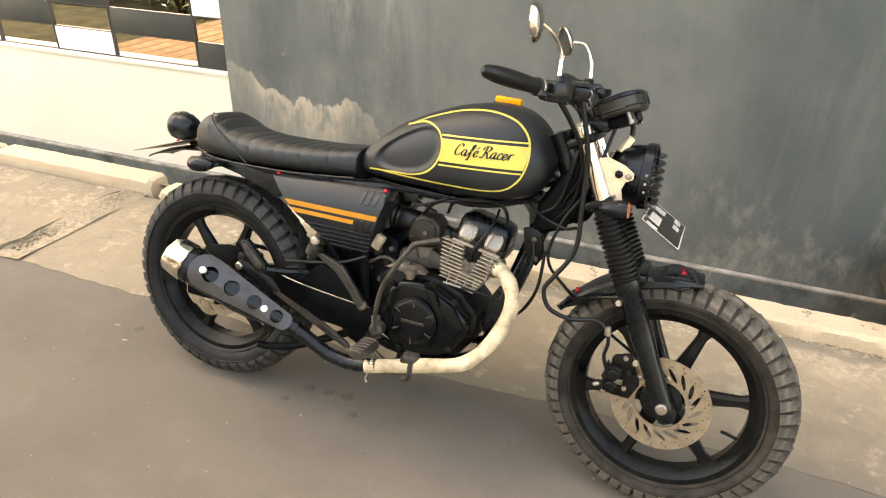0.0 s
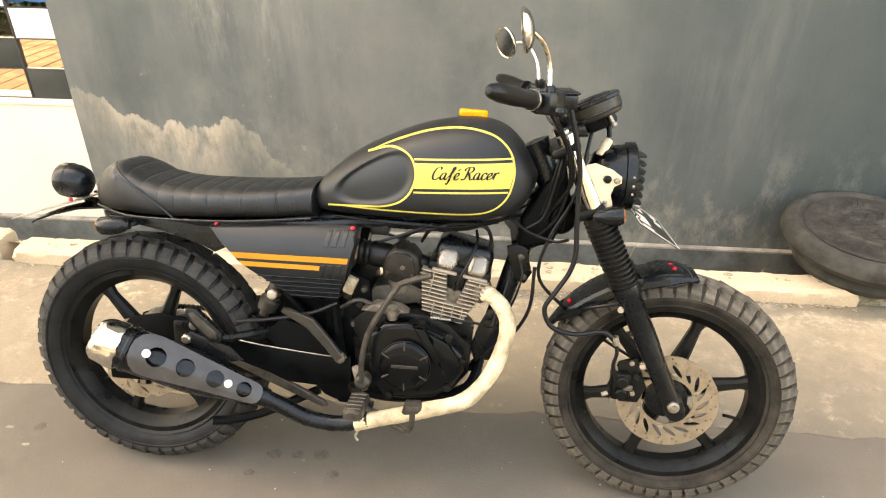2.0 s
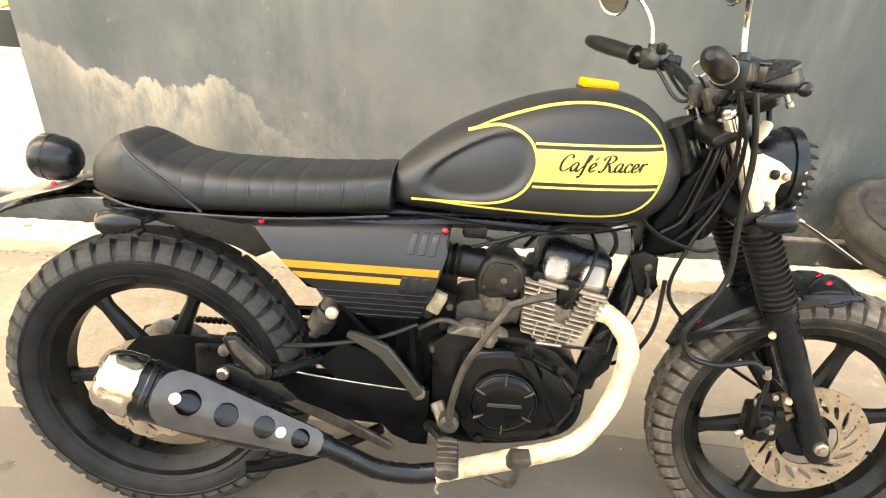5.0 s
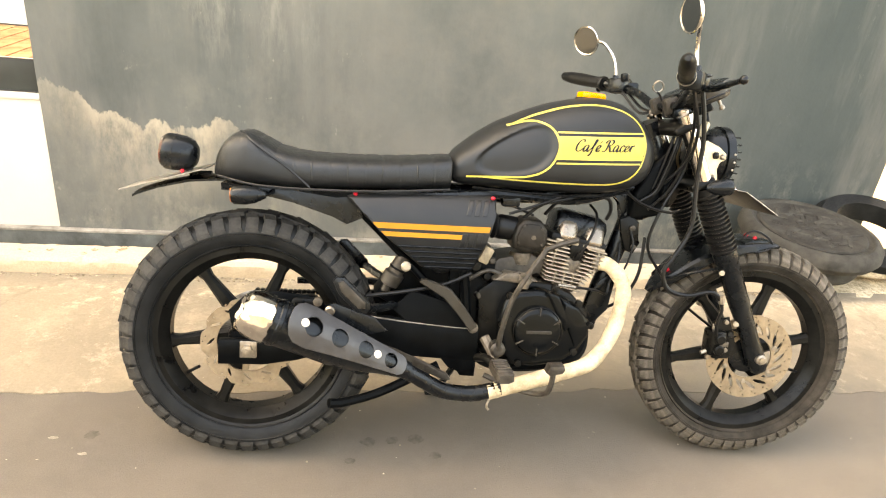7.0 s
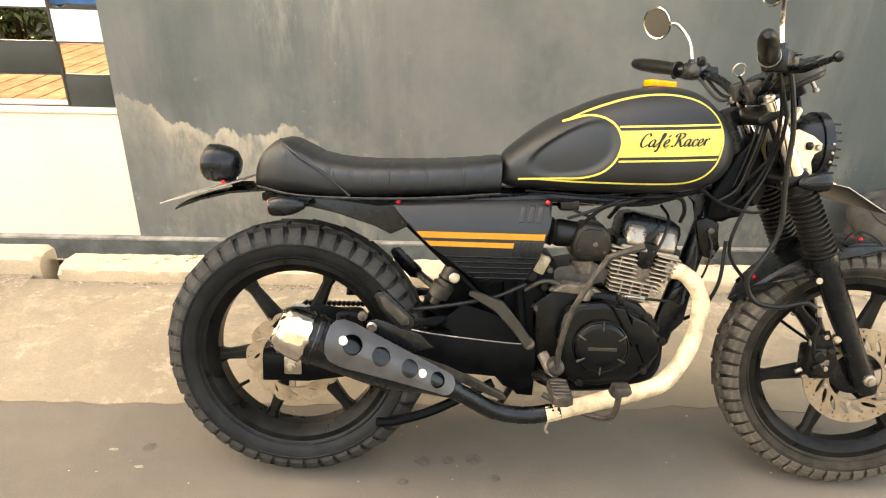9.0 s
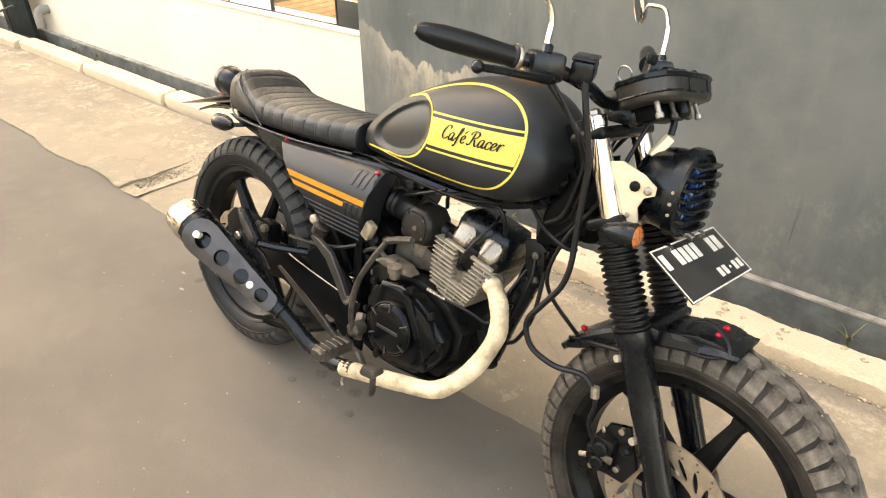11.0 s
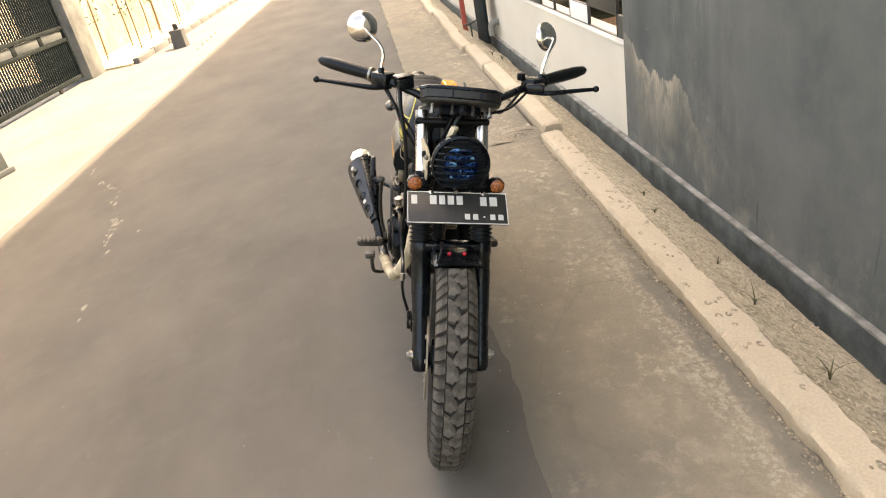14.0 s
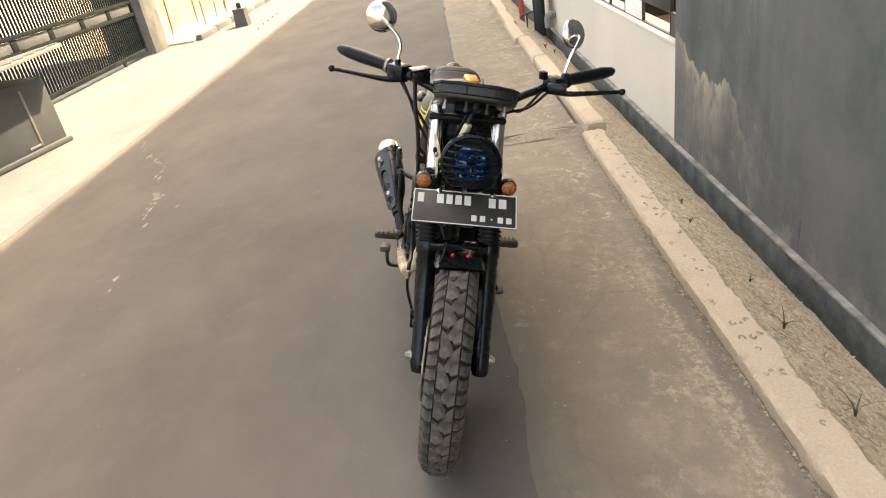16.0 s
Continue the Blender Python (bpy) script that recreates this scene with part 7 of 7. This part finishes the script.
# handlebar and controls, set a little to the left of the fork
HY = FY + 0.022
part("handlebar", tube([(0.945, HY - 0.26, 1.015), (0.995, HY - 0.20, 1.005), (1.020, HY - 0.13, 0.982), (1.030, HY - 0.075, 0.958), (1.032, HY, 0.955), (1.030, HY + 0.075, 0.958), (1.020, HY + 0.13, 0.982), (0.995, HY + 0.20, 1.005), (0.945, HY + 0.26, 1.015)], 0.0112, 12), BLACK, bike, "black tubular handlebar")
for y in (-0.035, 0.04):
    part("bar_clamp", box((-0.018, -0.013, -0.020), (0.018, 0.013, 0.022), 0.006, pose(1.030, HY + y, 0.955, 0, -20, 0)), DUSTGREY, bike)
for s in (-1, 1):
    g0, g1 = Vector((0.950, HY + s * 0.252, 1.014)), Vector((0.872, HY + s * 0.402, 1.036))
    gd = (g1 - g0).normalized()
    gl = (g1 - g0).length
    gp = part("grip", lathe([(0.0125, -0.004), (0.019, 0.0), (0.020, 0.004), (0.0165, 0.008), (0.0165, 0.02), (0.0185, gl * 0.45), (0.0175, gl * 0.75), (0.013, gl * 0.94), (0.006, gl), (0.0, gl + 0.001)], g0, gd, 20), HOSE, bike, "tapered black rubber grip")
    part("collar", lathe([(0.0205, 0), (0.0215, 0.002), (0.0215, 0.006), (0.0205, 0.008)], g0 - gd * 0.006, gd, 18), STEEL if s < 0 else HOSE, gp)
    sm = Matrix.Translation((0.985, HY + s * 0.215, 1.008)) @ Matrix.Rotation(s * radians(38), 4, "Z")
    part("switch_housing", box((-0.024, -0.030, -0.022), (0.026, 0.026, 0.022), 0.008, sm), BLACK, bike)
    if s < 0:
        part("master_cylinder", box((-0.017, -0.024, -0.014), (0.020, 0.024, 0.018), 0.005, pose(1.022, HY - 0.160, 1.008, 8, 0, 20)), BLACK, bike, "square black brake reservoir")
        part("reservoir_lid", box((-0.018, -0.026, 0.018), (0.022, 0.026, 0.024), 0.003, pose(1.022, HY - 0.160, 1.008, 8, 0, 20)), BLACK, bike)
    else:
        part("clutch_perch", box((-0.014, -0.026, -0.014), (0.022, 0.026, 0.016), 0.006, pose(1.018, HY + 0.215, 1.004, 0, 0, -15)), BLACK, bike)
        part("perch_knob", lathe([(0.010, 0), (0.012, 0.004), (0.012, 0.02), (0.0, 0.024)], (0.985, HY + 0.178, 1.020), (0, 0, 1), 10), BLACK, bike)
    lv = part("lever", tube([(1.000, HY + s * 0.195, 0.994), (1.016, HY + s * 0.245, 0.992), (1.016, HY + s * 0.29, 0.996), (1.006, HY + s * 0.348, 1.001), (0.997, HY + s * 0.396, 1.004)], lambda u: 0.0085 - 0.003 * u, 10), BLACK, bike, "black brake or clutch lever")
    part("lever_ball", ball((0.995, HY + s * 0.402, 1.0045), 0.0095, 14), BLACK, lv)
    # mirrors
    mc = Vector((0.932, -0.250, 1.141)) if s < 0 else Vector((0.891, 0.290, 1.131))
    face = Vector((-0.98, -0.05, -0.12) if s < 0 else (-0.80, -0.57, -0.32)).normalized()
    mi = part("mirror", lathe([(0.0, -0.016), (0.020, -0.014), (0.034, -0.008), (0.0415, 0.0), (0.0425, 0.004), (0.0405, 0.0064), (0.0368, 0.0042)], mc, face, 32), CHROME, bike, "round chrome mirror on a bent stem")
    part("glass", lathe([(0.0372, 0.0050), (0.0, 0.0052)], mc, face, 32), material("mirror glass", (0.20, 0.215, 0.22), 0.04, 1.0, 0.02, 5, 0) if s < 0 else bpy.data.materials["mirror glass"], mi)
    if s < 0:
        st_pts = [(0.988, FY - 0.201, 1.02), (0.985, FY - 0.200, 1.045), (0.983, FY - 0.196, 1.075), (0.977, FY - 0.205, 1.100), (0.965, FY - 0.228, 1.122), (0.944, FY - 0.250, 1.139)]
    else:
        st_pts = [(0.981, FY + 0.259, 1.018), (0.980, FY + 0.260, 1.046), (0.974, FY + 0.270, 1.085), (0.957, FY + 0.286, 1.116), (0.940, FY + 0.292, 1.130), (0.903, FY + 0.286, 1.131)]
    part("stem", tube(st_pts, 0.0048, 10), CHROME, mi)
    part("stem_nut", lathe([(0.009, 0), (0.009, 0.018), (0.006, 0.022)], st_pts[0], (0, 0, 1), 8), BLACK, mi)

# cables and hoses
part("brake_hose", tube([(1.035, FY - 0.150, 0.995), (1.050, -0.142, 0.94), (1.066, -0.130, 0.87), (1.068, -0.124, 0.80), (1.071, -0.122, 0.74), (1.074, -0.122, 0.68), (1.064, -0.122, 0.635), (1.035, -0.125, 0.585), (1.015, -0.125, 0.545), (1.035, -0.125, 0.502), (1.09, -0.125, 0.488), (1.150, -0.128, 0.500), (1.182, -0.130, 0.478)], 0.0058, 8), HOSE, bike, "black brake hose")
part("hose_union", lathe([(0.008, 0), (0.008, 0.02), (0.006, 0.022)], (1.178, -0.130, 0.492), (0.2, 0, -1), 8), STEEL, bike)
part("brake_line", tube([(1.182, -0.130, 0.475), (1.186, -0.130, 0.45), (1.182, -0.125, 0.415), (1.195, -0.112, 0.375)], 0.0045, 8), HOSE, bike)
part("throttle_cable", tube([(0.990, -0.19, 0.990), (1.012, -0.165, 0.955), (1.036, -0.130, 0.91), (1.050, -0.098, 0.86), (1.048, -0.075, 0.80), (1.030, -0.055, 0.74), (0.99, -0.04, 0.69)], 0.0040, 8), HOSE, bike)
part("wiring_loom", tube([(0.998, -0.18, 0.985), (1.022, -0.158, 0.945), (1.046, -0.134, 0.895), (1.054, -0.095, 0.83), (1.020, -0.05, 0.76)], 0.0042, 8), HOSE, bike)
part("clutch_cable", tube([(1.005, 0.225, 0.995), (1.03, 0.17, 0.95), (1.05, 0.10, 0.93), (1.02, 0.05, 0.86), (0.985, 0.03, 0.76)], 0.004, 8), HOSE, bike)
part("choke_cable", tube([(0.985, 0.21, 0.99), (1.02, 0.15, 0.935), (1.06, 0.11, 0.955), (1.05, 0.075, 0.96)], 0.004, 8), HOSE, bike)
part("speedometer_cable", tube([(1.10, 0.0, 0.94), (1.07, -0.05, 0.80), (1.02, -0.06, 0.70), (1.00, -0.05, 0.60), (1.06, -0.02, 0.52), (1.17, 0.03, 0.42), (1.29, 0.06, 0.34)], 0.0042, 8), HOSE, bike)
part("head_cable", tube([(0.925, -0.04, 0.735), (0.97, -0.055, 0.705), (1.03, -0.07, 0.69), (1.06, -0.085, 0.70)], 0.004, 6), HOSE, bike)
part("coil_lead", tube([(0.952, -0.034, 0.64), (0.962, -0.045, 0.60), (0.952, -0.048, 0.55), (0.935, -0.04, 0.50)], 0.0028, 8), HOSE, bike)
for k, pts in enumerate(([(0.66, -0.06, 0.655), (0.70, -0.08, 0.695), (0.76, -0.085, 0.712), (0.81, -0.060, 0.724), (0.83, -0.03, 0.728)],
                         [(0.72, -0.04, 0.665), (0.745, -0.070, 0.704), (0.80, -0.078, 0.722), (0.865, -0.070, 0.718), (0.884, -0.06, 0.690), (0.882, -0.045, 0.660)],
                         [(0.62, -0.07, 0.665), (0.68, -0.085, 0.69), (0.75, -0.09, 0.72)],
                         [(0.60, -0.06, 0.69), (0.64, -0.05, 0.68), (0.69, -0.04, 0.66)])):
    part("engine_hose", tube(pts, 0.0046 if k < 2 else 0.0036, 8), HOSE, bike)
part("coil_pack", box((0.60, -0.075, 0.682), (0.645, -0.035, 0.712), 0.006), BLACK, bike)
part("drain_hose", tube([(0.925, -0.02, 0.42), (0.955, -0.04, 0.45), (0.985, -0.05, 0.52), (0.99, -0.05, 0.62)], 0.0045, 8), HOSE, bike)
part("brake_rod_hose", tube([(0.28, -0.11, 0.455), (0.36, -0.12, 0.470), (0.46, -0.115, 0.490), (0.53, -0.11, 0.52)], 0.005, 8), HOSE, bike)
part("footrest_hanger", tube([(0.575, -0.115, 0.36), (0.590, -0.135, 0.335), (0.60, -0.150, 0.318)], 0.013, 8, 3), ALLOY, bike)

# front mudguard on its stays
secs = []
for k in range(29):
    u = k / 28
    a = radians(151 - 67 * u)
    r = piecewise(u, [(0.0, 0.341), (0.17, 0.337), (0.30, 0.333), (0.45, 0.329), (0.70, 0.322), (0.90, 0.320), (1.0, 0.320)])
    w = piecewise(u, [(0.0, 0.010), (0.06, 0.026), (0.16, 0.046), (0.32, 0.058), (0.5, 0.062), (0.90, 0.064), (0.97, 0.066), (1.0, 0.064)])
    skirt = piecewise(u, [(0.0, 0.006), (0.2, 0.026), (0.5, 0.028), (0.80, 0.022), (0.92, 0.012), (1.0, 0.005)])
    up = [(-1.0, skirt), (-0.97, 0.010), (-0.85, 0.003), (-0.45, 0.0), (0, -0.002), (0.45, 0.0), (0.85, 0.003), (0.97, 0.010), (1.0, skirt)]
    row = [(1.334 + (r - d) * math.cos(a), FW.y + w * q, 0.301 + (r - d) * math.sin(a)) for q, d in up]
    row += [(1.334 + (r - d - 0.004) * math.cos(a), FW.y + w * q * 0.94, 0.301 + (r - d - 0.004) * math.sin(a)) for q, d in reversed(up)]
    secs.append(row)
mg = part("front_mudguard", loft(secs), BLACK, bike, "short black front mudguard with red bolts")
part("bolt_bracket", prism([(1.270, 0.617), (1.295, 0.624), (1.322, 0.625), (1.336, 0.623), (1.345, 0.621), (1.345, 0.617), (1.270, 0.613)], -0.052, 0.058, 0.002), BLACK, mg)
for x, y, z in ((1.318, -0.016, 0.625), (1.318, 0.025, 0.625), (1.082, -0.016, 0.529)):
    part("red_bolt", lathe([(0.0056, -0.004), (0.0056, 0.003), (0.0036, 0.006), (0, 0.007)], (x, y, z), (0.5, -0.3, 0.8) if x > 1.2 else (-0.5, -0.5, 0.7), 10), RED, mg)
part("wire_loop", tube([(1.270, -0.034, 0.621), (1.284, -0.036, 0.642), (1.308, -0.036, 0.648), (1.338, -0.042, 0.634), (1.350, -0.052, 0.614), (1.325, -0.060, 0.600), (1.295, -0.060, 0.594)], 0.0030, 6, 5), HOSE, mg)
for s in (-1, 1):
    part("stay", tube([(1.064, s * 0.030, 0.505), (1.12, s * 0.066, 0.532), (1.19, s * 0.080, 0.552)], 0.004, 6, 4), BLACK, mg)

part("fork_brace", box((1.205, -0.075, 0.592), (1.240, 0.083, 0.616), 0.006), BLACK, bike)

# front caliper
ca = part("front_caliper", box((1.172, -0.108, 0.330), (1.222, -0.052, 0.408), 0.010), DUSTY, bike, "dusty black brake caliper")
part("carrier", prism([(1.19, 0.43), (1.235, 0.445), (1.27, 0.36), (1.25, 0.315), (1.20, 0.315), (1.165, 0.36)], -0.082, -0.070, 0.003), DUSTY, ca)
for z in (0.352, 0.386):
    part("piston_cap", lathe([(0.016, 0), (0.016, 0.010), (0.012, 0.013), (0.0, 0.013)], (1.197, -0.106, z), (0, -1, 0), 14), DUSTY, ca)
for x, z in ((1.222, 0.432), (1.232, 0.345), (1.178, 0.322)):
    part("caliper_bolt", lathe([(0.007, 0), (0.007, 0.010), (0, 0.011)], (x, -0.082, z), (0, -1, 0), 8), STEEL, ca)

part("bleed_nipple", lathe([(0.004, 0), (0.004, 0.010), (0.0025, 0.012), (0.0025, 0.018), (0.0, 0.019)], (1.185, -0.085, 0.408), (-0.3, -0.2, 1), 8), STEEL, ca)
part("pad_spring", box((1.200, -0.112, 0.362), (1.226, -0.106, 0.378), 0.002), ALLOY, ca)
part("slide_boot", lathe([(0.009, 0), (0.011, 0.006), (0.009, 0.012), (0.011, 0.018), (0.008, 0.026)], (1.246, -0.075, 0.395), (-0.4, -1, 0.1), 12), HOSE, ca)
part("slide_pin", tube([(1.166, -0.095, 0.345), (1.150, -0.095, 0.338)], 0.006, 8, 0), STEEL, ca)

cc = Vector((1.205, -0.08, 0.375))
ca.matrix_basis = Matrix.Translation(cc + Vector((0.012, 0, -0.018))) @ Matrix.Diagonal((0.88, 0.9, 0.9, 1.0)) @ Matrix.Translation(-cc)

# loose amber lens that lies on the tank
TM = bike.matrix_world @ pose(0.826, 0.018, 0.9560, 0, 3, 6) @ Matrix.Diagonal((0.9, 0.9, 0.9, 1))
am = thing("turn_signal_lens", "loose amber turn signal lens lying on the fuel tank", "signal lens", TM)
part("lens", box((-0.037, -0.022, 0.0), (0.037, 0.022, 0.020), 0.006), AMBER, am)
for k in range(5):
    part("ridge", box((-0.028 + k * 0.0125, -0.0232, 0.005), (-0.022 + k * 0.0125, -0.021, 0.016), 0.0008, None, 1), AMBER, am)
part("base", box((-0.039, -0.024, -0.003), (0.039, 0.024, 0.0035), 0.002), GREYPL, am)
